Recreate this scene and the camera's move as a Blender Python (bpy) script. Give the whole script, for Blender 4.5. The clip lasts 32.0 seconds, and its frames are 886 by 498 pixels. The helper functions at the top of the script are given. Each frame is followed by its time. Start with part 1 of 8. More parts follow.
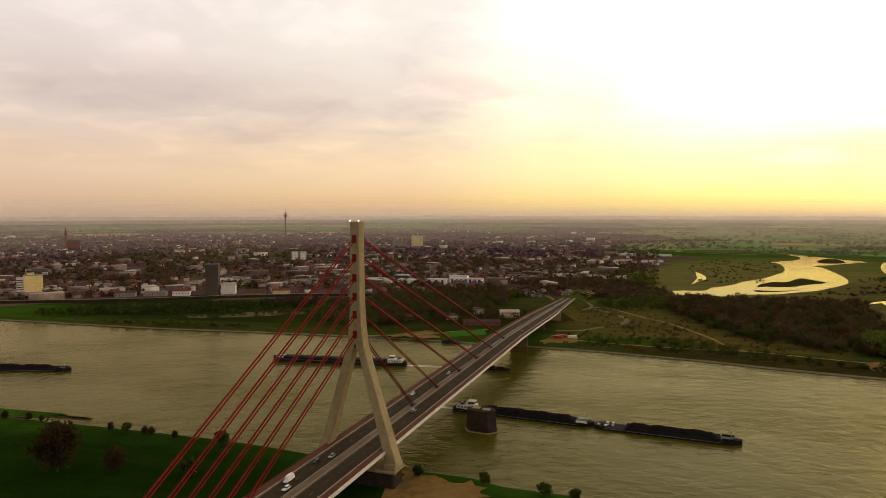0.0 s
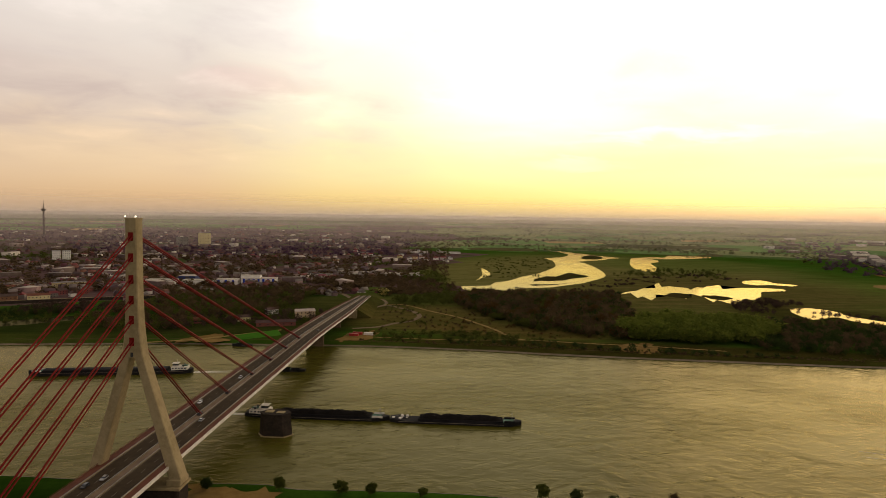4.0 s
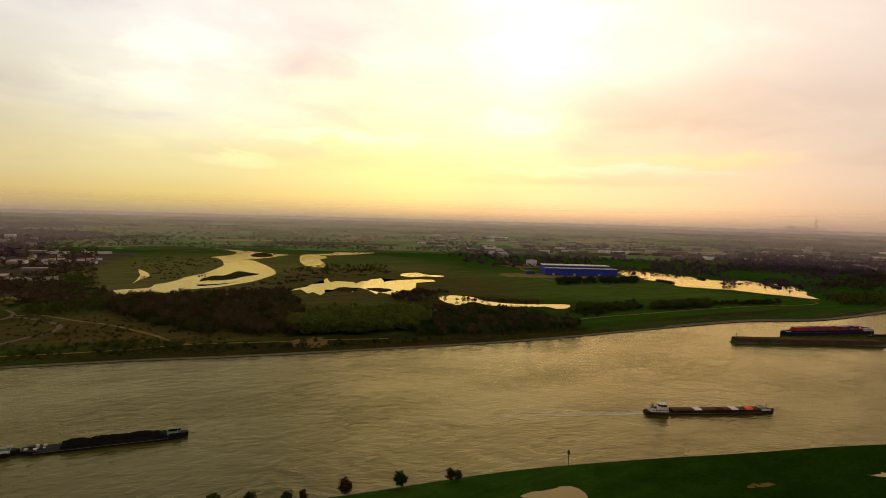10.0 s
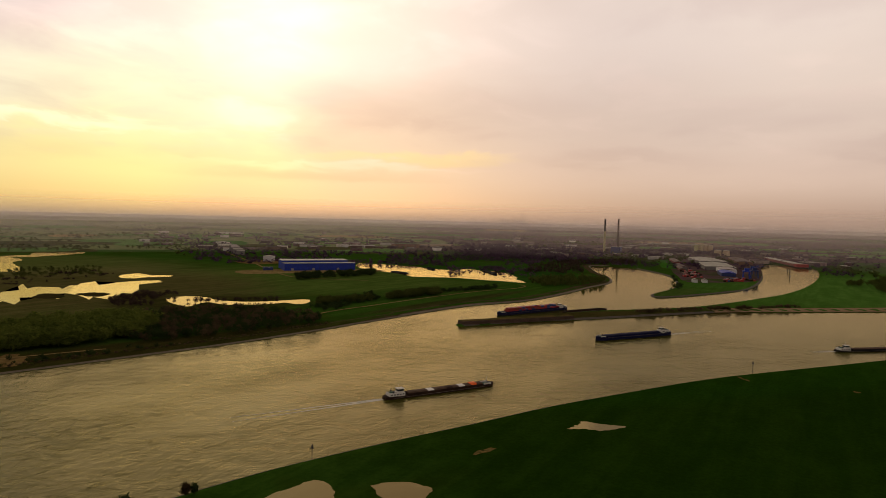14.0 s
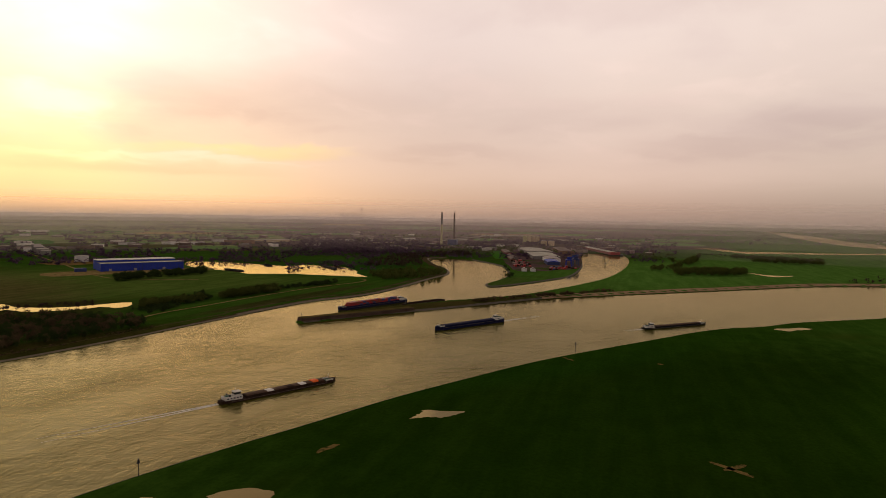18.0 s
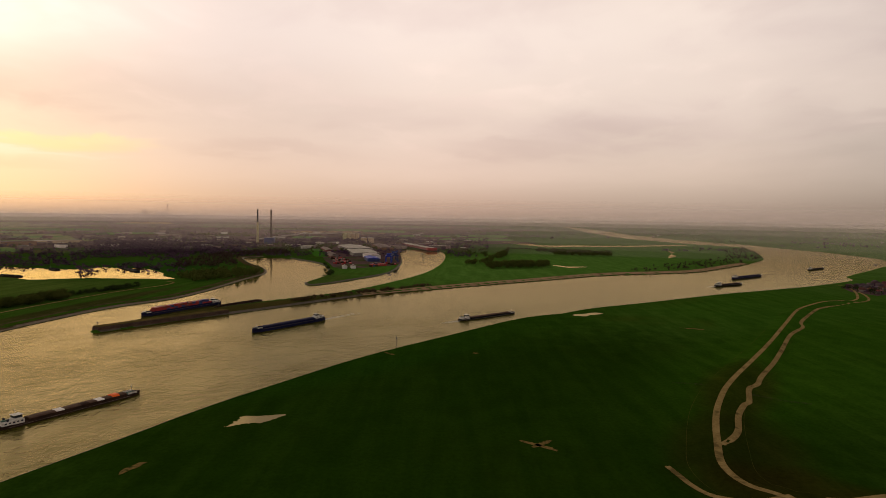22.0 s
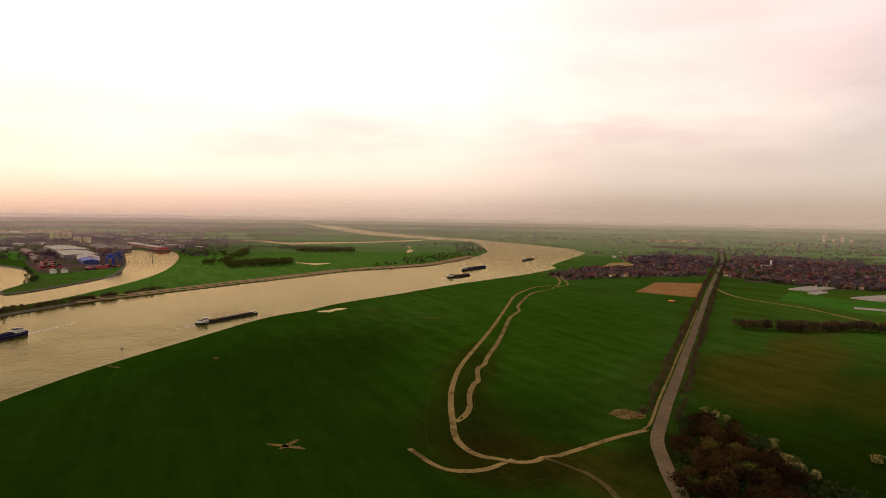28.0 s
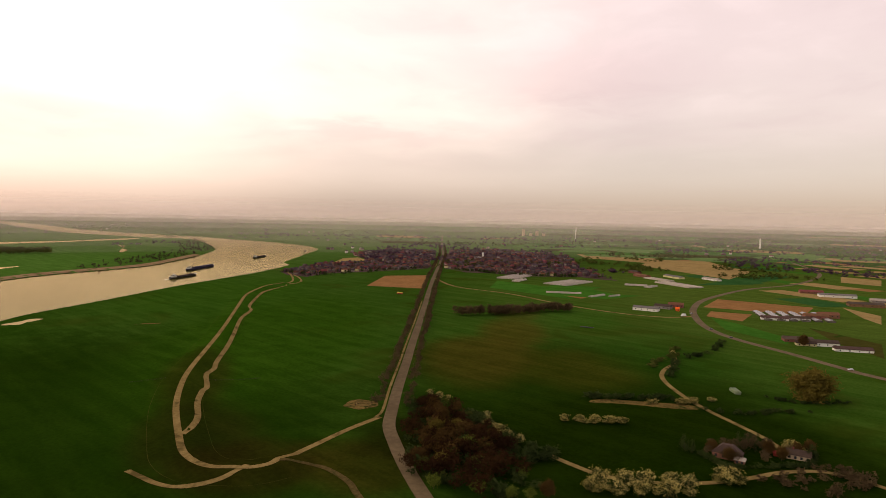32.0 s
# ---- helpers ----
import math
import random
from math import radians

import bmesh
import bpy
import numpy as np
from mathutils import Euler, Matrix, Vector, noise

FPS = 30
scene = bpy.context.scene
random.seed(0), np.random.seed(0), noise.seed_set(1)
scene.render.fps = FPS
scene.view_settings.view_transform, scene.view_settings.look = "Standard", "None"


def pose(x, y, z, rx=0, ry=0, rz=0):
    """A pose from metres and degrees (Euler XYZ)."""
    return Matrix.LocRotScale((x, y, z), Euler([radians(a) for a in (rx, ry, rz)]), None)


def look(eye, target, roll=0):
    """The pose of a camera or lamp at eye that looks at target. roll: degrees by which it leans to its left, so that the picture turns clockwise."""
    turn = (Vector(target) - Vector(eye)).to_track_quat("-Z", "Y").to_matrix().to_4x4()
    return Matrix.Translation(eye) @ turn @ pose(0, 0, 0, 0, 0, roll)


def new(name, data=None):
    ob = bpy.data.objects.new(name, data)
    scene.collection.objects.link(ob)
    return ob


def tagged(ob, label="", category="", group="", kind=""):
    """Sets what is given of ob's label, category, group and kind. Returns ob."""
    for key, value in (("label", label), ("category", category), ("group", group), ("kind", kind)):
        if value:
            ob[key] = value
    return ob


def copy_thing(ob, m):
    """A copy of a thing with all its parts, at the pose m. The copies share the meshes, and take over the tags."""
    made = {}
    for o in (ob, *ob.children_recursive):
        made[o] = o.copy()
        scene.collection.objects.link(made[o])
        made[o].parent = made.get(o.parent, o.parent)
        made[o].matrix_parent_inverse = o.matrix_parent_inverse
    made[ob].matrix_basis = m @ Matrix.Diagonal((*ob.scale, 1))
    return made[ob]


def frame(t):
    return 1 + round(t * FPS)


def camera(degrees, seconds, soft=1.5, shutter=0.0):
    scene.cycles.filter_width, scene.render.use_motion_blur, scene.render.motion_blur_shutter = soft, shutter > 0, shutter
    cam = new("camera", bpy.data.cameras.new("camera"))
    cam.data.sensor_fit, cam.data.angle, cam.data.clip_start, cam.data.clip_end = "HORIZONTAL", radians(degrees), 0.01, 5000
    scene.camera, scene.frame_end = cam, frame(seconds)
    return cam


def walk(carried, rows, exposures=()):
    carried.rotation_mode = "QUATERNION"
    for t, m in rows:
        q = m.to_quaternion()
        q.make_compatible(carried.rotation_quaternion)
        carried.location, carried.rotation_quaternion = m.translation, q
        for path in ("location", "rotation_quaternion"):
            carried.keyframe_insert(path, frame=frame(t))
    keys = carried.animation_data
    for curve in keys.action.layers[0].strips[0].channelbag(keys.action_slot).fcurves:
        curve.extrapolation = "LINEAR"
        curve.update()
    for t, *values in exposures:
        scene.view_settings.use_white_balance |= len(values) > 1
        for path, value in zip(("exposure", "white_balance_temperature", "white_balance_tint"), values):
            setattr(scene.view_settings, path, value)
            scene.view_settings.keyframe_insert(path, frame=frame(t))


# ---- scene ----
# ---- camera and its turn (a hovering camera that pans to the right) ----
EYE = 136.0
cam = camera(69.5, 32.0, soft=0.85)
PATH = [
    (0, 10.76, -3.21, 0.07),
    (0.5, 7.24, -3.28, -0.19),
    (1, 3.97, -3.25, -0.29),
    (1.5, 1.60, -3.24, -0.38),
    (2, 0.04, -3.25, -0.47),
    (2.5, -1.35, -3.24, -0.54),
    (4.5, -9.94, -3.23, -0.94),
    (5, -12.72, -3.18, -1.06),
    (5.5, -15.71, -3.15, -1.14),
    (6, -18.91, -3.09, -1.15),
    (6.5, -22.34, -3.07, -1.31),
    (7, -25.84, -3.00, -1.43),
    (7.5, -28.92, -2.97, -1.55),
    (8, -31.25, -2.91, -1.67),
    (8.5, -33.07, -2.91, -1.63),
    (9, -34.20, -2.90, -1.59),
    (9.5, -35.08, -2.90, -1.66),
    (10, -36.34, -2.89, -1.58),
    (10.5, -38.56, -2.87, -1.45),
    (11, -42.09, -2.81, -1.45),
    (11.5, -46.20, -2.74, -1.51),
    (12, -50.09, -2.70, -1.63),
    (12.5, -53.28, -2.70, -1.66),
    (13, -55.74, -2.74, -1.43),
    (13.5, -57.68, -2.74, -1.47),
    (14, -59.51, -2.77, -1.39),
    (14.5, -61.41, -2.79, -1.35),
    (16.5, -69.16, -2.93, -1.09),
    (17, -70.78, -2.97, -1.07),
    (17.5, -72.31, -2.99, -1.02),
    (18, -73.85, -3.01, -0.98),
    (18.5, -75.41, -3.02, -0.95),
    (19, -76.86, -3.01, -0.95),
    (19.5, -78.32, -3.04, -0.90),
    (20, -80.05, -3.05, -0.88),
    (20.5, -82.25, -3.06, -0.90),
    (21, -84.93, -3.04, -0.87),
    (21.5, -87.62, -3.02, -0.88),
    (22, -89.92, -3.02, -0.84),
    (22.5, -91.76, -3.02, -0.83),
    (23, -93.32, -3.02, -0.82),
    (23.5, -94.64, -3.03, -0.85),
    (24, -96.04, -3.05, -0.84),
    (24.5, -97.52, -3.05, -0.83),
    (26.5, -105.03, -3.04, -0.80),
    (27, -107.38, -3.02, -0.81),
    (27.5, -110.02, -2.98, -0.80),
    (28, -112.64, -2.96, -0.89),
    (28.5, -115.12, -2.95, -0.91),
    (29, -117.41, -2.96, -0.97),
    (29.5, -119.86, -2.95, -0.94),
    (30, -122.63, -2.93, -1.00),
    (30.5, -125.81, -2.91, -0.99),
    (31, -129.26, -2.90, -0.97),
    (31.5, -132.87, -2.89, -0.97),
    (32, -136.30, -2.88, -1.10),
]
walk(cam, [(t, pose(0, 0, EYE, 90 + p, r, y)) for t, y, p, r in PATH], exposures=[(0, -0.22, 9000, 17), (6, -0.48, 9000, 18), (9, -0.72, 8800, 18), (12, -1.06, 8600, 19), (16, -1.00, 8500, 23), (20, -0.91, 8400, 25), (22.5, -0.79, 8400, 21), (24.5, -0.56, 8400, 21), (26.5, -0.24, 8500, 23), (32, 0.04, 8500, 24)])

# ---- world: hazy overcast evening sky with a low veiled sun ----
SUN_AZ, SUN_EL = 49.0, 19.0      # degrees clockwise from +y, degrees up
sun_dir = Vector((math.sin(radians(SUN_AZ)) * math.cos(radians(SUN_EL)),
                  math.cos(radians(SUN_AZ)) * math.cos(radians(SUN_EL)), math.sin(radians(SUN_EL))))


class Nodes:
    """A small wrapper round a node tree."""

    def __init__(self, tree):
        self.tree = tree
        tree.nodes.clear()

    def add(self, kind):
        return self.tree.nodes.new(kind)

    def wire(self, a, b):
        self.tree.links.new(a, b)

    def put(self, socket, value):
        if isinstance(value, bpy.types.NodeSocket):
            self.tree.links.new(value, socket)
        elif isinstance(value, tuple) and len(value) == 3 and socket.type == "RGBA":
            socket.default_value = (*value, 1)
        else:
            socket.default_value = value

    def math(self, op, a, b=0.0, clamp=False):
        n = self.add("ShaderNodeMath")
        n.operation, n.use_clamp = op, clamp
        self.put(n.inputs[0], a), self.put(n.inputs[1], b)
        return n.outputs[0]

    def mix(self, f, a, b, blend="MIX"):
        n = self.add("ShaderNodeMixRGB")
        n.blend_type = blend
        self.put(n.inputs[0], f), self.put(n.inputs[1], a), self.put(n.inputs[2], b)
        return n.outputs[0]

    def noise(self, vec, scale, detail=3.0, rough=0.55, distortion=0.0):
        n = self.add("ShaderNodeTexNoise")
        self.put(n.inputs["Vector"], vec)
        n.inputs["Scale"].default_value, n.inputs["Detail"].default_value = scale, detail
        n.inputs["Roughness"].default_value, n.inputs["Distortion"].default_value = rough, distortion
        return n.outputs["Fac"]

    def ramp(self, f, lo, hi):
        n = self.add("ShaderNodeMapRange")
        n.clamp, n.interpolation_type = True, "SMOOTHSTEP"
        self.put(n.inputs[0], f)
        n.inputs[1].default_value, n.inputs[2].default_value = lo, hi
        return n.outputs[0]


world = bpy.data.worlds.new("evening_sky")
scene.world = world
world.use_nodes = True
w = Nodes(world.node_tree)
coord = w.add("ShaderNodeTexCoord").outputs["Generated"]
split = w.add("ShaderNodeSeparateXYZ")
w.wire(coord, split.inputs[0])
dx, dy, dz = split.outputs
# bearing and height in degrees, worn ragged by cloud noise laid out on a flat cloud deck
flat = w.add("ShaderNodeCombineXYZ")
lift = w.math("ADD", w.math("MAXIMUM", dz, 0.0), 0.15)
w.wire(w.math("DIVIDE", dx, lift), flat.inputs[0]), w.wire(w.math("DIVIDE", dy, lift), flat.inputs[1])
swirl = w.noise(flat.outputs[0], 0.8, 4.0, 0.5, 0.3)
swirl2 = w.noise(flat.outputs[0], 2.5, 5.0, 0.55, 0.4)
bearing = w.math("MULTIPLY", w.math("ARCTAN2", dx, dy), 57.29578)
height = w.math("MULTIPLY", w.math("ARCSINE", dz), 57.29578)
lean = w.ramp(height, 1.0, 8.0)
az = w.math("ADD", bearing, w.math("MULTIPLY", w.math("MULTIPLY", w.math("SUBTRACT", swirl, 0.5), 22.0), lean))
el = w.math("ADD", height, w.math("MULTIPLY", w.math("MULTIPLY", w.math("SUBTRACT", swirl2, 0.5), 5.0), lean))


def soft_spot(a, e, ra, re, soft=0.2):
    """1 within an ellipse of the sky, falling off softly."""
    u, v = w.math("DIVIDE", w.math("SUBTRACT", az, float(a)), float(ra)), w.math("DIVIDE", w.math("SUBTRACT", el, float(e)), float(re))
    d = w.math("SQRT", w.math("ADD", w.math("MULTIPLY", u, u), w.math("MULTIPLY", v, v)))
    return w.math("SUBTRACT", 1.0, w.ramp(d, soft, 1.4))


def round_the_sky(stops):
    """The veil's colour along one height, from bearing to bearing."""
    n = w.add("ShaderNodeValToRGB")
    n.color_ramp.interpolation = "EASE"
    w.wire(w.math("DIVIDE", w.math("ADD", w.math("ADD", bearing, w.math("MULTIPLY", w.math("SUBTRACT", az, bearing), 0.5)), 60.0), 240.0), n.inputs[0])
    ramp = n.color_ramp
    for k, (a, r, g, b) in enumerate(stops):
        e = ramp.elements[k] if k < 2 else ramp.elements.new((a + 60.0) / 240.0)
        e.position, e.color = (a + 60.0) / 240.0, (r, g, b, 1.0)
    return n.outputs[0]


rim = round_the_sky(((-45, .68, .57, .52), (-15, .82, .65, .45), (0, .98, .88, .42), (12, 1.10, 1.06, .40), (33, 1.28, 1.14, .56), (42, 1.0, .77, .60), (52, .74, .63, .62), (70, .63, .56, .62), (90, .72, .62, .65), (110, .65, .62, .64), (130, .43, .43, .45), (155, .46, .46, .46)))
low = round_the_sky(((-45, .83, .73, .68), (-15, .98, .89, .73), (0, 1.14, 1.20, .80), (12, 1.30, 1.44, .88), (33, 1.62, 1.76, .80), (42, 1.35, 1.34, .74), (52, .98, .90, .78), (70, 1.0, .91, .96), (90, 1.2, 1.11, 1.15), (110, 1.08, 1.05, 1.07), (130, .74, .76, .80), (155, .59, .64, .69)))
middle = round_the_sky(((-45, .79, .81, .92), (-15, .89, .92, .99), (0, 1.26, 1.45, 1.36), (12, 1.60, 1.95, 1.95), (33, 1.80, 2.10, 1.65), (42, 1.65, 1.78, 1.45), (52, 1.00, .98, .99), (70, 1.10, 1.06, 1.11), (90, 1.42, 1.42, 1.45), (110, 1.38, 1.42, 1.47), (130, 1.14, 1.18, 1.23), (155, .77, .81, .91)))
high = round_the_sky(((-45, .89, 1.0, 1.2), (-15, 1.04, 1.21, 1.38), (0, 1.40, 1.70, 1.95), (12, 1.60, 1.95, 2.25), (33, 1.60, 1.80, 1.92), (42, 1.74, 2.12, 2.27), (52, 1.45, 1.60, 1.75), (70, 1.40, 1.48, 1.62), (90, 1.62, 1.72, 1.82), (110, 1.56, 1.66, 1.74), (130, 1.14, 1.20, 1.30), (155, .83, .86, .99)))
lit = w.mix(w.ramp(el, 0.3, 4.2), rim, low)
lit = w.mix(w.ramp(el, 3.6, 9.5), lit, middle)
lit = w.mix(w.ramp(el, 8.5, 16.5), lit, high)
# broken cloud: darker mauve bellies and brighter gaps
belly = w.math("MULTIPLY", w.ramp(w.math("ADD", w.math("MULTIPLY", swirl, 0.6), w.math("MULTIPLY", swirl2, 0.4)), 0.48, 0.66), lean)
gap = w.math("MULTIPLY", w.math("SUBTRACT", 1.0, w.ramp(w.math("ADD", w.math("MULTIPLY", swirl, 0.5), w.math("MULTIPLY", swirl2, 0.5)), 0.34, 0.5)), lean)
broken = w.math("SUBTRACT", 1.0, w.math("MULTIPLY", w.ramp(bearing, 48.0, 76.0), 0.5))
lit = w.mix(w.math("MULTIPLY", w.math("MULTIPLY", belly, 0.85), broken), lit, (0.79, 0.73, 0.76), "MULTIPLY")
lit = w.mix(w.math("MULTIPLY", w.math("MULTIPLY", gap, 0.85), broken), lit, (1.24, 1.24, 1.26), "MULTIPLY")
DUSKY, BRIGHT, YELLOW, PINK = (0.80, 0.75, 0.78), (1.28, 1.30, 1.42), (1.16, 1.14, 0.72), (0.93, 0.80, 0.84)
for a, e, ra, re, colour, power in (
        (24, 14, 4.5, 2.6, PINK, 0.9), (-9, 10.5, 6, 1.3, PINK, 0.7), (-34, 10, 12, 2.4, DUSKY, 0.5), (48, 3.4, 11, 0.5, DUSKY, 0.9), (50, 4.3, 12, 0.35, BRIGHT, 0.6), (56, 5.2, 8, 0.6, YELLOW, 0.9), (43, 8.2, 4, 1.5, BRIGHT, 0.8), (28, 6.7, 9, 0.6, BRIGHT, 0.8),
        (20, 4.3, 5, 0.45, BRIGHT, 0.7), (48, 12, 9, 3, BRIGHT, 0.5), (60, 9.5, 9, 2.2, DUSKY, 0.35), (86, 8.5, 10, 1.8, DUSKY, 0.4), (74, 5.6, 8, 0.8, DUSKY, 0.4), (108, 7.6, 7, 1.5, DUSKY, 0.55), (130, 7.2, 9, 1.2, DUSKY, 0.55), (98, 6, 10, 1.0, DUSKY, 0.4), (145, 12, 12, 3, PINK, 0.4)):
    lit = w.mix(w.math("MULTIPLY", soft_spot(a, e, ra, re), power), lit, colour, "MULTIPLY")
lit = w.mix(1.0, lit, (1.03, 0.97, 0.94), "MULTIPLY")
lit = w.mix(w.ramp(height, 19.0, 60.0), lit, (0.36, 0.34, 0.29))
sky = w.add("ShaderNodeTexSky")
sky.sky_type, sky.sun_disc = "NISHITA", False
sky.sun_elevation, sky.sun_rotation = radians(SUN_EL), radians(SUN_AZ)
dome = w.add("ShaderNodeBackground")
clouds = w.add("ShaderNodeBackground")
w.wire(sky.outputs[0], dome.inputs[0]), w.wire(lit, clouds.inputs[0])
dome.inputs[1].default_value, clouds.inputs[1].default_value = 0.03, 0.82
both = w.add("ShaderNodeAddShader")
w.wire(dome.outputs[0], both.inputs[0]), w.wire(clouds.outputs[0], both.inputs[1])
w.wire(both.outputs[0], w.add("ShaderNodeOutputWorld").inputs[0])

sun = new("sun", bpy.data.lights.new("sun", "SUN"))
sun.data.energy, sun.data.angle, sun.data.color = 0.5, radians(46), (1.0, 0.88, 0.62)
sun.matrix_world = look((0, 0, 0), -sun_dir)


# ---- materials ----
def surface(name, a, b, size=4.0, rough=0.8, bump=0.0, metal=0.0, c=None, patch=0.0, spec=0.3, random_tone=0.0, island=0.0):
    """A matt surface: tones a and b mixed by grain of that size in metres, with larger stains and, past that, patches of tone c."""
    m = bpy.data.materials.new(name)
    m.use_nodes = True
    n = Nodes(m.node_tree)
    where = n.add("ShaderNodeNewGeometry").outputs["Position"]
    grain = n.noise(where, 1.0 / size, 5.0, 0.65)
    stain = n.noise(where, 0.17 / size, 3.0, 0.55)
    f = n.ramp(n.math("ADD", n.math("MULTIPLY", grain, 0.55), n.math("MULTIPLY", stain, 0.45)), 0.36, 0.64)
    tone = n.mix(f, a, b)
    if c:
        tone = n.mix(n.ramp(n.noise(where, 1.0 / patch, 4.0, 0.6, 0.5), 0.52, 0.66), tone, c)
    if random_tone or island:
        if island:
            r = n.add("ShaderNodeNewGeometry").outputs["Random Per Island"]
        else:
            r = n.add("ShaderNodeObjectInfo").outputs["Random"]
        amount = max(random_tone, island)
        hsv = n.add("ShaderNodeHueSaturation")
        n.put(hsv.inputs["Value"], n.math("ADD", 1.0 - amount, n.math("MULTIPLY", r, 2 * amount)))
        n.put(hsv.inputs["Hue"], n.math("ADD", 0.5 - 0.03, n.math("MULTIPLY", n.math("FRACT", n.math("MULTIPLY", r, 7.3)), 0.06)))
        n.put(hsv.inputs["Color"], tone)
        tone = hsv.outputs[0]
    p = n.add("ShaderNodeBsdfPrincipled")
    n.put(p.inputs["Base Color"], tone)
    p.inputs["Roughness"].default_value, p.inputs["Metallic"].default_value = rough, metal
    p.inputs["Specular IOR Level"].default_value = spec
    if bump:
        bp = n.add("ShaderNodeBump")
        bp.inputs["Strength"].default_value, bp.inputs["Distance"].default_value = 0.7, bump
        n.put(bp.inputs["Height"], grain)
        n.wire(bp.outputs[0], p.inputs["Normal"])
    n.wire(p.outputs[0], n.add("ShaderNodeOutputMaterial").inputs[0])
    return m


def leaf_material(name, a, b):
    """Foliage or bare twigs: the tone wanders from clump to clump."""
    m = bpy.data.materials.new(name)
    m.use_nodes = True
    n = Nodes(m.node_tree)
    geo = n.add("ShaderNodeNewGeometry")
    f = n.math("ADD", n.math("MULTIPLY", geo.outputs["Random Per Island"], 0.5), n.math("MULTIPLY", n.ramp(n.noise(geo.outputs["Position"], 0.05, 3.0), 0.35, 0.65), 0.5))
    tone = n.mix(f, a, b)
    d, tr = n.add("ShaderNodeBsdfDiffuse"), n.add("ShaderNodeBsdfTranslucent")
    n.put(d.inputs[0], tone), n.put(tr.inputs[0], tone)
    mixer = n.add("ShaderNodeMixShader")
    mixer.inputs[0].default_value = 0.25
    n.wire(d.outputs[0], mixer.inputs[1]), n.wire(tr.outputs[0], mixer.inputs[2])
    n.wire(mixer.outputs[0], n.add("ShaderNodeOutputMaterial").inputs[0])
    return m


def water_material(name, colour, wave, strength, rough, mirror):
    """Silty water: a dull body under a rippled mirror whose share follows Fresnel's law."""
    m = bpy.data.materials.new(name)
    m.use_nodes = True
    n = Nodes(m.node_tree)
    where = n.add("ShaderNodeNewGeometry").outputs["Position"]
    stretch = n.add("ShaderNodeMapping")
    n.wire(where, stretch.inputs[0])
    stretch.inputs["Rotation"].default_value = (0, 0, radians(-28))
    stretch.inputs["Scale"].default_value = (0.62, 1.0, 1.0)
    calm = n.ramp(n.noise(stretch.outputs[0], 0.012, 3.0), 0.35, 0.7)
    ripple = n.math("ADD", n.noise(stretch.outputs[0], 1.0 / wave, 4.0, 0.6, 0.8), n.math("MULTIPLY", n.noise(where, 3.0 / wave, 3.0, 0.6), 0.3))
    ripple = n.math("ADD", ripple, n.math("MULTIPLY", n.noise(where, 0.3 / wave, 3.0, 0.5, 0.7), 1.7))
    bp = n.add("ShaderNodeBump")
    span = n.add("ShaderNodeVectorMath")
    span.operation = "LENGTH"
    n.wire(where, span.inputs[0])
    sheltered = n.math("SUBTRACT", 1.0, n.math("MULTIPLY", n.ramp(span.outputs["Value"], 420.0, 1250.0), 0.93))
    n.put(bp.inputs["Strength"], n.math("MULTIPLY", sheltered, n.math("ADD", strength * 0.4, n.math("MULTIPLY", calm, strength * 0.6))))
    bp.inputs["Distance"].default_value = 1.0
    n.put(bp.inputs["Height"], ripple)
    silt = n.ramp(n.noise(stretch.outputs[0], 0.006, 4.0, 0.6, 0.6), 0.3, 0.7)
    body, gloss, law = n.add("ShaderNodeBsdfDiffuse"), n.add("ShaderNodeBsdfGlossy"), n.add("ShaderNodeFresnel")
    n.put(body.inputs["Color"], n.mix(silt, colour, tuple(1.35 * k for k in colour)))
    n.put(gloss.inputs["Color"], mirror)
    gloss.inputs["Roughness"].default_value, law.inputs["IOR"].default_value = rough, 1.33
    n.wire(bp.outputs[0], gloss.inputs["Normal"]), n.wire(bp.outputs[0], law.inputs["Normal"])
    mixer = n.add("ShaderNodeMixShader")
    n.wire(law.outputs[0], mixer.inputs[0]), n.wire(body.outputs[0], mixer.inputs[1]), n.wire(gloss.outputs[0], mixer.inputs[2])
    n.wire(mixer.outputs[0], n.add("ShaderNodeOutputMaterial").inputs[0])
    return m


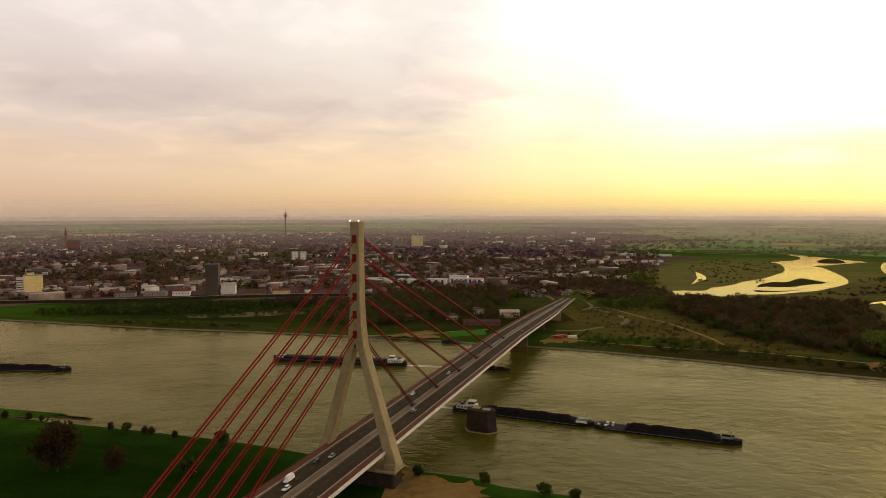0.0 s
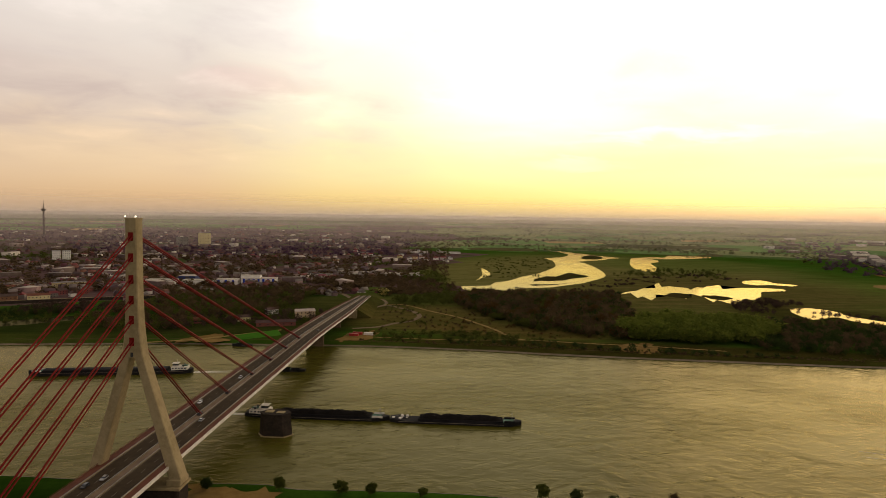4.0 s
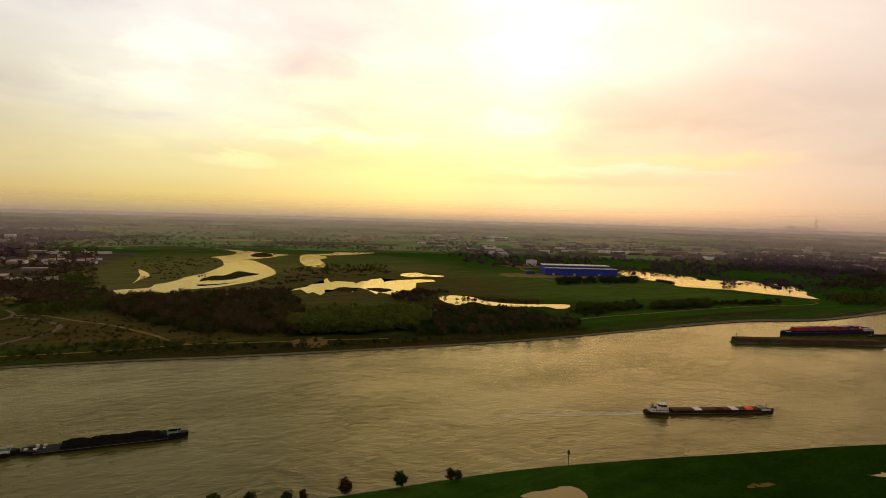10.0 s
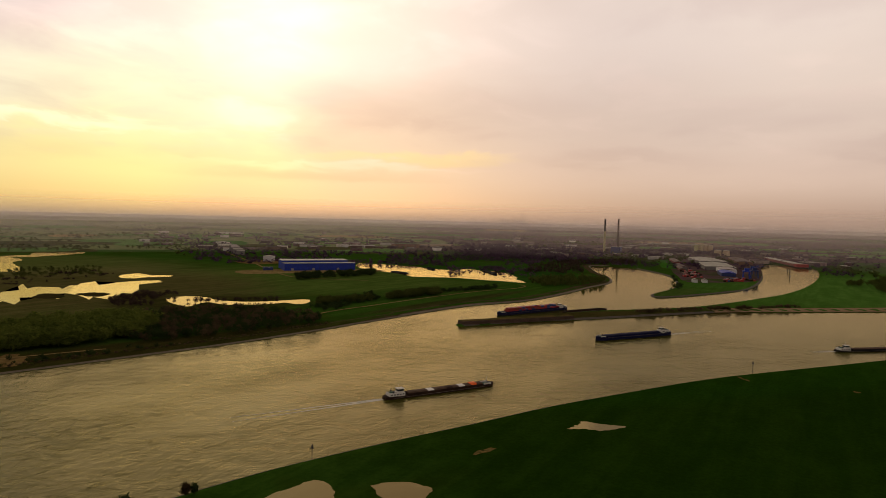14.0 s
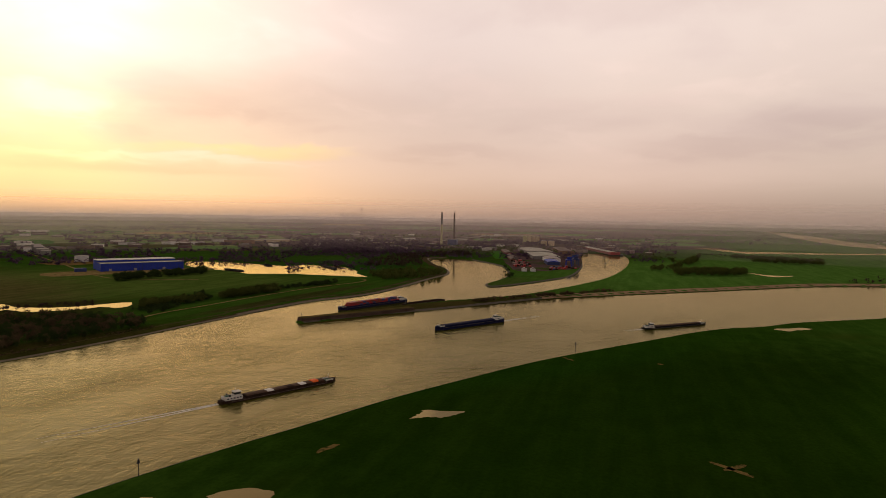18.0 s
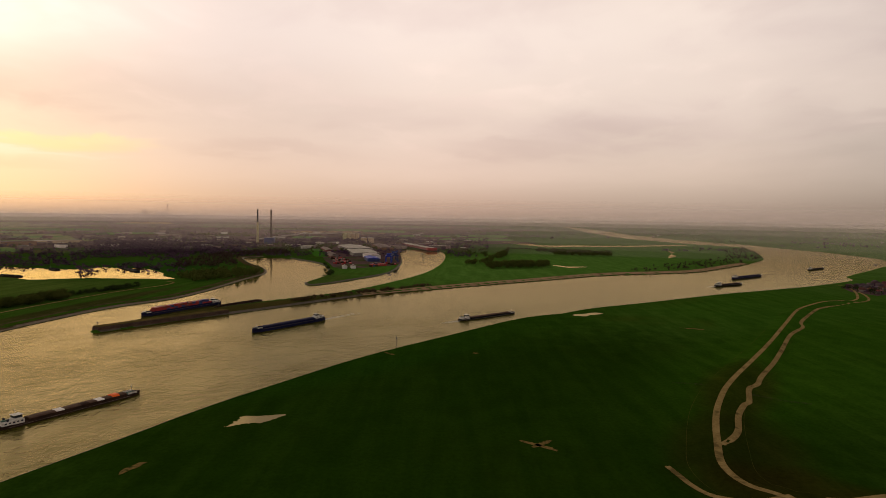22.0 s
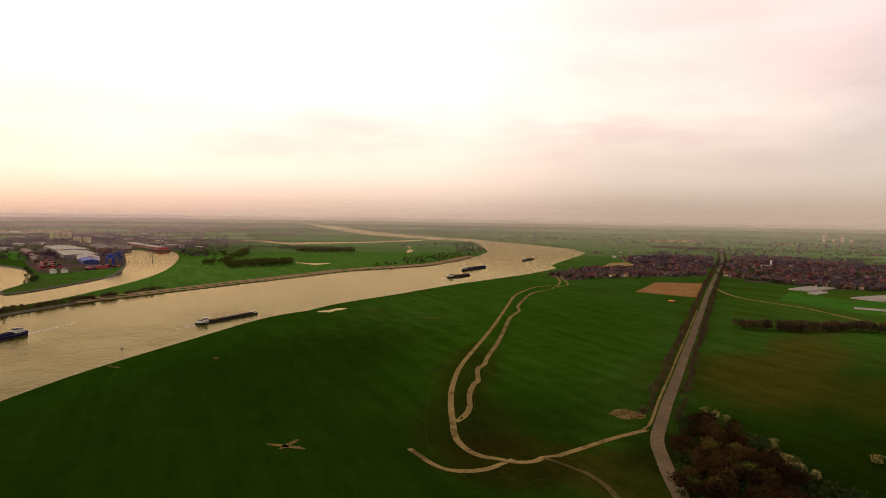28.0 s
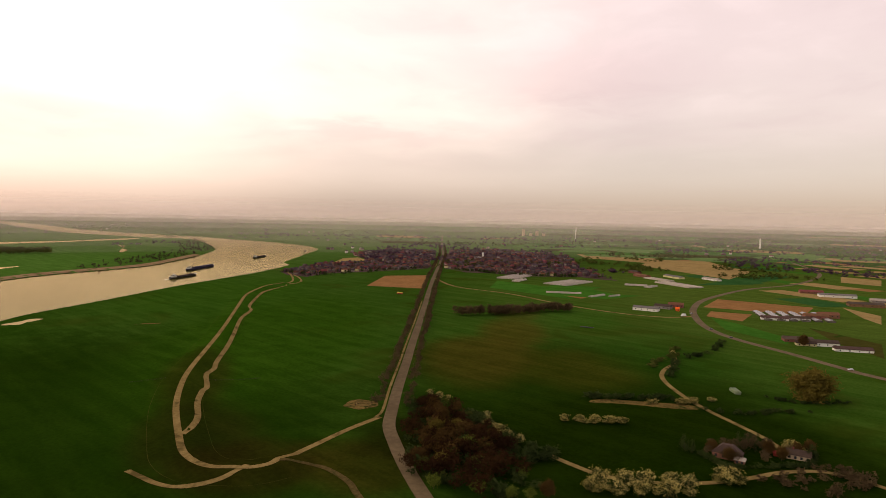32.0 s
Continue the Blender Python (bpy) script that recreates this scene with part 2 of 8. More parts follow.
def meadow_material():
    """Grassland: fine grain, drifts of drier grass, and broad stretches of marsh, pasture or meadow with soft edges;
    near ones painted darker for a dim foreground, far ones paler for haze.
    """
    m = bpy.data.materials.new("meadow_grass")
    m.use_nodes = True
    n = Nodes(m.node_tree)
    where = n.add("ShaderNodeNewGeometry").outputs["Position"]
    fine, mid, wide = n.noise(where, 0.35, 4.0, 0.7), n.noise(where, 0.045, 4.0, 0.6), n.noise(where, 0.009, 3.0, 0.55, 0.6)
    grain = n.ramp(n.math("ADD", n.math("MULTIPLY", fine, 0.62), n.math("MULTIPLY", mid, 0.38)), 0.36, 0.64)
    tone = n.mix(grain, (0.022, 0.068, 0.008), (0.034, 0.090, 0.012))
    tone = n.mix(n.ramp(wide, 0.52, 0.70), tone, (0.030, 0.058, 0.007))
    rows = n.add("ShaderNodeMapping")
    n.wire(where, rows.inputs[0])
    rows.inputs["Rotation"].default_value, rows.inputs["Scale"].default_value = (0, 0, radians(46)), (0.10, 1.0, 1.0)
    streaks = n.ramp(n.noise(rows.outputs[0], 0.07, 4.0, 0.6, 0.4), 0.35, 0.68)
    xyz = n.add("ShaderNodeSeparateXYZ")
    n.wire(where, xyz.inputs[0])
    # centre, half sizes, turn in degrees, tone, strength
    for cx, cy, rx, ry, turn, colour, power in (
            # greens close to the camera, darkened to paint in a dim foreground
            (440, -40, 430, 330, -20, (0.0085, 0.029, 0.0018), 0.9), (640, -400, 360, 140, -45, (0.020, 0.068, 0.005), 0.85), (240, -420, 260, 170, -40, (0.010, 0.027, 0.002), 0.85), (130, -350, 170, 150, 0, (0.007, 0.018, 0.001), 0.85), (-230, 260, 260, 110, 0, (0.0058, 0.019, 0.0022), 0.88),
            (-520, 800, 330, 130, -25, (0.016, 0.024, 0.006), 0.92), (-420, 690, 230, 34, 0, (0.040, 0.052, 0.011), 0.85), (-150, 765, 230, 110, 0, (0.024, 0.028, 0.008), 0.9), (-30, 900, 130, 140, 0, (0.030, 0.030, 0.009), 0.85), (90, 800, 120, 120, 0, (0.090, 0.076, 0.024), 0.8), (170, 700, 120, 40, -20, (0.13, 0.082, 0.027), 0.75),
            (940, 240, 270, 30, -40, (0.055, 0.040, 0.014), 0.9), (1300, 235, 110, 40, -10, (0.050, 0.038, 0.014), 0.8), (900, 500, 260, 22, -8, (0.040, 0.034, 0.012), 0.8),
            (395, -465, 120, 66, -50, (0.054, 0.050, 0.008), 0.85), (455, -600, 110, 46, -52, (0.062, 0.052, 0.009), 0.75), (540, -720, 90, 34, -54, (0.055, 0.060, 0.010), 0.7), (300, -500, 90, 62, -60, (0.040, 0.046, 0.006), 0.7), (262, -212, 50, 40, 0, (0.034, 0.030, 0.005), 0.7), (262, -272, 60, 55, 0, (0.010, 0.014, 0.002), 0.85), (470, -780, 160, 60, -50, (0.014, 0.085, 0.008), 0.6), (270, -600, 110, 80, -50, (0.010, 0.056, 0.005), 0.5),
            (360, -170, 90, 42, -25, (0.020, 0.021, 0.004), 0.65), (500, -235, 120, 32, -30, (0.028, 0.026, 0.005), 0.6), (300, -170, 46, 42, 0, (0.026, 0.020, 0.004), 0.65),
            # the two large far stretches have haze lightening in their green
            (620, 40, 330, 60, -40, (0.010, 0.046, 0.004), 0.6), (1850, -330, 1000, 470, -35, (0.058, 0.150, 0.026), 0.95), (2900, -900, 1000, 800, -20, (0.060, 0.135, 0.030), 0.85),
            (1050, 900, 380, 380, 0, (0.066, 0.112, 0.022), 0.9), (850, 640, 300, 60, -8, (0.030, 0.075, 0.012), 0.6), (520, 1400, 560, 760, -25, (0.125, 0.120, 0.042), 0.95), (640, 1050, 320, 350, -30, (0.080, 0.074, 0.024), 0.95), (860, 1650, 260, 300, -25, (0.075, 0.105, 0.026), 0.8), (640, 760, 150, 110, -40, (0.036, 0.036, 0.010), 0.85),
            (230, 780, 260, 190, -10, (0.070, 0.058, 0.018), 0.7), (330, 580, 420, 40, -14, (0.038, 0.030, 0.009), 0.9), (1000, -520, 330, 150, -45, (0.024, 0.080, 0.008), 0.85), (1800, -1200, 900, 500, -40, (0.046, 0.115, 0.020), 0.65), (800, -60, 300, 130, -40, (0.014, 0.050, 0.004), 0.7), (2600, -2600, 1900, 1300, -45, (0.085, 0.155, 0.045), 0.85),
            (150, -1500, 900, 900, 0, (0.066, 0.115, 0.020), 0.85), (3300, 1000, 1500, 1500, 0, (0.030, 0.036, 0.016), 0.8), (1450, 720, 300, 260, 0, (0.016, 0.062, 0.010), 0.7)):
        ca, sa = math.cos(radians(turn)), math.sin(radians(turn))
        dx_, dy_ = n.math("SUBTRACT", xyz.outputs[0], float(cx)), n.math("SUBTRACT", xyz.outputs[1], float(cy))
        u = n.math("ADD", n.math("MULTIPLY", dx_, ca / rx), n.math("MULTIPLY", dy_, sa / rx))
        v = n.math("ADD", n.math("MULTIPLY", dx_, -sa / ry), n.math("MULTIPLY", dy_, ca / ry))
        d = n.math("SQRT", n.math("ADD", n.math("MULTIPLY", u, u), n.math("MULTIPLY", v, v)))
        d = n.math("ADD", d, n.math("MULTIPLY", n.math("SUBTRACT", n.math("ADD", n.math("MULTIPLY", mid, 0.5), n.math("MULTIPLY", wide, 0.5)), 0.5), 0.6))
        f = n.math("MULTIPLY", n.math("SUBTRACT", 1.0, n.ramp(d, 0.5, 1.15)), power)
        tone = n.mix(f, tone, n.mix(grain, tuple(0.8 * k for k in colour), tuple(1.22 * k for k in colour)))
    tone = n.mix(streaks, n.mix(1.0, tone, (0.84, 0.88, 0.80), "MULTIPLY"), n.mix(1.0, tone, (1.20, 1.10, 1.15), "MULTIPLY"))
    body = n.add("ShaderNodeBsdfDiffuse")
    n.put(body.inputs[0], tone)
    n.wire(body.outputs[0], n.add("ShaderNodeOutputMaterial").inputs[0])
    return m


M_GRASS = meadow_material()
M_RIVER = water_material("river_water", (0.058, 0.055, 0.010), 7.0, 1.2, 0.075, (0.66, 0.56, 0.34))
M_POND = water_material("still_water", (0.05, 0.04, 0.02), 3.0, 0.05, 0.04, (0.86, 0.70, 0.38))
# pond water with the old harbour's shade put into body and mirror tint
M_SHADED = water_material("shaded_water", (0.03, 0.03, 0.012), 3.0, 0.05, 0.12, (0.19, 0.17, 0.09))
M_CONCRETE = surface("weathered_concrete", (0.24, 0.185, 0.10), (0.34, 0.27, 0.155), 3.0, 0.9, 0.03, spec=0.1)
# pier concrete, darkened to hold the shade round the piers
M_PIER = surface("shaded_pier_concrete", (0.085, 0.060, 0.036), (0.14, 0.10, 0.062), 2.5, 0.95, spec=0.05)
M_STONE = surface("dark_pier_stone", (0.022, 0.017, 0.013), (0.045, 0.034, 0.026), 1.5, 0.95, 0.05, spec=0.1)
M_ASPHALT = surface("worn_asphalt", (0.034, 0.023, 0.013), (0.055, 0.038, 0.022), 4.0, 0.95, spec=0.1)
M_ROAD = surface("dusty_road", (0.115, 0.080, 0.044), (0.165, 0.118, 0.066), 4.0, 0.95, spec=0.1)
M_CABLE = surface("dark_red_paint", (0.14, 0.007, 0.006), (0.20, 0.011, 0.009), 3.0, 0.7, spec=0.1)
M_RED = surface("red_brown_steel_paint", (0.10, 0.036, 0.022), (0.145, 0.052, 0.034), 3.0, 0.8, spec=0.1)
M_WHITE = surface("white_paint", (0.52, 0.49, 0.43), (0.68, 0.65, 0.58), 1.0, 0.7, spec=0.2)
M_MARK = surface("worn_road_marking", (0.13, 0.11, 0.085), (0.22, 0.19, 0.15), 1.0, 0.9)
M_STEEL = surface("galvanised_steel", (0.25, 0.24, 0.23), (0.36, 0.35, 0.33), 1.0, 0.5, metal=0.6)
M_DARK = surface("dark_painted_steel", (0.018, 0.018, 0.020), (0.035, 0.033, 0.034), 2.0, 0.6)
M_GLASS = surface("dark_window_glass", (0.02, 0.025, 0.03), (0.03, 0.035, 0.04), 2.0, 0.08, spec=0.5)
M_COAL = surface("coal", (0.006, 0.0055, 0.005), (0.014, 0.012, 0.011), 0.8, 0.95, 0.3, spec=0.05)
M_SAND = surface("sandy_soil", (0.15, 0.092, 0.032), (0.22, 0.14, 0.054), 5.0, 0.95, c=(0.12, 0.085, 0.035), patch=22.0, spec=0.0)
M_PATH = surface("pale_gravel_path", (0.19, 0.130, 0.050), (0.29, 0.205, 0.085), 2.2, 0.95, spec=0.0, c=(0.11, 0.080, 0.030), patch=14.0)
M_TRACK = surface("brown_earth_track", (0.075, 0.055, 0.020), (0.12, 0.085, 0.034), 1.8, 0.95, spec=0.0, c=(0.04, 0.045, 0.012), patch=8.0)
M_RIPRAP = surface("bank_stones", (0.055, 0.045, 0.032), (0.12, 0.095, 0.07), 1.6, 0.95, 0.2)
M_YELLOW = surface("yellow_paint", (0.5, 0.33, 0.05), (0.6, 0.42, 0.08), 1.0, 0.6)


# ---- building helpers ----
def far(x, y, z=0.0):
    """The plain is flat to 2.5 km and then rises gently, closing up towards the misty rim of hills. Returns the place and the size factor."""
    d = math.hypot(x, y)
    if d <= 2500:
        return Vector((x, y, z)), 1.0
    v = (d - 2500) / 2400
    k = (2500 + 2400 * v / (1 + v)) / d
    return Vector((x * k, y * k, EYE * (1 - k) + z * k)), k


def far_array(p):
    """The same for an array of n x 3 places."""
    d = np.maximum(np.hypot(p[:, 0], p[:, 1]), 1.0)
    v = np.maximum(d - 2500, 0) / 2400
    k = np.where(d > 2500, (2500 + 2400 * v / (1 + v)) / d, 1.0)
    q = p * k[:, None]
    q[:, 2] += EYE * (1 - k)
    return q


def smooth_line(pts, steps=4, closed=False):
    """A rounded line through the given plan points."""
    n, out = len(pts), []
    for i in range(n if closed else n - 1):
        if closed:
            a, b, c, d = (pts[(i + k) % n] for k in (-1, 0, 1, 2))
        else:
            a, b, c, d = (pts[min(max(i + k, 0), n - 1)] for k in (-1, 0, 1, 2))
        for s in range(steps):
            t = s / steps
            out.append(tuple(0.5 * (2 * b[k] + (c[k] - a[k]) * t + (2 * a[k] - 5 * b[k] + 4 * c[k] - d[k]) * t * t
                                    + (3 * b[k] - a[k] - 3 * c[k] + d[k]) * t ** 3) for k in range(2)))
    if not closed:
        out.append(tuple(pts[-1]))
    return out


def mesh_from(name, verts, faces, material=None, smooth=False):
    me = bpy.data.meshes.new(name)
    me.from_pydata([tuple(v) for v in verts], [], [tuple(f) for f in faces])
    if material:
        me.materials.append(material)
    if smooth:
        me.polygons.foreach_set("use_smooth", [True] * len(me.polygons))
    me.update()
    return me


def mesh_big(name, verts, tris, material):
    """A large triangle mesh from arrays."""
    me = bpy.data.meshes.new(name)
    k = tris.shape[1]
    me.vertices.add(len(verts)), me.loops.add(tris.size), me.polygons.add(len(tris))
    me.vertices.foreach_set("co", np.ascontiguousarray(verts, dtype=np.float32).ravel())
    me.loops.foreach_set("vertex_index", np.ascontiguousarray(tris, dtype=np.int32).ravel())
    me.polygons.foreach_set("loop_start", np.arange(0, tris.size, k, dtype=np.int32))
    me.polygons.foreach_set("loop_total", np.full(len(tris), k, dtype=np.int32))
    me.materials.append(material)
    me.update(calc_edges=True)
    return me


def part(name, bm, material, parent, label=""):
    me = bpy.data.meshes.new(name)
    bm.to_mesh(me)
    bm.free()
    me.materials.append(material)
    ob = new(name, me)
    ob.parent = parent
    return tagged(ob, label)


def part_mesh(name, me, parent, label="", m=None):
    ob = new(name, me)
    ob.parent = parent
    if m is not None:
        ob.matrix_local = m
    return tagged(ob, label)


def thing(name, m, label, category, group="", kind=""):
    ob = new(name)
    ob.matrix_world = m
    ob.empty_display_size = 0.5
    return tagged(ob, label, category, group, kind)


def box(bm, x0, x1, y0, y1, z0, z1, m=None, bevel=0.0, taper=1.0):
    """Adds a block; taper shrinks its top."""
    cx, cy = (x0 + x1) / 2, (y0 + y1) / 2
    vs = []
    for z, k in ((z0, 1.0), (z1, taper)):
        for x, y in ((x0, y0), (x1, y0), (x1, y1), (x0, y1)):
            v = Vector((cx + (x - cx) * k, cy + (y - cy) * k, z))
            vs.append(bm.verts.new(m @ v if m else v))
    fs = [bm.faces.new([vs[i] for i in f]) for f in ((3, 2, 1, 0), (4, 5, 6, 7), (0, 1, 5, 4), (1, 2, 6, 5), (2, 3, 7, 6), (3, 0, 4, 7))]
    if bevel:
        edges = list({e for f in fs for e in f.edges})
        bmesh.ops.bevel(bm, geom=edges, offset=bevel, segments=1, affect="EDGES", profile=0.5)
    return bm


def boxes(*specs, bevel=0.0):
    bm = bmesh.new()
    for s in specs:
        box(bm, *s, bevel=bevel)
    return bm


def rod(bm, a, b, r0, r1=None, sides=8):
    """Adds a round bar from a to b."""
    a, b = Vector(a), Vector(b)
    r1 = r0 if r1 is None else r1
    turn = (b - a).to_track_quat("Z", "Y").to_matrix()
    rings = []
    for c, r in ((a, r0), (b, r1)):
        rings.append([bm.verts.new(c + turn @ Vector((r * math.cos(6.28319 * i / sides), r * math.sin(6.28319 * i / sides), 0))) for i in range(sides)])
    for i in range(sides):
        j = (i + 1) % sides
        bm.faces.new((rings[0][i], rings[0][j], rings[1][j], rings[1][i]))
    bm.faces.new(rings[0][::-1]), bm.faces.new(rings[1])
    return bm


def rods(*specs, sides=8):
    bm = bmesh.new()
    for s in specs:
        rod(bm, *s, sides=sides)
    return bm


def loft(bm, sections, closed=True, caps=True):
    """Skins rings of points."""
    rings = [[bm.verts.new(p) for p in s] for s in sections]
    n = len(rings[0])
    for a, b in zip(rings, rings[1:]):
        for i in range(n if closed else n - 1):
            j = (i + 1) % n
            bm.faces.new((a[i], a[j], b[j], b[i]))
    if caps and closed:
        bm.faces.new(rings[0][::-1]), bm.faces.new(rings[-1])
    bmesh.ops.recalc_face_normals(bm, faces=bm.faces)
    return bm


# ---- plan: banks of the river, the harbour and the canal (metres, x right of the first view, y ahead) ----
FAR_BANK = [(-4200, 800), (-1200, 715), (-704, 687), (-590, 678), (-475, 669), (-382, 668), (-298, 667), (-179, 662), (-85, 650),
            (0, 640), (105, 616), (202, 584), (340, 548), (461, 518), (560, 503), (640, 495), (724, 485), (735, 440), (706, 392)]
MOLE_SIDE = [(705, 380), (790, 326), (862, 270), (943, 213), (1057, 132), (1140, 43), (1271, -111), (1389, -253), (1500, -390),
             (1600, -610), (1700, -720), (1941, -928), (1995, -964), (2215, -1114), (2593, -1275), (3055, -1432), (3234, -1406), (3430, -1313), (3785, -1261), (4204, -1198), (5281, -1260), (6472, -1369)]
BEND = [(9057, -1715), (6828, -1629), (5334, -1520), (4481, -1492), (4005, -1533), (3654, -1588), (3432, -1638), (2980, -1621), (2729, -1643), (2416, -1600), (2203, -1528), (2058, -1454), (1807, -1220), (1559, -987), (1468, -947)]
NEAR_BANK = [(1324, -774), (1260, -679), (1196, -578), (1141, -490), (1026, -336), (944, -219), (888, -164), (861, -123), (818, -81), (752, -32), (716, -6), (655, 39), (591, 83), (518, 123), (439, 164), (370, 193), (316, 217), (256, 241), (214, 254), (184, 261), (149, 269), (100, 283), (51, 298), (1, 307), (-28, 311), (-44, 318), (-72, 322), (-92, 323), (-145, 335), (-192, 344), (-272, 352), (-358, 358), (-684, 385), (-4200, 450)]
HARBOUR = [(660, 470), (724, 487), (874, 464), (980, 420), (1091, 404), (1279, 399), (1420, 395), (1560, 440), (1647, 490), (1780, 550), (1898, 590),
           (1940, 545), (1909, 460), (1723, 336), (1551, 282), (1400, 258), (1246, 270), (1205, 240), (1348, 169), (1509, 120), (1821, 118),
           (2206, 150), (2470, 160), (2452, 23), (2134, -7), (1766, 8), (1495, 44), (1307, 95), (1121, 163), (1024, 224), (968, 274), (867, 338), (797, 376), (732, 396), (690, 400)]
WATER = [smooth_line(FAR_BANK + MOLE_SIDE + BEND + NEAR_BANK, 3, True), smooth_line(HARBOUR, 3, True)]
LAND = 3.0
DYKE = [(1046, -661), (1028, -621), (993, -580), (927, -519), (818, -445), (674, -349), (585, -287), (530, -248), (491, -222), (458, -203), (425, -186), (393, -172), (365, -161), (341, -152), (327, -149), (315, -149), (305, -152),
        (298, -159), (292, -164), (289, -171), (288, -179)]


def shore_distance(p, polygon):
    """Distance to a closed bank line, negative on the water."""
    a = np.array(polygon, dtype=np.float32)
    b = np.roll(a, -1, axis=0)
    best = np.full(len(p), 1e12, dtype=np.float32)
    inside = np.zeros(len(p), dtype=bool)
    x, y = p[:, 0].astype(np.float32), p[:, 1].astype(np.float32)
    for (ax, ay), (bx, by) in zip(a, b):
        ex, ey = bx - ax, by - ay
        t = np.clip(((x - ax) * ex + (y - ay) * ey) / (ex * ex + ey * ey + 1e-6), 0, 1)
        best = np.minimum(best, (x - ax - t * ex) ** 2 + (y - ay - t * ey) ** 2)
        if ay != by:
            inside ^= ((ay > y) != (by > y)) & (x < ax + (y - ay) * ex / ey)
    return np.where(inside, -1, 1) * np.sqrt(best)


def line_distance(p, line):
    best = np.full(len(p), 1e12)
    for (ax, ay), (bx, by) in zip(line, line[1:]):
        ex, ey = bx - ax, by - ay
        t = np.clip(((p[:, 0] - ax) * ex + (p[:, 1] - ay) * ey) / (ex * ex + ey * ey + 1e-6), 0, 1)
        best = np.minimum(best, (p[:, 0] - ax - t * ex) ** 2 + (p[:, 1] - ay - t * ey) ** 2)
    return np.sqrt(best)


DYKE_LINE = smooth_line(DYKE, 4)


def land_height(p, sd=None):
    """Height of the ground: floodplain at 3 m, banks falling into the river, the dyke's ridge."""
    if sd is None:
        sd = np.minimum(shore_distance(p, WATER[0]), shore_distance(p, WATER[1]))
    z = np.clip(sd * 0.36, -2.5, LAND)
    ridge = np.clip((20 - line_distance(p, DYKE_LINE)) / 14, 0, 1) * 3.2
    return z + np.where(sd > 8, ridge, 0)


def ground_sheet():
    """One sheet from under the camera to the horizon; its rings widen with distance."""
    bearings = np.concatenate([np.arange(-50, 176, 0.2), np.arange(176, 310, 4.0)])
    dips = np.concatenate([[80, 70, 60, 50, 42, 36, 32], np.arange(29, 3.0, -0.085), np.arange(3.0, 0.27, -0.045)])
    rad = EYE / np.tan(np.radians(dips))
    aa, rr = np.meshgrid(np.radians(bearings), rad)
    p = np.stack([np.sin(aa) * rr, np.cos(aa) * rr, 0 * aa], -1).reshape(-1, 3)
    p[:, 2] = land_height(p)
    nr, na = len(rad), len(bearings)
    i, j = np.meshgrid(np.arange(nr - 1), np.arange(na), indexing="ij")
    k = (j + 1) % na
    quads = np.stack([i * na + j, (i + 1) * na + j, (i + 1) * na + k, i * na + k], -1).reshape(-1, 4)
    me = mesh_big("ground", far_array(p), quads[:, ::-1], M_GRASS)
    # close the small hole under the camera
    return tagged(new("ground", me), "green river meadows and floodplain reaching to the horizon", "ground", kind="structure")


ground_sheet()


def water_sheet():
    """The river's surface at height 0, under the banks, as far as the eye reaches."""
    bearings = np.radians(np.arange(0, 360, 3.0))
    rad = np.array([30, 100, 300, 700, 1200, 1800, 2500, 3000, 3600, 4400, 5600, 7500, 11000])
    aa, rr = np.meshgrid(bearings, rad)
    p = np.stack([np.sin(aa) * rr, np.cos(aa) * rr, 0 * aa], -1).reshape(-1, 3)
    na = len(bearings)
    i, j = np.meshgrid(np.arange(len(rad) - 1), np.arange(na), indexing="ij")
    k = (j + 1) % na
    quads = np.stack([i * na + j, (i + 1) * na + j, (i + 1) * na + k, i * na + k], -1).reshape(-1, 4)
    return tagged(new("water", mesh_big("water", far_array(p), quads[:, ::-1], M_RIVER)), "broad olive-brown river with small ripples", "river", kind="structure")


water_sheet()


def sheet(name, pts, lift, material, label, category, steps=0, kind="structure", ragged=0.0):
    """A patch of ground cover inside a plan outline, lying a little above the meadow."""
    if steps:
        pts = smooth_line(pts, steps, True)
    if ragged:
        pts = [(x + ragged * noise.noise((x * 0.9 / ragged, y * 0.9 / ragged, 1.5)) * 1.6, y + ragged * noise.noise((x * 0.9 / ragged, y * 0.9 / ragged, 7.5)) * 2.2) for x, y in pts]
    bm = bmesh.new()
    f = bm.faces.new([bm.verts.new((x, y, LAND + lift)) for x, y in pts])
    bmesh.ops.triangulate(bm, faces=[f])
    if max(math.hypot(x, y) for x, y in pts) > 2400:
        bmesh.ops.subdivide_edges(bm, edges=bm.edges, cuts=3, use_grid_fill=True)
    for v in bm.verts:
        v.co, k = far(*v.co)
    bmesh.ops.recalc_face_normals(bm, faces=bm.faces)
    if sum(f.normal.z for f in bm.faces) < 0:
        bmesh.ops.reverse_faces(bm, faces=bm.faces)
    me = bpy.data.meshes.new(name)
    bm.to_mesh(me)
    bm.free()
    me.materials.append(material)
    return tagged(new(name, me), label, category, kind=kind)


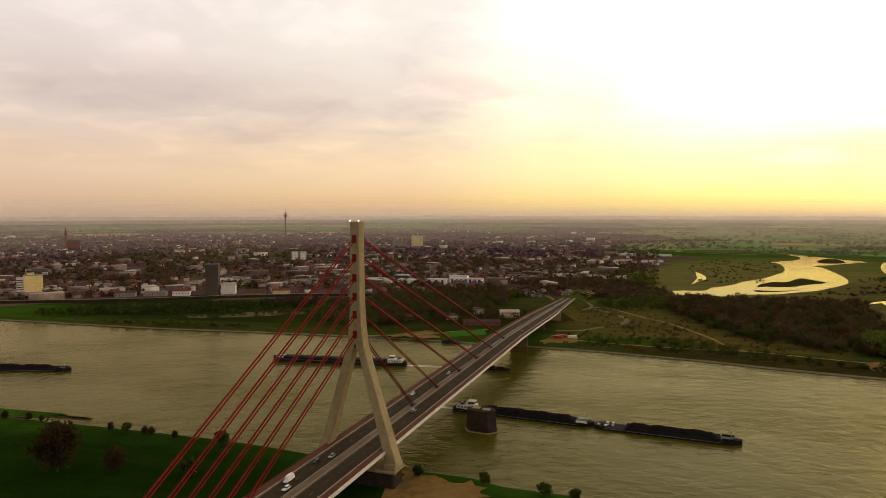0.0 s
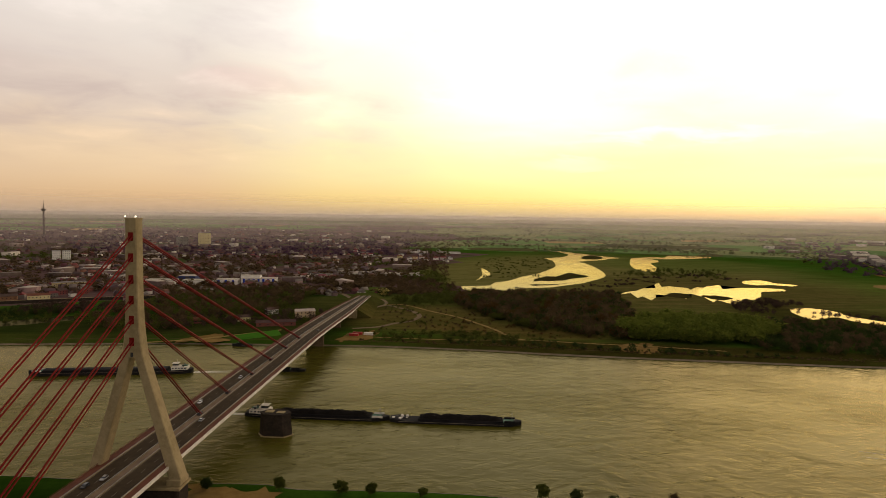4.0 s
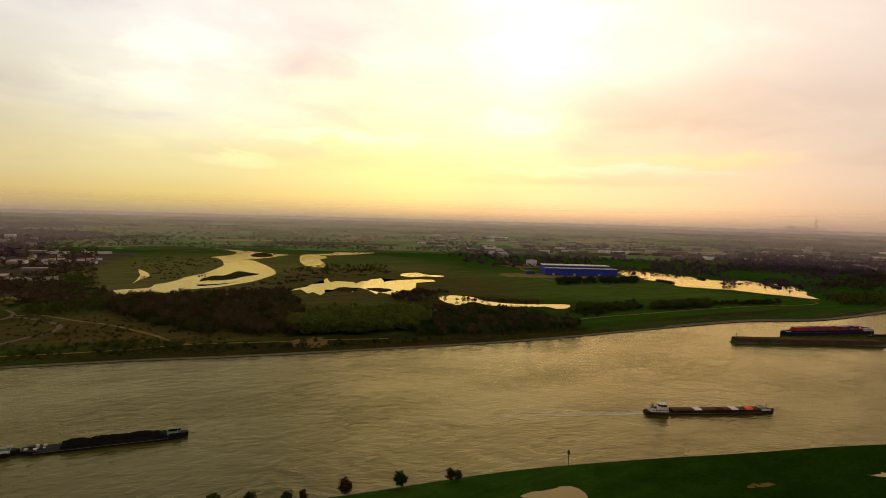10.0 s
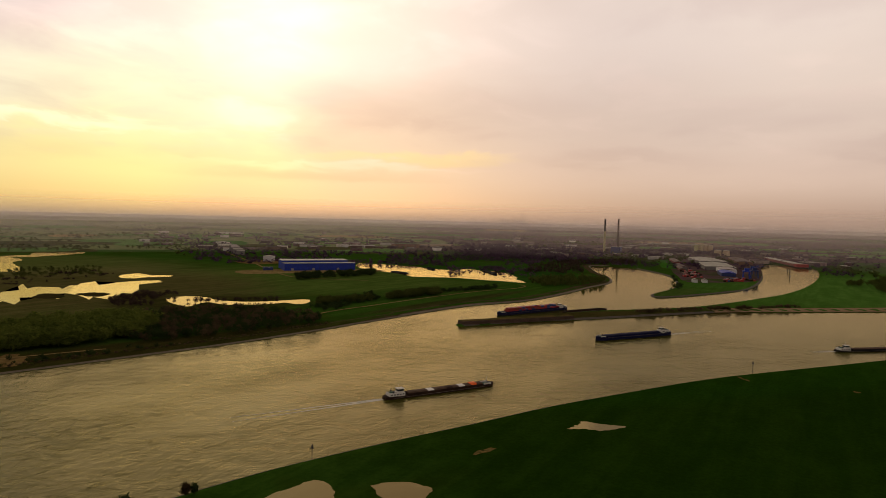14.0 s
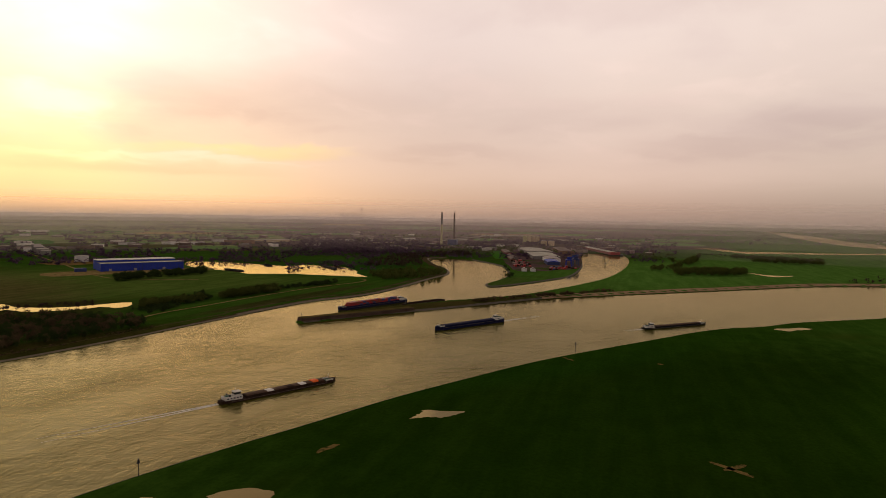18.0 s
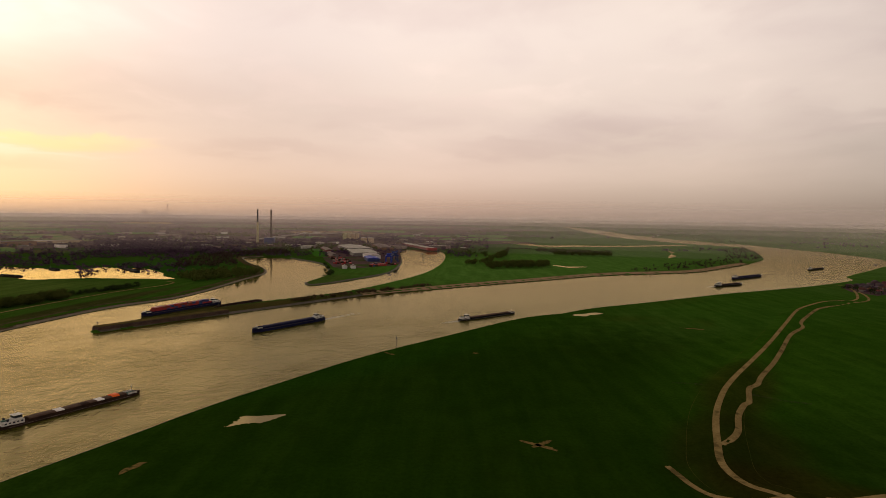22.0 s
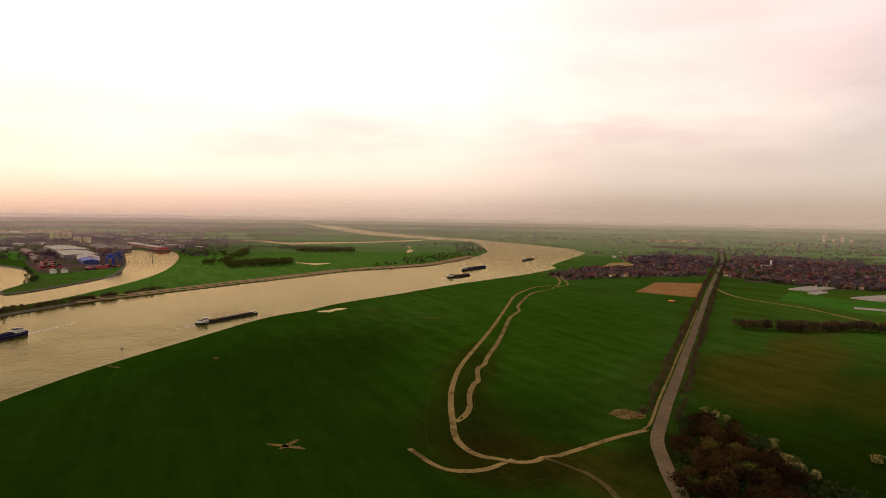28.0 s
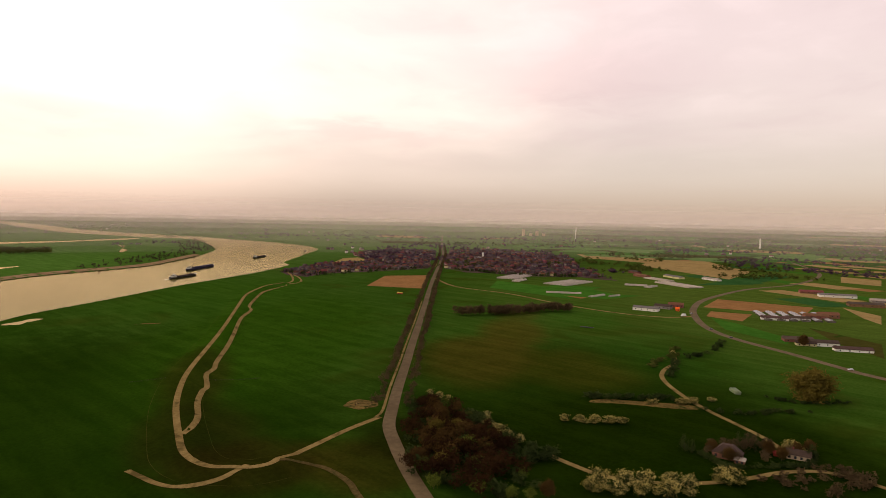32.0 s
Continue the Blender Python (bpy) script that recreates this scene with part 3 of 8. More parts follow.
def ribbon(name, line, width, lift, material, label, category, steps=4, on_dyke=False, kind="structure"):
    """A road or path along a plan line."""
    pts = smooth_line(line, steps) if steps else list(line)
    verts, faces = [], []
    for i, (x, y) in enumerate(pts):
        (ax, ay), (bx, by) = pts[max(i - 1, 0)], pts[min(i + 1, len(pts) - 1)]
        d = math.hypot(bx - ax, by - ay) or 1.0
        nx, ny = (by - ay) / d * width / 2, -(bx - ax) / d * width / 2
        for s in (-1, 1):
            q = (x + s * nx, y + s * ny)
            verts.append([q[0], q[1], LAND + lift])
        if i:
            k = 2 * i
            faces.append((k - 2, k - 1, k + 1, k))
    p = np.array(verts)
    if on_dyke:
        p[:, 2] = np.maximum(land_height(p), LAND) + lift
    me = mesh_from(name, far_array(p), faces, material)
    if me.polygons[0].normal.z < 0:
        me.flip_normals()
    return tagged(new(name, me), label, category, kind=kind)


# roads and paths of the near bank
AVENUE = [(3300, -3450), (2000, -2090), (1546, -1621), (951, -968), (710, -708), (568, -555), (474, -453), (420, -395), (363, -333), (322, -290), (298, -266), (271, -247), (241, -228), (200, -205), (150, -180), (60, -140)]
ribbon("dyke_path", [(1333, -815), (1299, -820), (1217, -787), (1096, -715)] + DYKE[:-1] + [(289, -177), (293, -185), (298, -197), (304, -219), (311, -245), (316, -274)], 4.2, 0.14, M_PATH, "pale gravel path along the crest of a grassy dyke", "path", on_dyke=True)
ribbon("field_path", [(1201, -784), (1141, -759), (1071, -717), (1026, -657), (986, -601), (947, -558), (873, -501), (819, -463), (788, -448), (729, -401), (641, -344), (585, -307), (533, -270), (509, -255), (492, -240), (460, -225), (449, -216), (423, -200), (391, -185), (372, -172), (362, -162)],
       4.0, 0.16, M_PATH, "slightly kinked pale farm track beside the dyke", "path", on_dyke=True)
ribbon("lower_path", [(337, -122), (324, -124), (312, -126), (301, -131), (293, -142), (291, -154), (295, -166)], 3.4, 0.18, M_PATH, "curved pale gravel track at the dyke's foot", "path", on_dyke=True)
ribbon("side_path", [(290, -182), (283, -189), (275, -196), (263, -197), (248, -195), (236, -190), (222, -184), (200, -172)], 3.6, 0.18, M_TRACK, "brown earthy side track", "path", on_dyke=True)
ribbon("avenue_road", AVENUE, 8.2, 0.12, M_ROAD, "straight grey country road lined with bare trees", "road", on_dyke=True)
ribbon("cycle_path", [(x + 4.6, y + 4.3) for x, y in AVENUE[4:10]] + [(318, -272)], 2.0, 0.15, M_PATH, "narrow pale cycle path beside the road", "path")
HIGHWAY = [(-80, -590), (102, -662), (130, -677), (187, -714), (257, -756), (310, -809), (359, -893), (395, -978), (426, -1105), (436, -1331), (404, -1515), (409, -1719), (446, -1928), (526, -2141), (641, -2394)]
ribbon("highway", HIGHWAY, 10, 0.14, M_ROAD, "curving two-lane main road through the fields", "road")
ribbon("link_road", [(361, -890), (381, -851), (440, -834), (542, -846), (689, -892), (823, -900), (960, -985)], 6, 0.12, M_PATH, "pale farm road between the fields", "road")
ribbon("farm_track", [(262, -606), (251, -580), (245, -545), (232, -515), (205, -483), (172, -454), (124, -421), (100, -395)], 4, 0.12, M_PATH, "two-rut farm track", "path")
ribbon("farm_lane", [(20, -380), (57, -386), (72, -388), (85, -385), (99, -368), (108, -348), (124, -322), (145, -303), (164, -295), (182, -296), (200, -299)], 4, 0.14, M_PATH, "pale lane past the farmhouse", "path")


# ---- the cable-stayed bridge (local x across the deck, y along it, origin on the water under the pylon) ----
def deck_height(s):
    return 20.0 if s < 300 else 20.0 - 12.0 * min((s - 300) / 380, 1.0) ** 1.15


def narrow(s):
    """The deck draws in behind the abutment."""
    return 1.0 - 0.4 * min(max((s - 470) / 200, 0.0), 1.0)


def along(stations, x0, x1, z0, z1):
    """A long bar that follows the deck."""
    bm = bmesh.new()
    return loft(bm, [[(x0 * narrow(s), s, deck_height(s) + z0), (x1 * narrow(s), s, deck_height(s) + z0), (x1 * narrow(s), s, deck_height(s) + z1), (x0 * narrow(s), s, deck_height(s) + z1)] for s in stations])


def build_bridge():
    root = thing("cable_stayed_bridge", pose(-100, 300, 0, 0, 0, -9.1), "four-lane cable-stayed road bridge with one concrete pylon and red stays", "bridge")
    st = list(range(-420, 300, 60)) + list(range(300, 681, 20))
    part("deck_slab", along(st, -16, 16, -0.9, 0), M_CONCRETE, root, "pale concrete deck slab")
    bm = bmesh.new()
    loft(bm, [[(-8 * narrow(s), s, deck_height(s) - 4.4), (8 * narrow(s), s, deck_height(s) - 4.4), (10.5 * narrow(s), s, deck_height(s) - 0.9), (-10.5 * narrow(s), s, deck_height(s) - 0.9)] for s in st])
    part("box_girder", bm, M_DARK, root, "dark steel box girder")
    for side in (-1, 1):
        part("carriageway", along(st, min(side * 2.2, side * 11.8), max(side * 2.2, side * 11.8), 0.004, 0.08), M_ASPHALT, root, "worn asphalt carriageway")
        part("footway", along(st, min(side * 12.3, side * 15.6), max(side * 12.3, side * 15.6), 0.004, 0.22), M_RED, root, "red-brown footway")
        part("kerb", along(st, min(side * 11.8, side * 12.3), max(side * 11.8, side * 12.3), 0.006, 0.26), M_CONCRETE, root)
        part("edge_beam", along(st, min(side * 15.6, side * 16.3), max(side * 15.6, side * 16.3), -1.1, 0.35), M_WHITE if side > 0 else M_RED, root, "pale edge beam" if side > 0 else "red-brown edge beam")
        rail = bmesh.new()
        for h in (0.75, 1.25):
            loft(rail, [[(side * 15.8 * narrow(s) - 0.05, s, deck_height(s) + h), (side * 15.8 * narrow(s) + 0.05, s, deck_height(s) + h), (side * 15.8 * narrow(s) + 0.05, s, deck_height(s) + h + 0.1), (side * 15.8 * narrow(s) - 0.05, s, deck_height(s) + h + 0.1)] for s in st])
        for s in range(-120, 680, 5):
            box(rail, side * 15.8 * narrow(s) - 0.05, side * 15.8 * narrow(s) + 0.05, s - 0.05, s + 0.05, deck_height(s) + 0.2, deck_height(s) + 1.3)
        part("railing", rail, M_RED, root, "red-brown steel railing")
        guard = bmesh.new()
        for x in (side * 2.0, side * 12.0):
            loft(guard, [[(x * narrow(s) - 0.08, s, deck_height(s) + 0.45), (x * narrow(s) + 0.08, s, deck_height(s) + 0.45), (x * narrow(s) + 0.08, s, deck_height(s) + 0.75), (x * narrow(s) - 0.08, s, deck_height(s) + 0.75)] for s in st])
            for s in range(-120, 680, 4):
                box(guard, x * narrow(s) - 0.06, x * narrow(s) + 0.06, s - 0.06, s + 0.06, deck_height(s) + 0.1, deck_height(s) + 0.7)
        part("guard_rail", guard, M_STEEL, root, "galvanised guard rail")
        dash = bmesh.new()
        for s in range(-130, 660, 12):
            loft(dash, [[(side * 7 * narrow(q) - 0.1, q, deck_height(q) + 0.084), (side * 7 * narrow(q) + 0.1, q, deck_height(q) + 0.084), (side * 7 * narrow(q) + 0.1, q, deck_height(q) + 0.092), (side * 7 * narrow(q) - 0.1, q, deck_height(q) + 0.092)] for q in (s, s + 4)])
        tagged(part("lane_marking", dash, M_MARK, root, "worn white dashed lane line"), kind="stuff")
        for x in (side * 2.6, side * 11.4):
            part("edge_line", along(st, x - 0.1, x + 0.1, 0.084, 0.092), M_MARK, root)
    part("median", along(st, -1.6, 1.6, 0.004, 0.2), surface("dusty_median", (0.13, 0.085, 0.055), (0.19, 0.13, 0.085), 3.0, 0.95), root, "brown dusty median strip")

    # pylon: a single shaft that splits into two legs astride the deck
    def ring(cx, hx, hy, z, c=0.5):
        return [(cx - hx + c, -hy, z), (cx + hx - c, -hy, z), (cx + hx, -hy + c, z), (cx + hx, hy - c, z), (cx + hx - c, hy, z), (cx - hx + c, hy, z), (cx - hx, hy - c, z), (cx - hx, -hy + c, z)]

    bm = bmesh.new()
    loft(bm, [ring(0, 2.5, 3.0, 131.2, 0.4), ring(0, 2.6, 3.0, 112, 0.4), ring(0, 2.75, 3.05, 96, 0.4), ring(0, 3.0, 3.1, 88, 0.4), ring(0, 3.5, 3.15, 80, 0.4), ring(0, 4.3, 3.2, 73, 0.4), ring(0, 4.9, 3.2, 69.5, 0.4)])
    pylon = part("pylon", bm, M_CONCRETE, root, "slender weathered concrete pylon shaft")
    part("cap", boxes((-2.6, 2.6, -3.1, 3.1, 131.2, 131.7)), M_CONCRETE, pylon)
    for x, y in ((-2.3, -2.8), (2.3, -2.8)):
        bm = bmesh.new()
        bmesh.ops.create_icosphere(bm, subdivisions=2, radius=0.32, matrix=Matrix.Translation((x, y, 132.4)))
        lamp_m = bpy.data.materials.get("beacon_light") or bpy.data.materials.new("beacon_light")
        lamp_m.use_nodes = True
        lamp_m.node_tree.nodes["Principled BSDF"].inputs["Emission Color"].default_value = (1, 0.95, 0.85, 1)
        lamp_m.node_tree.nodes["Principled BSDF"].inputs["Emission Strength"].default_value = 4.0
        part("beacon_lamp", bm, lamp_m, pylon, "lit white aviation lamp")
    for side in (-1, 1):
        bm = bmesh.new()
        secs = []
        for i in range(13):
            z = 71.5 - i * (71.5 - 13.0) / 12
            k = (71.5 - z) / 51.5
            secs.append(ring(side * (2.55 + 14.9 * k ** 1.04), 1.95 + 0.75 * k, 3.1 + 0.4 * k, z, 0.4))
        loft(bm, secs)
        part("leg", bm, M_CONCRETE, pylon, "leaning concrete pylon leg")
        part("leg_bearing", boxes((side * 18.6 - 3.4, side * 18.6 + 3.4, -4.4, 4.4, 11.5, 14.5), bevel=0.4), M_CONCRETE, pylon)
    part("pylon_window", boxes((-0.6, 0.6, -3.26, -3.18, 69.8, 71.8)), M_DARK, pylon, "dark access opening")
    # stays: six levels on each side, three strands each
    ends, tops = (70, 113, 160, 204, 247, 290), (76.6, 86.4, 95.3, 104.5, 114.2, 123.5)
    back = (106, 126, 144, 161, 176, 193)
    for d, feet in ((-1, back), (1, ends)):
        for e, z in zip(feet, tops):
            bm = bmesh.new()
            for x, lift in ((-0.8, 0.0), (0.0, 0.95), (0.8, 0.0)):
                rod(bm, (x, d * 2.4, z + lift), (x, d * e, 20.6 + lift * 0.6), 0.31, sides=6)
            part("stay_cable", bm, M_CABLE, root, "bundle of dark red steel strands")
            part("anchor_plate", boxes((-1.1, 1.1, d * 3.02 - 0.18, d * 3.02 + 0.18, z - 1.9, z + 1.9)), M_CABLE, pylon, "dark red cable anchorage")
            part("deck_anchor", boxes((-1.0, 1.0, d * e - 2.2, d * e + 2.2, 20.2, 21.7), bevel=0.3), M_DARK, root, "dark cable anchor box on the median")
    # piers
    part("pylon_pier", boxes((-21.5, 21.5, -5.5, 5.5, -4, 11.5), bevel=0.8), M_STONE, root, "massive dark pier under the pylon")
    part("pier_cap", boxes((-22.3, 22.3, -6.2, 6.2, 10.3, 11.6), bevel=0.2), M_CONCRETE, root)
    for s in (-260, -180, -100, 352, 440):
        bm = boxes((-9, 9, s - 1.6, s + 1.6, -3, deck_height(s) - 4.3), bevel=0.3)
        part("pier", bm, M_PIER, root, "flat concrete bridge pier with shade in its colour")
    part("abutment", boxes((-17, 17, 505, 512, 0, deck_height(505) - 0.9), bevel=0.2), M_CONCRETE, root, "concrete end wall")
    return root


build_bridge()


# embankment that carries the road on past the bridge
def build_embankment():
    bm = bmesh.new()
    secs = []
    for s in range(508, 800, 24):
        h = max(deck_height(s) - 0.2, LAND + 0.3)
        wd = 18 + (h - LAND) * 1.8
        secs.append([(-wd, s, LAND - 1), (wd, s, LAND - 1), (17.5, s, h), (-17.5, s, h)])
    loft(bm, secs)
    me = bpy.data.meshes.new("road_embankment")
    bm.to_mesh(me), bm.free()
    me.materials.append(M_GRASS)
    ob = new("road_embankment", me)
    ob.matrix_world = pose(-100, 300, 0, 0, 0, -9.1)
    tagged(ob, "grassy embankment below the approach road", "embankment", kind="structure")


build_embankment()


def build_old_pier():
    root = thing("old_bridge_pier", pose(-50, 391, 0, 0, 0, -12), "dark masonry pier of a former bridge", "bridge pier")
    bm = bmesh.new()
    ringed = lambda hx, hy, z: [(-hx, 0, z), (-hx + 4, -hy, z), (hx - 4, -hy, z), (hx, 0, z), (hx - 4, hy, z), (-hx + 4, hy, z)]
    loft(bm, [ringed(10.6, 5.6, -4), ringed(10.2, 5.2, 1), ringed(9.2, 4.7, 13.0)])
    part("shaft", bm, M_STONE, root)
    bm = bmesh.new()
    loft(bm, [ringed(11.0, 6.0, -3), ringed(11.0, 6.0, 0.5)])
    part("footing", bm, M_CONCRETE, root, "pale footing at the waterline")
    bm = bmesh.new()
    loft(bm, [ringed(9.7, 5.2, 13.0), ringed(9.7, 5.2, 13.8)])
    part("capping", bm, M_STONE, root, "stone capping course")
    part("rubble", boxes((-6, -1, -2, 2, 13.8, 14.5), (1, 6, -2.5, 1, 13.8, 14.3), bevel=0.2), M_CONCRETE, root)


build_old_pier()


# ---- vehicles on the bridge and the roads ----
def build_car(m, paint, label, kind_name="car", long=4.4, high=1.45):
    root = thing(kind_name, m, label, kind_name, "traffic on the roads")
    w = 0.9 if long < 5 else 1.05
    bm = bmesh.new()
    prof = [(-long / 2, 0.35), (-long / 2, 0.85), (-long / 2 + 0.35, 0.95), (long / 2 - 0.9, 0.9), (long / 2, 0.7), (long / 2, 0.35)]
    loft(bm, [[(x, y, z) for x, z in prof] for y in (-w, w)])
    part("body", bm, paint, root)
    a, b = (-long / 2 + 0.3, long * 0.2) if long < 5 else (-long / 2 + 0.05, long * 0.33)
    part("cabin", box(bmesh.new(), a, b, -w + 0.08, w - 0.08, 0.93, high, taper=0.86), M_GLASS if long < 5 else paint, root)
    part("roof", boxes((a + 0.3, b - 0.4, -w + 0.2, w - 0.2, high, high + 0.05)), paint, root)
    for x in (-long * 0.3, long * 0.3):
        for y in (-w, w):
            part("wheel", rods(((x, y - 0.1, 0.32), (x, y + 0.1, 0.32), 0.32), sides=10), M_DARK, root)
    return root


M_PAINT_W = surface("white_car_paint", (0.7, 0.7, 0.7), (0.78, 0.78, 0.78), 1.0, 0.3, spec=0.5)
M_PAINT_D = surface("dark_car_paint", (0.02, 0.02, 0.025), (0.03, 0.03, 0.035), 1.0, 0.3, spec=0.5)
M_PAINT_S = surface("silver_car_paint", (0.4, 0.4, 0.41), (0.5, 0.5, 0.5), 1.0, 0.3, metal=0.5, spec=0.5)
BRIDGE = pose(-100, 300, 0, 0, 0, -9.1)
for x, s, paint, label, kind_name, long, high in ((-5, -18, M_PAINT_S, "silver car driving on the bridge", "car", 4.5, 1.45), (-8.5, -26, M_PAINT_D, "dark car on the bridge", "car", 4.4, 1.45),
        (-9, -48, M_PAINT_W, "white delivery van on the bridge", "van", 6.2, 2.5), (-5, -56, M_PAINT_W, "white car behind a van on the bridge", "car", 4.5, 1.45),
        (-9, 92, M_PAINT_W, "white car on the far carriageway", "car", 4.4, 1.45), (-5, 150, M_PAINT_S, "silver car beside the stays", "car", 4.4, 1.45), (9, 20, M_PAINT_D, "dark car close to the pylon", "car", 4.5, 1.45),
        (5, 60, M_PAINT_S, "grey car on the bridge deck", "car", 4.4, 1.45), (8, 330, M_PAINT_D, "black car on the approach span", "car", 4.4, 1.45), (-8, 420, M_PAINT_D, "dark car leaving the bridge", "car", 4.4, 1.45)):
    build_car(BRIDGE @ pose(x, s, deck_height(s) + 0.09, 0, 0, 90 if x > 0 else -90), paint, label, kind_name, long, high)
for i, (x, y, a, paint, label) in enumerate(((128, -677.5, 30, M_PAINT_W, "white car on the curving main road"), (262, -757, 40, M_PAINT_D, "dark car on the curving main road"), (300, -797, 45, M_PAINT_D, "black car on the bend of the main road"),
                                            (372, -912, 60, M_PAINT_S, "silver car on the bend of the main road"), (90, -655.5, 25, M_PAINT_D, "dark car far along the main road"))):
    build_car(pose(x, y, LAND + 0.15, 0, 0, a), paint, label)
build_car(pose(370, -880, LAND + 0.15, 0, 0, 70), M_PAINT_W, "white lorry at the road junction", "lorry", 9.0, 3.4)


# ---- ships and barges ----
M_HULL_K = surface("black_hull_paint", (0.008, 0.008, 0.009), (0.018, 0.017, 0.017), 3.0, 0.8, spec=0.1)
M_HULL_B = surface("dark_blue_hull_paint", (0.006, 0.007, 0.030), (0.010, 0.012, 0.045), 3.0, 0.8, spec=0.08)
M_HULL_BR = surface("rusty_brown_hull", (0.026, 0.014, 0.010), (0.050, 0.026, 0.017), 2.0, 0.9, spec=0.08)
M_HATCH = surface("brown_hatch_covers", (0.060, 0.034, 0.022), (0.105, 0.060, 0.038), 2.5, 0.85, spec=0.1)
M_COVER_W = surface("white_hatch_cover", (0.70, 0.67, 0.60), (0.80, 0.78, 0.72), 2.0, 0.7, spec=0.2)
M_GREEN = surface("green_deck_paint", (0.03, 0.09, 0.065), (0.05, 0.13, 0.09), 2.0, 0.7)
M_ORANGE = surface("orange_tarpaulin", (0.85, 0.10, 0.012), (0.95, 0.15, 0.02), 2.0, 0.7)
M_FOAM = surface("white_foam", (0.45, 0.44, 0.38), (0.75, 0.73, 0.66), 1.2, 0.9)


def hull_mesh(length, beam, free, bow=9.0, stern=5.0):
    """A barge's hull: blunt rounded bow (+x), rounded stern; its deck edge dips amidships."""
    bm = bmesh.new()
    secs = []
    for i in range(15):
        x = -length / 2 + length * i / 14
        k = min(1.0, ((length / 2 - x) / bow) ** 0.5 if x > length / 2 - bow else 1.0, 0.62 + 0.38 * ((x + length / 2) / stern) ** 0.6 if x < -length / 2 + stern else 1.0)
        k = max(k, 0.14)
        sheer = free + (1.3 * ((x - (length / 2 - 2 * bow)) / (2 * bow)) if x > length / 2 - 2 * bow else 0) + (0.7 if x < -length / 2 + 2 * stern else 0)
        hb = beam / 2 * k
        secs.append([(x, -hb * 0.9, -0.8), (x, -hb, 0.4), (x, -hb, sheer), (x, hb, sheer), (x, hb, 0.4), (x, hb * 0.9, -0.8)])
    return loft(bm, secs)


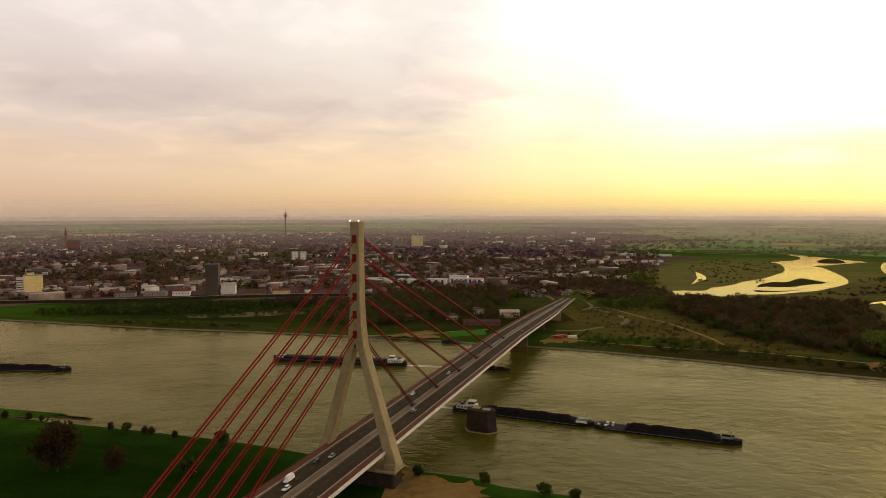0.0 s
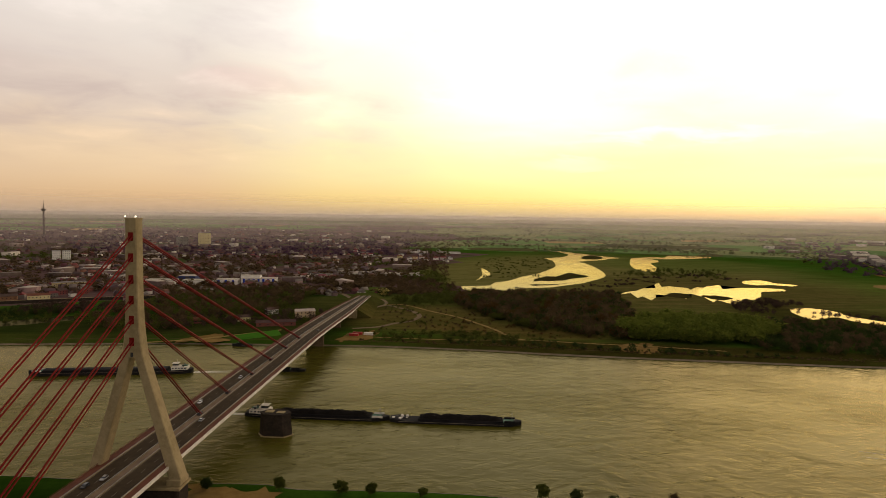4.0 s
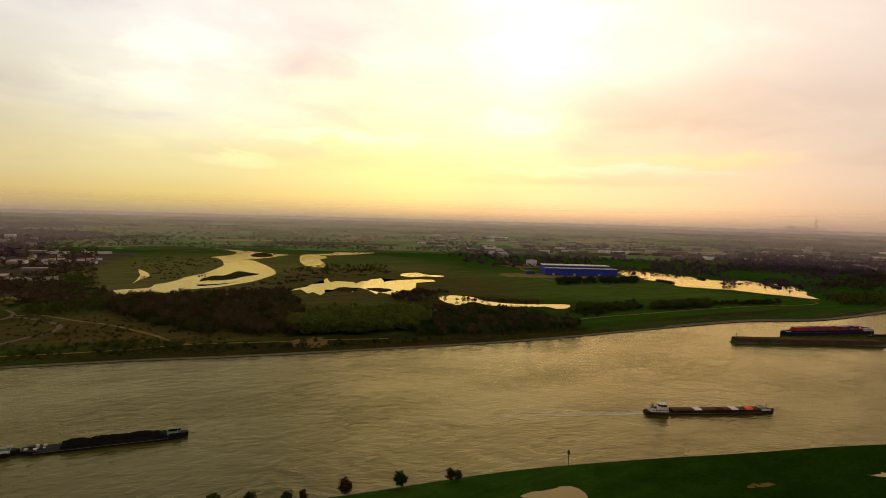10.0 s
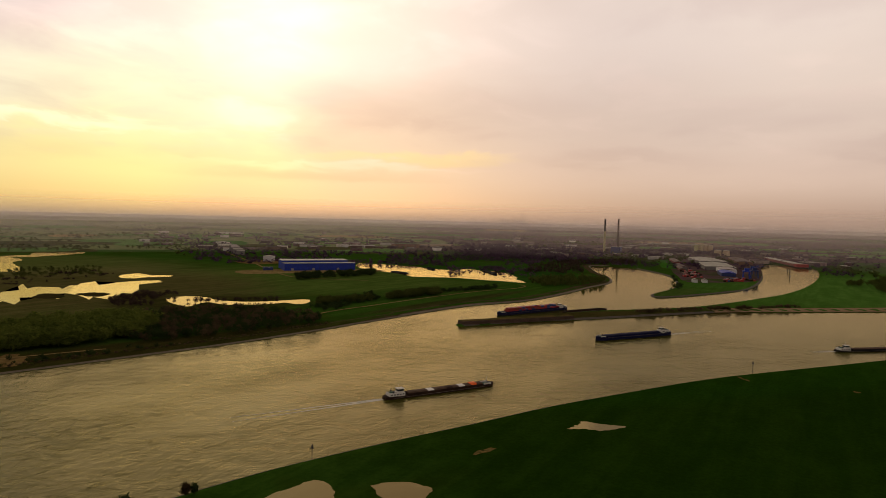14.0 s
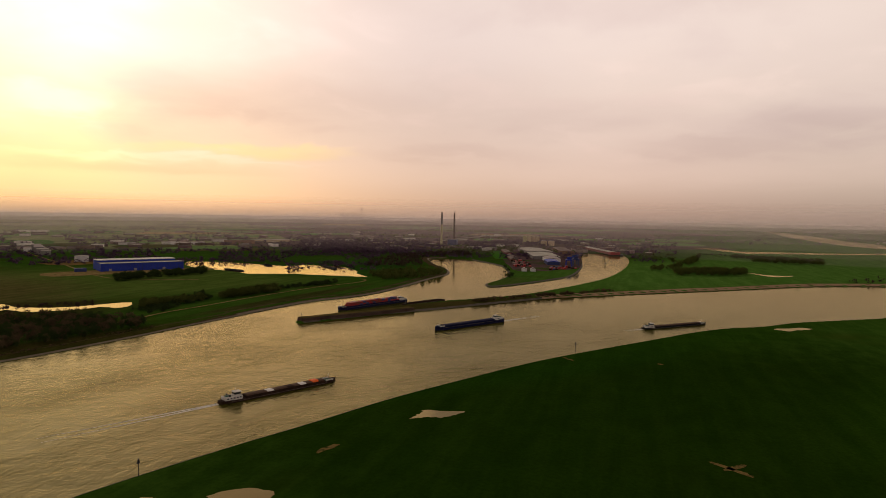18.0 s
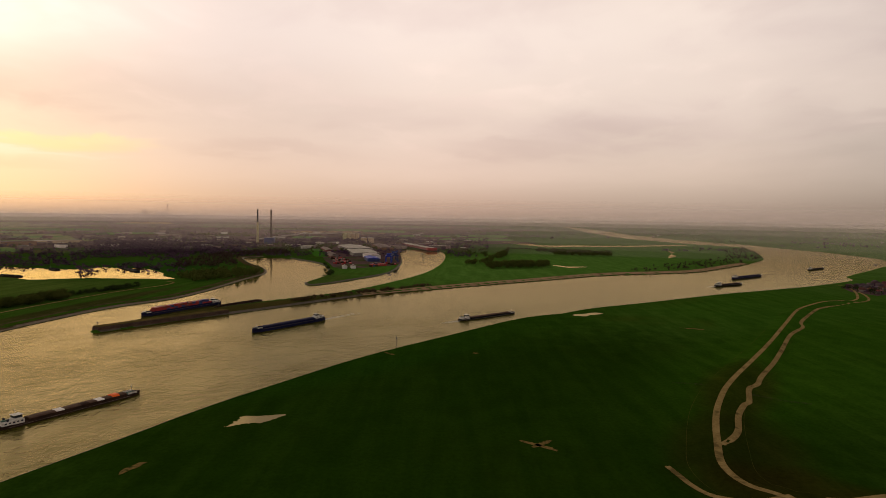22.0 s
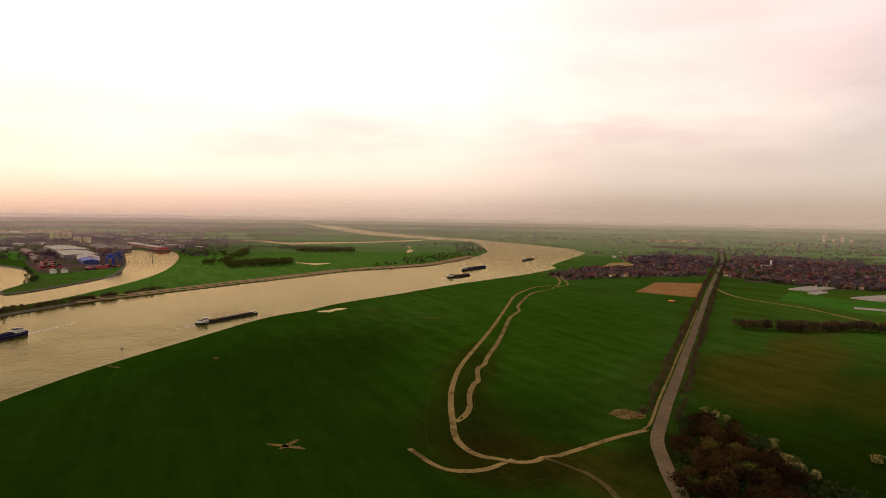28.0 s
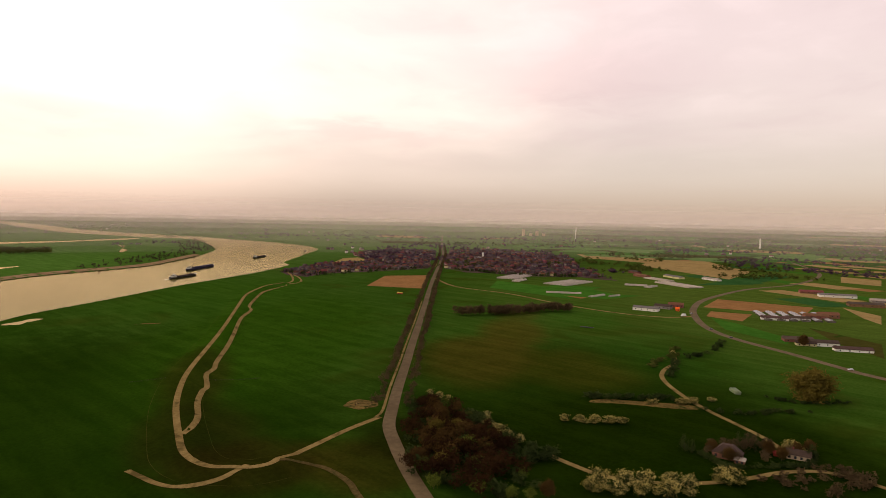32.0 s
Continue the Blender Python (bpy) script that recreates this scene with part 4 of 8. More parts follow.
def build_ship(m, label, length=105.0, beam=11.0, free=1.6, hull=M_HULL_K, cargo="hatch", house=True, deck_m=M_GREEN, wake=0, forward=True, covers=()):
    root = thing("cargo_barge", m, label, "ship", "ships on the river")
    h = part("hull", hull_mesh(length, beam, free), hull, root)
    part("rub_rail", boxes((-length / 2 + 6, length / 2 - 11, -beam / 2 - 0.12, -beam / 2 + 0.02, free - 0.42, free - 0.24), (-length / 2 + 6, length / 2 - 11, beam / 2 - 0.02, beam / 2 + 0.12, free - 0.42, free - 0.24)), M_MARK, h, "pale rubbing strake")
    x0, x1 = -length / 2 + (19 if house else 5), length / 2 - 12
    hw = beam / 2 - 1.1
    part("foredeck", boxes((x1 + 0.3, length / 2 - 4, -beam * 0.3, beam * 0.3, free + 0.3, free + 0.95), bevel=0.1), deck_m, root, "painted foredeck")
    part("coaming", boxes((x0, x1, -hw, -hw + 0.3, free, free + 1.6), (x0, x1, hw - 0.3, hw, free, free + 1.6), (x0, x0 + 0.3, -hw, hw, free, free + 1.6), (x1 - 0.3, x1, -hw, hw, free, free + 1.6)), hull, root, "raised hold coaming")
    if cargo == "coal":
        rng = random.Random(int(length * 7 + m.translation.x))
        bm = bmesh.new()
        nx, ny = int(length / 2.2), 8
        grid = []
        for i in range(nx + 1):
            for j in range(ny + 1):
                u, v = i / nx, j / ny
                edge = min(1.0, u * 14, (1 - u) * 14) * math.sin(math.pi * v) ** 0.7
                z = free + 1.0 + edge * (2.6 + 0.35 * math.sin(u * length / 4.5) + rng.uniform(-0.45, 0.45))
                grid.append(bm.verts.new((x0 + 0.3 + (x1 - x0 - 0.6) * u, -hw + 0.3 + (2 * hw - 0.6) * v, z)))
        for i in range(nx):
            for j in range(ny):
                k = i * (ny + 1) + j
                bm.faces.new((grid[k], grid[k + ny + 1], grid[k + ny + 2], grid[k + 1]))
        part("coal_load", bm, M_COAL, root, "long heap of black coal")
    elif cargo == "hatch":
        n = max(4, int((x1 - x0) / 5.5))
        step = (x1 - x0) / n
        for i in range(n):
            a = x0 + i * step
            mat_ = covers[i % len(covers)] if covers else M_HATCH
            lift = 0.5 if mat_ is M_ORANGE else 0.0
            bm = bmesh.new()
            loft(bm, [[(x, -hw, free + 1.62), (x, hw, free + 1.62), (x, hw * 0.6, free + 2.25 + lift), (x, -hw * 0.6, free + 2.25 + lift)] for x in (a + 0.1, a + step - 0.1)])
            part("hatch_cover", bm, mat_, root)
    elif cargo == "containers":
        rng = random.Random(5)
        tones = [M_CRATE_R, M_CRATE_B, M_CRATE_R, M_CRATE_O]
        n = int((x1 - x0) / 6.4)
        for i in range(n):
            for j in range(4):
                for k in range(rng.choice((1, 2, 2))):
                    a, b = x0 + i * 6.4, -hw + 0.1 + j * (2 * hw - 0.2) / 4
                    part("container", boxes((a, a + 6.1, b, b + 2.38, free + 0.9 + k * 2.6, free + 3.48 + k * 2.6)), rng.choice(tones), root)
    else:
        part("hold_floor", boxes((x0 + 0.3, x1 - 0.3, -hw + 0.3, hw - 0.3, free - 0.4, free - 0.1)), M_HULL_BR, root, "rusty empty hold floor")
    if house == "gear":
        a = -length / 2 + 1.5
        for i, (u, v, h_, m_) in enumerate(((0, -2.5, 1.2, M_WHITE), (2.2, 1.0, 0.9, M_DARK), (4.4, -3.4, 1.0, M_WHITE), (5.0, 2.2, 1.3, M_WHITE), (7.0, -1.0, 0.8, M_DARK), (8.6, 2.6, 1.0, M_WHITE))):
            part("deck_locker", boxes((a + u, a + u + 1.7, v, v + 1.5, free + 0.3, free + 0.3 + h_), bevel=0.06), m_, root, "low white deck locker" if m_ is M_WHITE else "")
        part("hatch_board", boxes((a, a + 10, -0.6, 0.6, free + 0.3, free + 0.7)), M_WHITE, root)
    elif house:
        a = -length / 2 + 3.0
        d = part("deckhouse", boxes((a, a + 13, -beam / 2 + 1.2, beam / 2 - 1.2, free + 0.3, free + 2.9), bevel=0.15), M_WHITE, root, "white deckhouse")
        for i in range(5):
            for s in (-1, 1):
                y = s * (beam / 2 - 1.2)
                part("window", boxes((a + 1.2 + i * 2.4, a + 2.5 + i * 2.4, min(y, y + s * 0.06), max(y, y + s * 0.06), free + 1.4, free + 2.3)), M_GLASS, d)
        wh = part("wheelhouse", box(bmesh.new(), a + 7.5, a + 12.2, -2.6, 2.6, free + 2.9, free + 5.4, taper=0.92), M_GLASS, root, "glazed wheelhouse")
        part("roof", boxes((a + 7.1, a + 12.7, -2.9, 2.9, free + 5.4, free + 5.65), bevel=0.08), M_WHITE, wh)
        part("dashboard_wall", boxes((a + 7.4, a + 12.3, -2.66, 2.66, free + 2.9, free + 3.8)), M_WHITE, wh)
        part("mast", rods(((a + 9, 0, free + 5.6), (a + 9, 0, free + 9.0), 0.09), ((a + 9, -1.2, free + 7.6), (a + 9, 1.2, free + 7.6), 0.05)), M_STEEL, root)
        part("funnel", boxes((a + 3, a + 4.2, -3.0, -2.0, free + 2.9, free + 4.4), (a + 3, a + 4.2, 2.0, 3.0, free + 2.9, free + 4.4), bevel=0.1), M_DARK, root)
        part("tender", box(bmesh.new(), a + 1, a + 5, -1.2, 0.6, free + 3.0, free + 3.7, taper=1.15), deck_m, root, "small boat on the deckhouse")
    b = length / 2 - 6
    part("bow_mast", rods(((b, 0, free + 1), (b, 0, free + 6.0), 0.12), ((b, 0, free + 5.6), (b - 1.6, 0, free + 4.2), 0.06)), M_STEEL, root)
    part("windlass", rods(((b + 1.5, -1.6, free + 1.4), (b + 1.5, 1.6, free + 1.4), 0.45)), M_DARK, root)
    for y in (-beam * 0.35, beam * 0.35):
        part("bulwark", boxes((b - 5, b + 2.0, y - beam * 0.01, y + beam * 0.01, free + 0.6, free + 1.9)), M_WHITE if house is True else hull, root)
    if wake:
        bm = bmesh.new()
        n = 16
        for s in (-1, 1):
            secs = []
            for i in range(n + 1):
                u = i / n
                x, y, wd = -length / 2 - 1 - wake * u, s * (0.8 + wake * 0.035 * u), 1.1 * (1 - u) + 0.12
                secs.append([(x, y - wd, 0.03), (x, y + wd, 0.03), (x, y, 0.10)])
            loft(bm, secs)
        part("wake_foam", bm, M_FOAM, root, "thin trail of white foam behind the stern")
    return root


M_CRATE_R = surface("red_container_paint", (0.26, 0.018, 0.016), (0.36, 0.030, 0.022), 2.0, 0.6)
M_CRATE_B = surface("blue_container_paint", (0.02, 0.03, 0.10), (0.03, 0.05, 0.15), 2.0, 0.6)
M_CRATE_O = surface("rust_container_paint", (0.16, 0.030, 0.014), (0.22, 0.045, 0.02), 2.0, 0.6)


def between(stern, bow):
    """The pose of a ship that lies from stern to bow on the water, and its length."""
    dx, dy = bow[0] - stern[0], bow[1] - stern[1]
    return pose((stern[0] + bow[0]) / 2, (stern[1] + bow[1]) / 2, 0, 0, 0, math.degrees(math.atan2(dy, dx))), math.hypot(dx, dy)


for stern, bow, beam, hull, cargo, house, wake, label, covers, free in (
        ((-74, 432), (20, 412.5), 11.4, M_HULL_K, "coal", True, 30, "black coal barge with a white wheelhouse, pushing another barge", (), 1.5),
        ((20.5, 412), (104, 395), 11.4, M_HULL_K, "coal", "gear", 0, "second black barge heaped with coal, pushed along", (), 1.5),
        ((-138, 549), (-265, 549), 11.4, M_HULL_K, "hatch", True, 60, "dark loaded cargo ship with a white wheelhouse under way", (M_HULL_K,), 2.6),
        ((-535, 464), (-420, 478), 11.4, M_HULL_K, "coal", False, 0, "low black coal barge under way", (), 1.2),
        ((385, 274), (471, 226), 9.6, M_HULL_BR, "hatch", True, 110, "brown cargo barge with one orange and two white hatch covers", (M_HATCH, M_HATCH, M_HATCH, M_COVER_W, M_HATCH, M_HATCH, M_HULL_BR, M_HATCH, M_COVER_W, M_HATCH, M_ORANGE), 1.3),
        ((814, 153), (718, 215), 11.4, M_HULL_B, "hatch", True, 70, "dark blue cargo ship riding high, under way", (M_HULL_B,), 3.4),
        ((820, -22), (892, -101), 10.0, M_HULL_K, "hatch", True, 30, "low cargo barge with a white deckhouse and pale hatches", (M_HATCH,), 1.2),
        ((945, 333), (818, 388), 13.0, M_HULL_B, "containers", True, 0, "moored ship stacked with red and blue containers", (), 3.2),
        ((968, 277), (889, 318), 9.5, M_HULL_BR, "empty", False, 0, "rusty empty barge moored at the mole", (), 3.0),
        ((1290, -553), (1342, -630), 11.0, M_HULL_K, "hatch", True, 30, "white and dark cargo ship in the river bend", (M_HATCH,), 2.0),
        ((1457, -664), (1546, -772), 11.0, M_HULL_B, "hatch", True, 0, "dark blue cargo ship in the river bend", (M_HULL_B,), 3.0),
        ((1750, -1004), (1818, -1084), 10.0, M_HULL_K, "hatch", True, 0, "distant cargo ship in the river bend", (M_HATCH,), 2.0)):
    mm, ll = between(stern, bow)
    build_ship(mm, label, ll, beam, free, hull, cargo, house, wake=wake, covers=covers)
build_ship(pose(-57, 547, 0, 0, 0, 175), "small dark work boat near the far bank", 24, 5.5, 1.0, M_HULL_K, "empty", False)
build_ship(pose(-116, 652, 0, 0, 0, 172), "small dark boat moored at the far bank", 20, 5.0, 1.2, M_HULL_K, "empty", False)


# ---- ponds, fields, banks and tracks ----
for pts in ([(182, 1134), (201, 1145), (238, 1150), (258, 1200), (297, 1239), (335, 1307), (386, 1369), (451, 1483), (502, 1591), (551, 1784), (547, 1855), (623, 1918), (688, 2050), (691, 2241), (682, 2312), (729, 2171), (754, 2073), (769, 1982), (801, 1894), (772, 1871), (727, 1827), (660, 1766), (605, 1730), (614, 1686), (577, 1486), (537, 1341), (495, 1273), (436, 1196), (389, 1157), (347, 1122), (304, 1110), (272, 1094), (256, 1067), (235, 1091), (207, 1084), (189, 1052), (181, 1078)],
            [(291, 1522), (292, 1421), (279, 1348), (253, 1296), (229, 1239), (256, 1330), (273, 1400)],
            [(837, 1889), (725, 1643), (680, 1515), (675, 1445), (707, 1438), (764, 1573), (808, 1693), (851, 1733), (879, 1803), (884, 1882)],
            [(871, 1912), (938, 1932), (967, 1928), (1021, 2013), (1119, 2069), (1168, 2030), (1110, 1910), (937, 1847), (906, 1865)],
            [(435, 1020), (461, 1038), (446, 975), (463, 993), (456, 947), (479, 979), (495, 1017), (515, 1001), (523, 964), (545, 1027), (565, 1020), (563, 984), (544, 923), (568, 948), (563, 900), (621, 964), (626, 944), (667, 986), (712, 1053), (764, 1059), (779, 1089), (750, 1110), (708, 1111), (662, 1091), (692, 1152), (657, 1139), (635, 1111), (629, 1124), (592, 1081), (602, 1110), (579, 1140), (559, 1124), (588, 1196), (564, 1167), (540, 1109), (515, 1106), (485, 1067), (455, 1049)],
            [(791, 1229), (840, 1244), (834, 1188), (857, 1154), (834, 1135), (804, 1157), (772, 1153), (761, 1182)],
            [(623, 854), (660, 856), (674, 820), (662, 795), (664, 772), (672, 742), (698, 718), (733, 705), (754, 683), (721, 659), (704, 665), (705, 690), (676, 695), (651, 718), (634, 737), (638, 776), (609, 767), (588, 762), (595, 799)]):
    sheet("pond", pts, 0.12, M_POND, "shallow floodplain pond mirroring the bright sky", "pond", 0 if len(pts) == 38 else 2, ragged=1.5)
sheet("canal_basin", [(1416, 1103), (1435, 1081), (1455, 1010), (1444, 924), (1421, 824), (1481, 791), (1469, 735), (1459, 671), (1310, 572), (1257, 534), (1256, 567), (1244, 631), (1243, 696), (1224, 733), (1203, 781), (1248, 880), (1277, 961), (1333, 1045)], 0.12, M_POND, "long calm harbour basin beyond the meadow", "water", 3, ragged=6.0)
for pts in ([(389, 133), (399, 131), (410, 129), (412, 115), (416, 103), (404, 108), (398, 115), (396, 124)], [(210, 216), (226, 216), (240, 213), (239, 200), (226, 192)], [(250, 184), (264, 172), (262, 156), (240, 160)],
            [(864, -176), (877, -196), (889, -214), (880, -222), (866, -204), (854, -190)], [(3384, -266), (3293, -333), (3212, -402), (2975, -466), (3008, -611), (3045, -846), (3247, -1205), (3127, -1161), (2937, -816), (2849, -579), (2795, -482), (2818, -442), (3020, -366), (3153, -307)],
            [(2603, -912), (2541, -918), (2391, -855), (2271, -829), (2142, -759), (2256, -796), (2428, -872)], [(1771, -300), (1717, -338), (1724, -391), (1670, -341), (1693, -320)]):
    sheet("flood_pool", pts, 0.1, M_POND, "pool of flood water lying on the meadow", "pool", 5, ragged=1.2)
sheet("old_harbour_water", [(-486, 754), (-430, 783), (-378, 813), (-337, 831), (-327, 807), (-374, 769), (-425, 746), (-465, 734)], 0.1, M_SHADED, "still water of the old harbour arm, darkened for shade", "water", 3)
M_MARSH = surface("marsh_grass", (0.030, 0.026, 0.010), (0.050, 0.042, 0.015), 8.0, 0.95, spec=0.0, c=(0.022, 0.040, 0.010), patch=60.0)
for pts in ([(341, 1225), (389, 1316), (420, 1320), (471, 1402), (487, 1355), (485, 1314), (441, 1276), (392, 1232), (358, 1231)], [(320, 1170), (361, 1167), (402, 1195), (370, 1164), (325, 1149)], [(681, 1910), (752, 2013), (757, 1927), (710, 1829), (668, 1836)], [(571, 1000), (596, 1001), (606, 969), (574, 945), (564, 966)], [(505, 1004), (540, 1038), (551, 1016), (544, 982), (513, 976)]):
    sheet("marsh_island", pts, 0.22, M_MARSH, "flat marshy island in the pond", "island", 4, ragged=3.0)

M_TILLED = surface("brown_tilled_soil", (0.24, 0.120, 0.050), (0.32, 0.165, 0.070), 6.0, 0.95, spec=0.0)
M_STRAW = surface("tan_stubble", (0.26, 0.18, 0.075), (0.36, 0.25, 0.11), 6.0, 0.95, spec=0.0)
M_CROP = surface("bright_young_crop", (0.028, 0.115, 0.014), (0.042, 0.150, 0.020), 9.0, 0.95, spec=0.0)
M_TEAL = surface("dark_crop", (0.020, 0.080, 0.022), (0.030, 0.105, 0.030), 9.0, 0.95, spec=0.0)
M_OLIVE = surface("rough_pasture", (0.046, 0.046, 0.010), (0.066, 0.064, 0.016), 14.0, 0.95, spec=0.0, c=(0.022, 0.055, 0.008), patch=70.0)
M_SCRUB = surface("dry_scrub_grass", (0.075, 0.060, 0.020), (0.12, 0.085, 0.032), 6.0, 0.95, spec=0.0, c=(0.035, 0.048, 0.012), patch=24.0)
FIELDS = [
    (M_TILLED, "brown tilled field beside the village", [(935, -773), (1067, -934), (1021, -1021), (837, -825)]),
    (M_STRAW, "tan stubble field", [(982, -2087), (840, -2167), (582, -1817), (540, -1533), (886, -1773)]),
    (M_STRAW, "pale stubble strip", [(1319, -2126), (1011, -2149), (943, -2046), (1145, -1917)]),
    (M_CROP, "bright green crop field", [(1498, -2708), (1186, -2625), (1047, -2272), (1272, -2213)]),
    (M_TILLED, "brown field behind the nursery", [(413, -1122), (269, -1138), (255, -1030), (389, -999)]),
    (M_TILLED, "dark brown vegetable plot", [(363, -961), (310, -977), (297, -899), (348, -905)]),
    (M_CROP, "bright green plot inside the road's bend", [(338, -896), (299, -876), (213, -808), (205, -766), (288, -812)]),
    (M_STRAW, "tan plot beyond the farm", [(238, -1177), (176, -1117), (160, -1021), (187, -1063)]),
    (M_OLIVE, "olive pasture beyond the farm", [(222, -914), (132, -851), (115, -760), (168, -818)]),
    (M_CROP, "bright green field at the village's edge", [(848, -1058), (597, -1036), (581, -916), (771, -939)]),
    (M_TEAL, "dark green crop inside the road's curve", [(523, -1760), (470, -1770), (462, -1449), (538, -1332)]),
    (M_STRAW, "tan field on the horizon side of the road", [(384, -1866), (293, -1837), (265, -1666), (345, -1683)]),
    (M_TILLED, "bare brown soil round the tunnels", [(663, -964), (569, -934), (562, -1038), (632, -1073)]),
    (M_CROP, "green crop field by the glasshouses", [(675, -936), (724, -1080), (640, -1130), (630, -1075), (560, -1040), (520, -1060), (540, -960)]),
    (M_STRAW, "tan stubble between the houses", [(1438, -1067), (1458, -1212), (1581, -1269), (1570, -1202)]),
    (M_STRAW, "long tan field beyond the barns", [(1170, -1942), (892, -1891), (955, -2025), (1225, -2071)]),
    (M_CROP, "mown green field behind the port", [(2392, 509), (2391, 430), (1964, 343), (1967, 397)]),
    (M_SAND, "sandy patch on the embankment", [(262, 616), (298, 623), (293, 585), (265, 580)]),
    (M_SAND, "bare sandy ground beside the pylon's pier", [(-81, 311), (-65, 312), (-45, 308), (-35, 290), (-40, 262), (-77, 262)]),
    (M_SAND, "sandy building site by the bridge", [(-13, 695), (17, 710), (13, 669), (-21, 652)]),
    (M_SAND, "sandy river beach", [(-179, 672), (-150, 704), (-134, 662), (-173, 660)]),
    (M_CROP, "sports lawn below the bridge", [(-135, 690), (-90, 722), (-82, 690), (-120, 668)]),
]
for n_field, (m_, label, pts) in enumerate(FIELDS):
    if m_ is M_SAND:
        sheet("bare_ground", pts, 0.06, m_, label, "ground", 6, ragged=5.0)
    else:
        sheet("field", pts, 0.10 + 0.012 * n_field, m_, label, "field")
ribbon("dyke_verge", DYKE, 34, 0.05, M_OLIVE, "dry olive grass on the dyke's slopes", "grass", on_dyke=True)
M_TOWN = surface("town_ground", (0.075, 0.046, 0.046), (0.12, 0.074, 0.072), 20.0, 0.95, spec=0.0, c=(0.050, 0.075, 0.022), patch=130.0)
# the plain's olive, lightened to carry distance haze
M_PLAIN = surface("wooded_plain", (0.135, 0.168, 0.068), (0.195, 0.220, 0.092), 30.0, 0.95, spec=0.0, c=(0.075, 0.070, 0.040), patch=320.0)


def wedge_sheet(name, b0, b1, d0, d1, material, label, category, lift=0.05):
    """The same as a fine sheet, laid ring by ring so that it follows the plain's rise."""
    share, ds = np.linspace(0, 1, 40), np.geomspace(d0, d1, 30)
    uu, rr = np.meshgrid(share, ds)
    sway = 3.5 * np.sin(np.log(rr) * 11) + 2.0 * np.sin(np.log(rr) * 29)
    aa = np.radians(b0 + (b1 - b0) * uu + sway)
    p = np.stack([np.sin(aa) * rr, np.cos(aa) * rr, 0 * aa + LAND + lift], -1).reshape(-1, 3)
    i, j = np.meshgrid(np.arange(29), np.arange(39), indexing="ij")
    quads = np.stack([i * 40 + j, i * 40 + j + 1, (i + 1) * 40 + j + 1, (i + 1) * 40 + j], -1).reshape(-1, 4)
    tagged(new(name, mesh_big(name, far_array(p), quads[:, ::-1], material)), label, category, kind="structure")


wedge_sheet("town_ground_west", -60, -34, 1110, 6500, M_TOWN, "brownish ground of quays and yards", "ground", 0.03)
wedge_sheet("town_ground", -34, 7, 1030, 6500, M_TOWN, "brownish ground of yards and gardens below the town", "ground")
wedge_sheet("wooded_ground", 7, 58, 2420, 20000, M_PLAIN, "dull wooded plain towards the horizon", "ground", 0.04)
wedge_sheet("works_ground", 58, 94, 2600, 20000, M_TOWN, "brownish ground of works and woods", "ground", 0.045)
rf = random.Random(29)
for i in range(64):
    cx, cy = rf.uniform(60, 1250), rf.uniform(-2500, -1000)
    b, d = math.degrees(math.atan2(cx, cy)), math.hypot(cx, cy)
    if not 136 < b < 177 or d < 1000 or (cx > 880 and cy > -2050) or (cx > 380 and cx < 880 and cy > -1500):
        continue
    a, hw, hh = radians(-28 + rf.uniform(-8, 8)), rf.uniform(40, 110), rf.uniform(16, 42)
    ring_ = [(cx + u * hw * math.cos(a) - v * hh * math.sin(a), cy + u * hw * math.sin(a) + v * hh * math.cos(a)) for u, v in ((-1, -1), (1, -1), (1, 1), (-1, 1))]
    sheet("strip_field", ring_, 0.03 + 0.0005 * i, rf.choice((M_CROP, M_CROP, M_TEAL, M_OLIVE, M_STRAW, M_STRAW, M_TILLED)), "narrow farm strip among other fields", "field")
M_BARE = surface("trampled_soil", (0.085, 0.062, 0.022), (0.22, 0.145, 0.050), 1.6, 0.95, spec=0.0, c=(0.02, 0.035, 0.008), patch=5.0)
for pts in ([(315, 162), (321, 163), (330, 160), (332, 156), (324, 158)], [(371, -48), (373, -49), (366, -60), (359, -67), (357, -65), (364, -57)], [(362, -55), (372, -66), (374, -64), (366, -54)], [(610, 56), (611, 54), (602, 45), (600, 47)],
            [(238, -408), (219, -423), (192, -437), (176, -449), (182, -457), (207, -442), (236, -423)], [(611, -31), (615, -30), (615, -34), (612, -35)], [(775, -289), (772, -304), (766, -316), (763, -312), (768, -300)]):
    sheet("bare_patch", pts, 0.08, M_BARE, "small bare sandy patch in the grass", "ground", 4, ragged=0.6)
# distant fields between the woods; M_PALE is a green lightened for haze
rng = random.Random(11)
M_PALE = surface("haze_paled_meadow", (0.075, 0.165, 0.042), (0.105, 0.20, 0.056), 30.0, 0.95, spec=0.0)
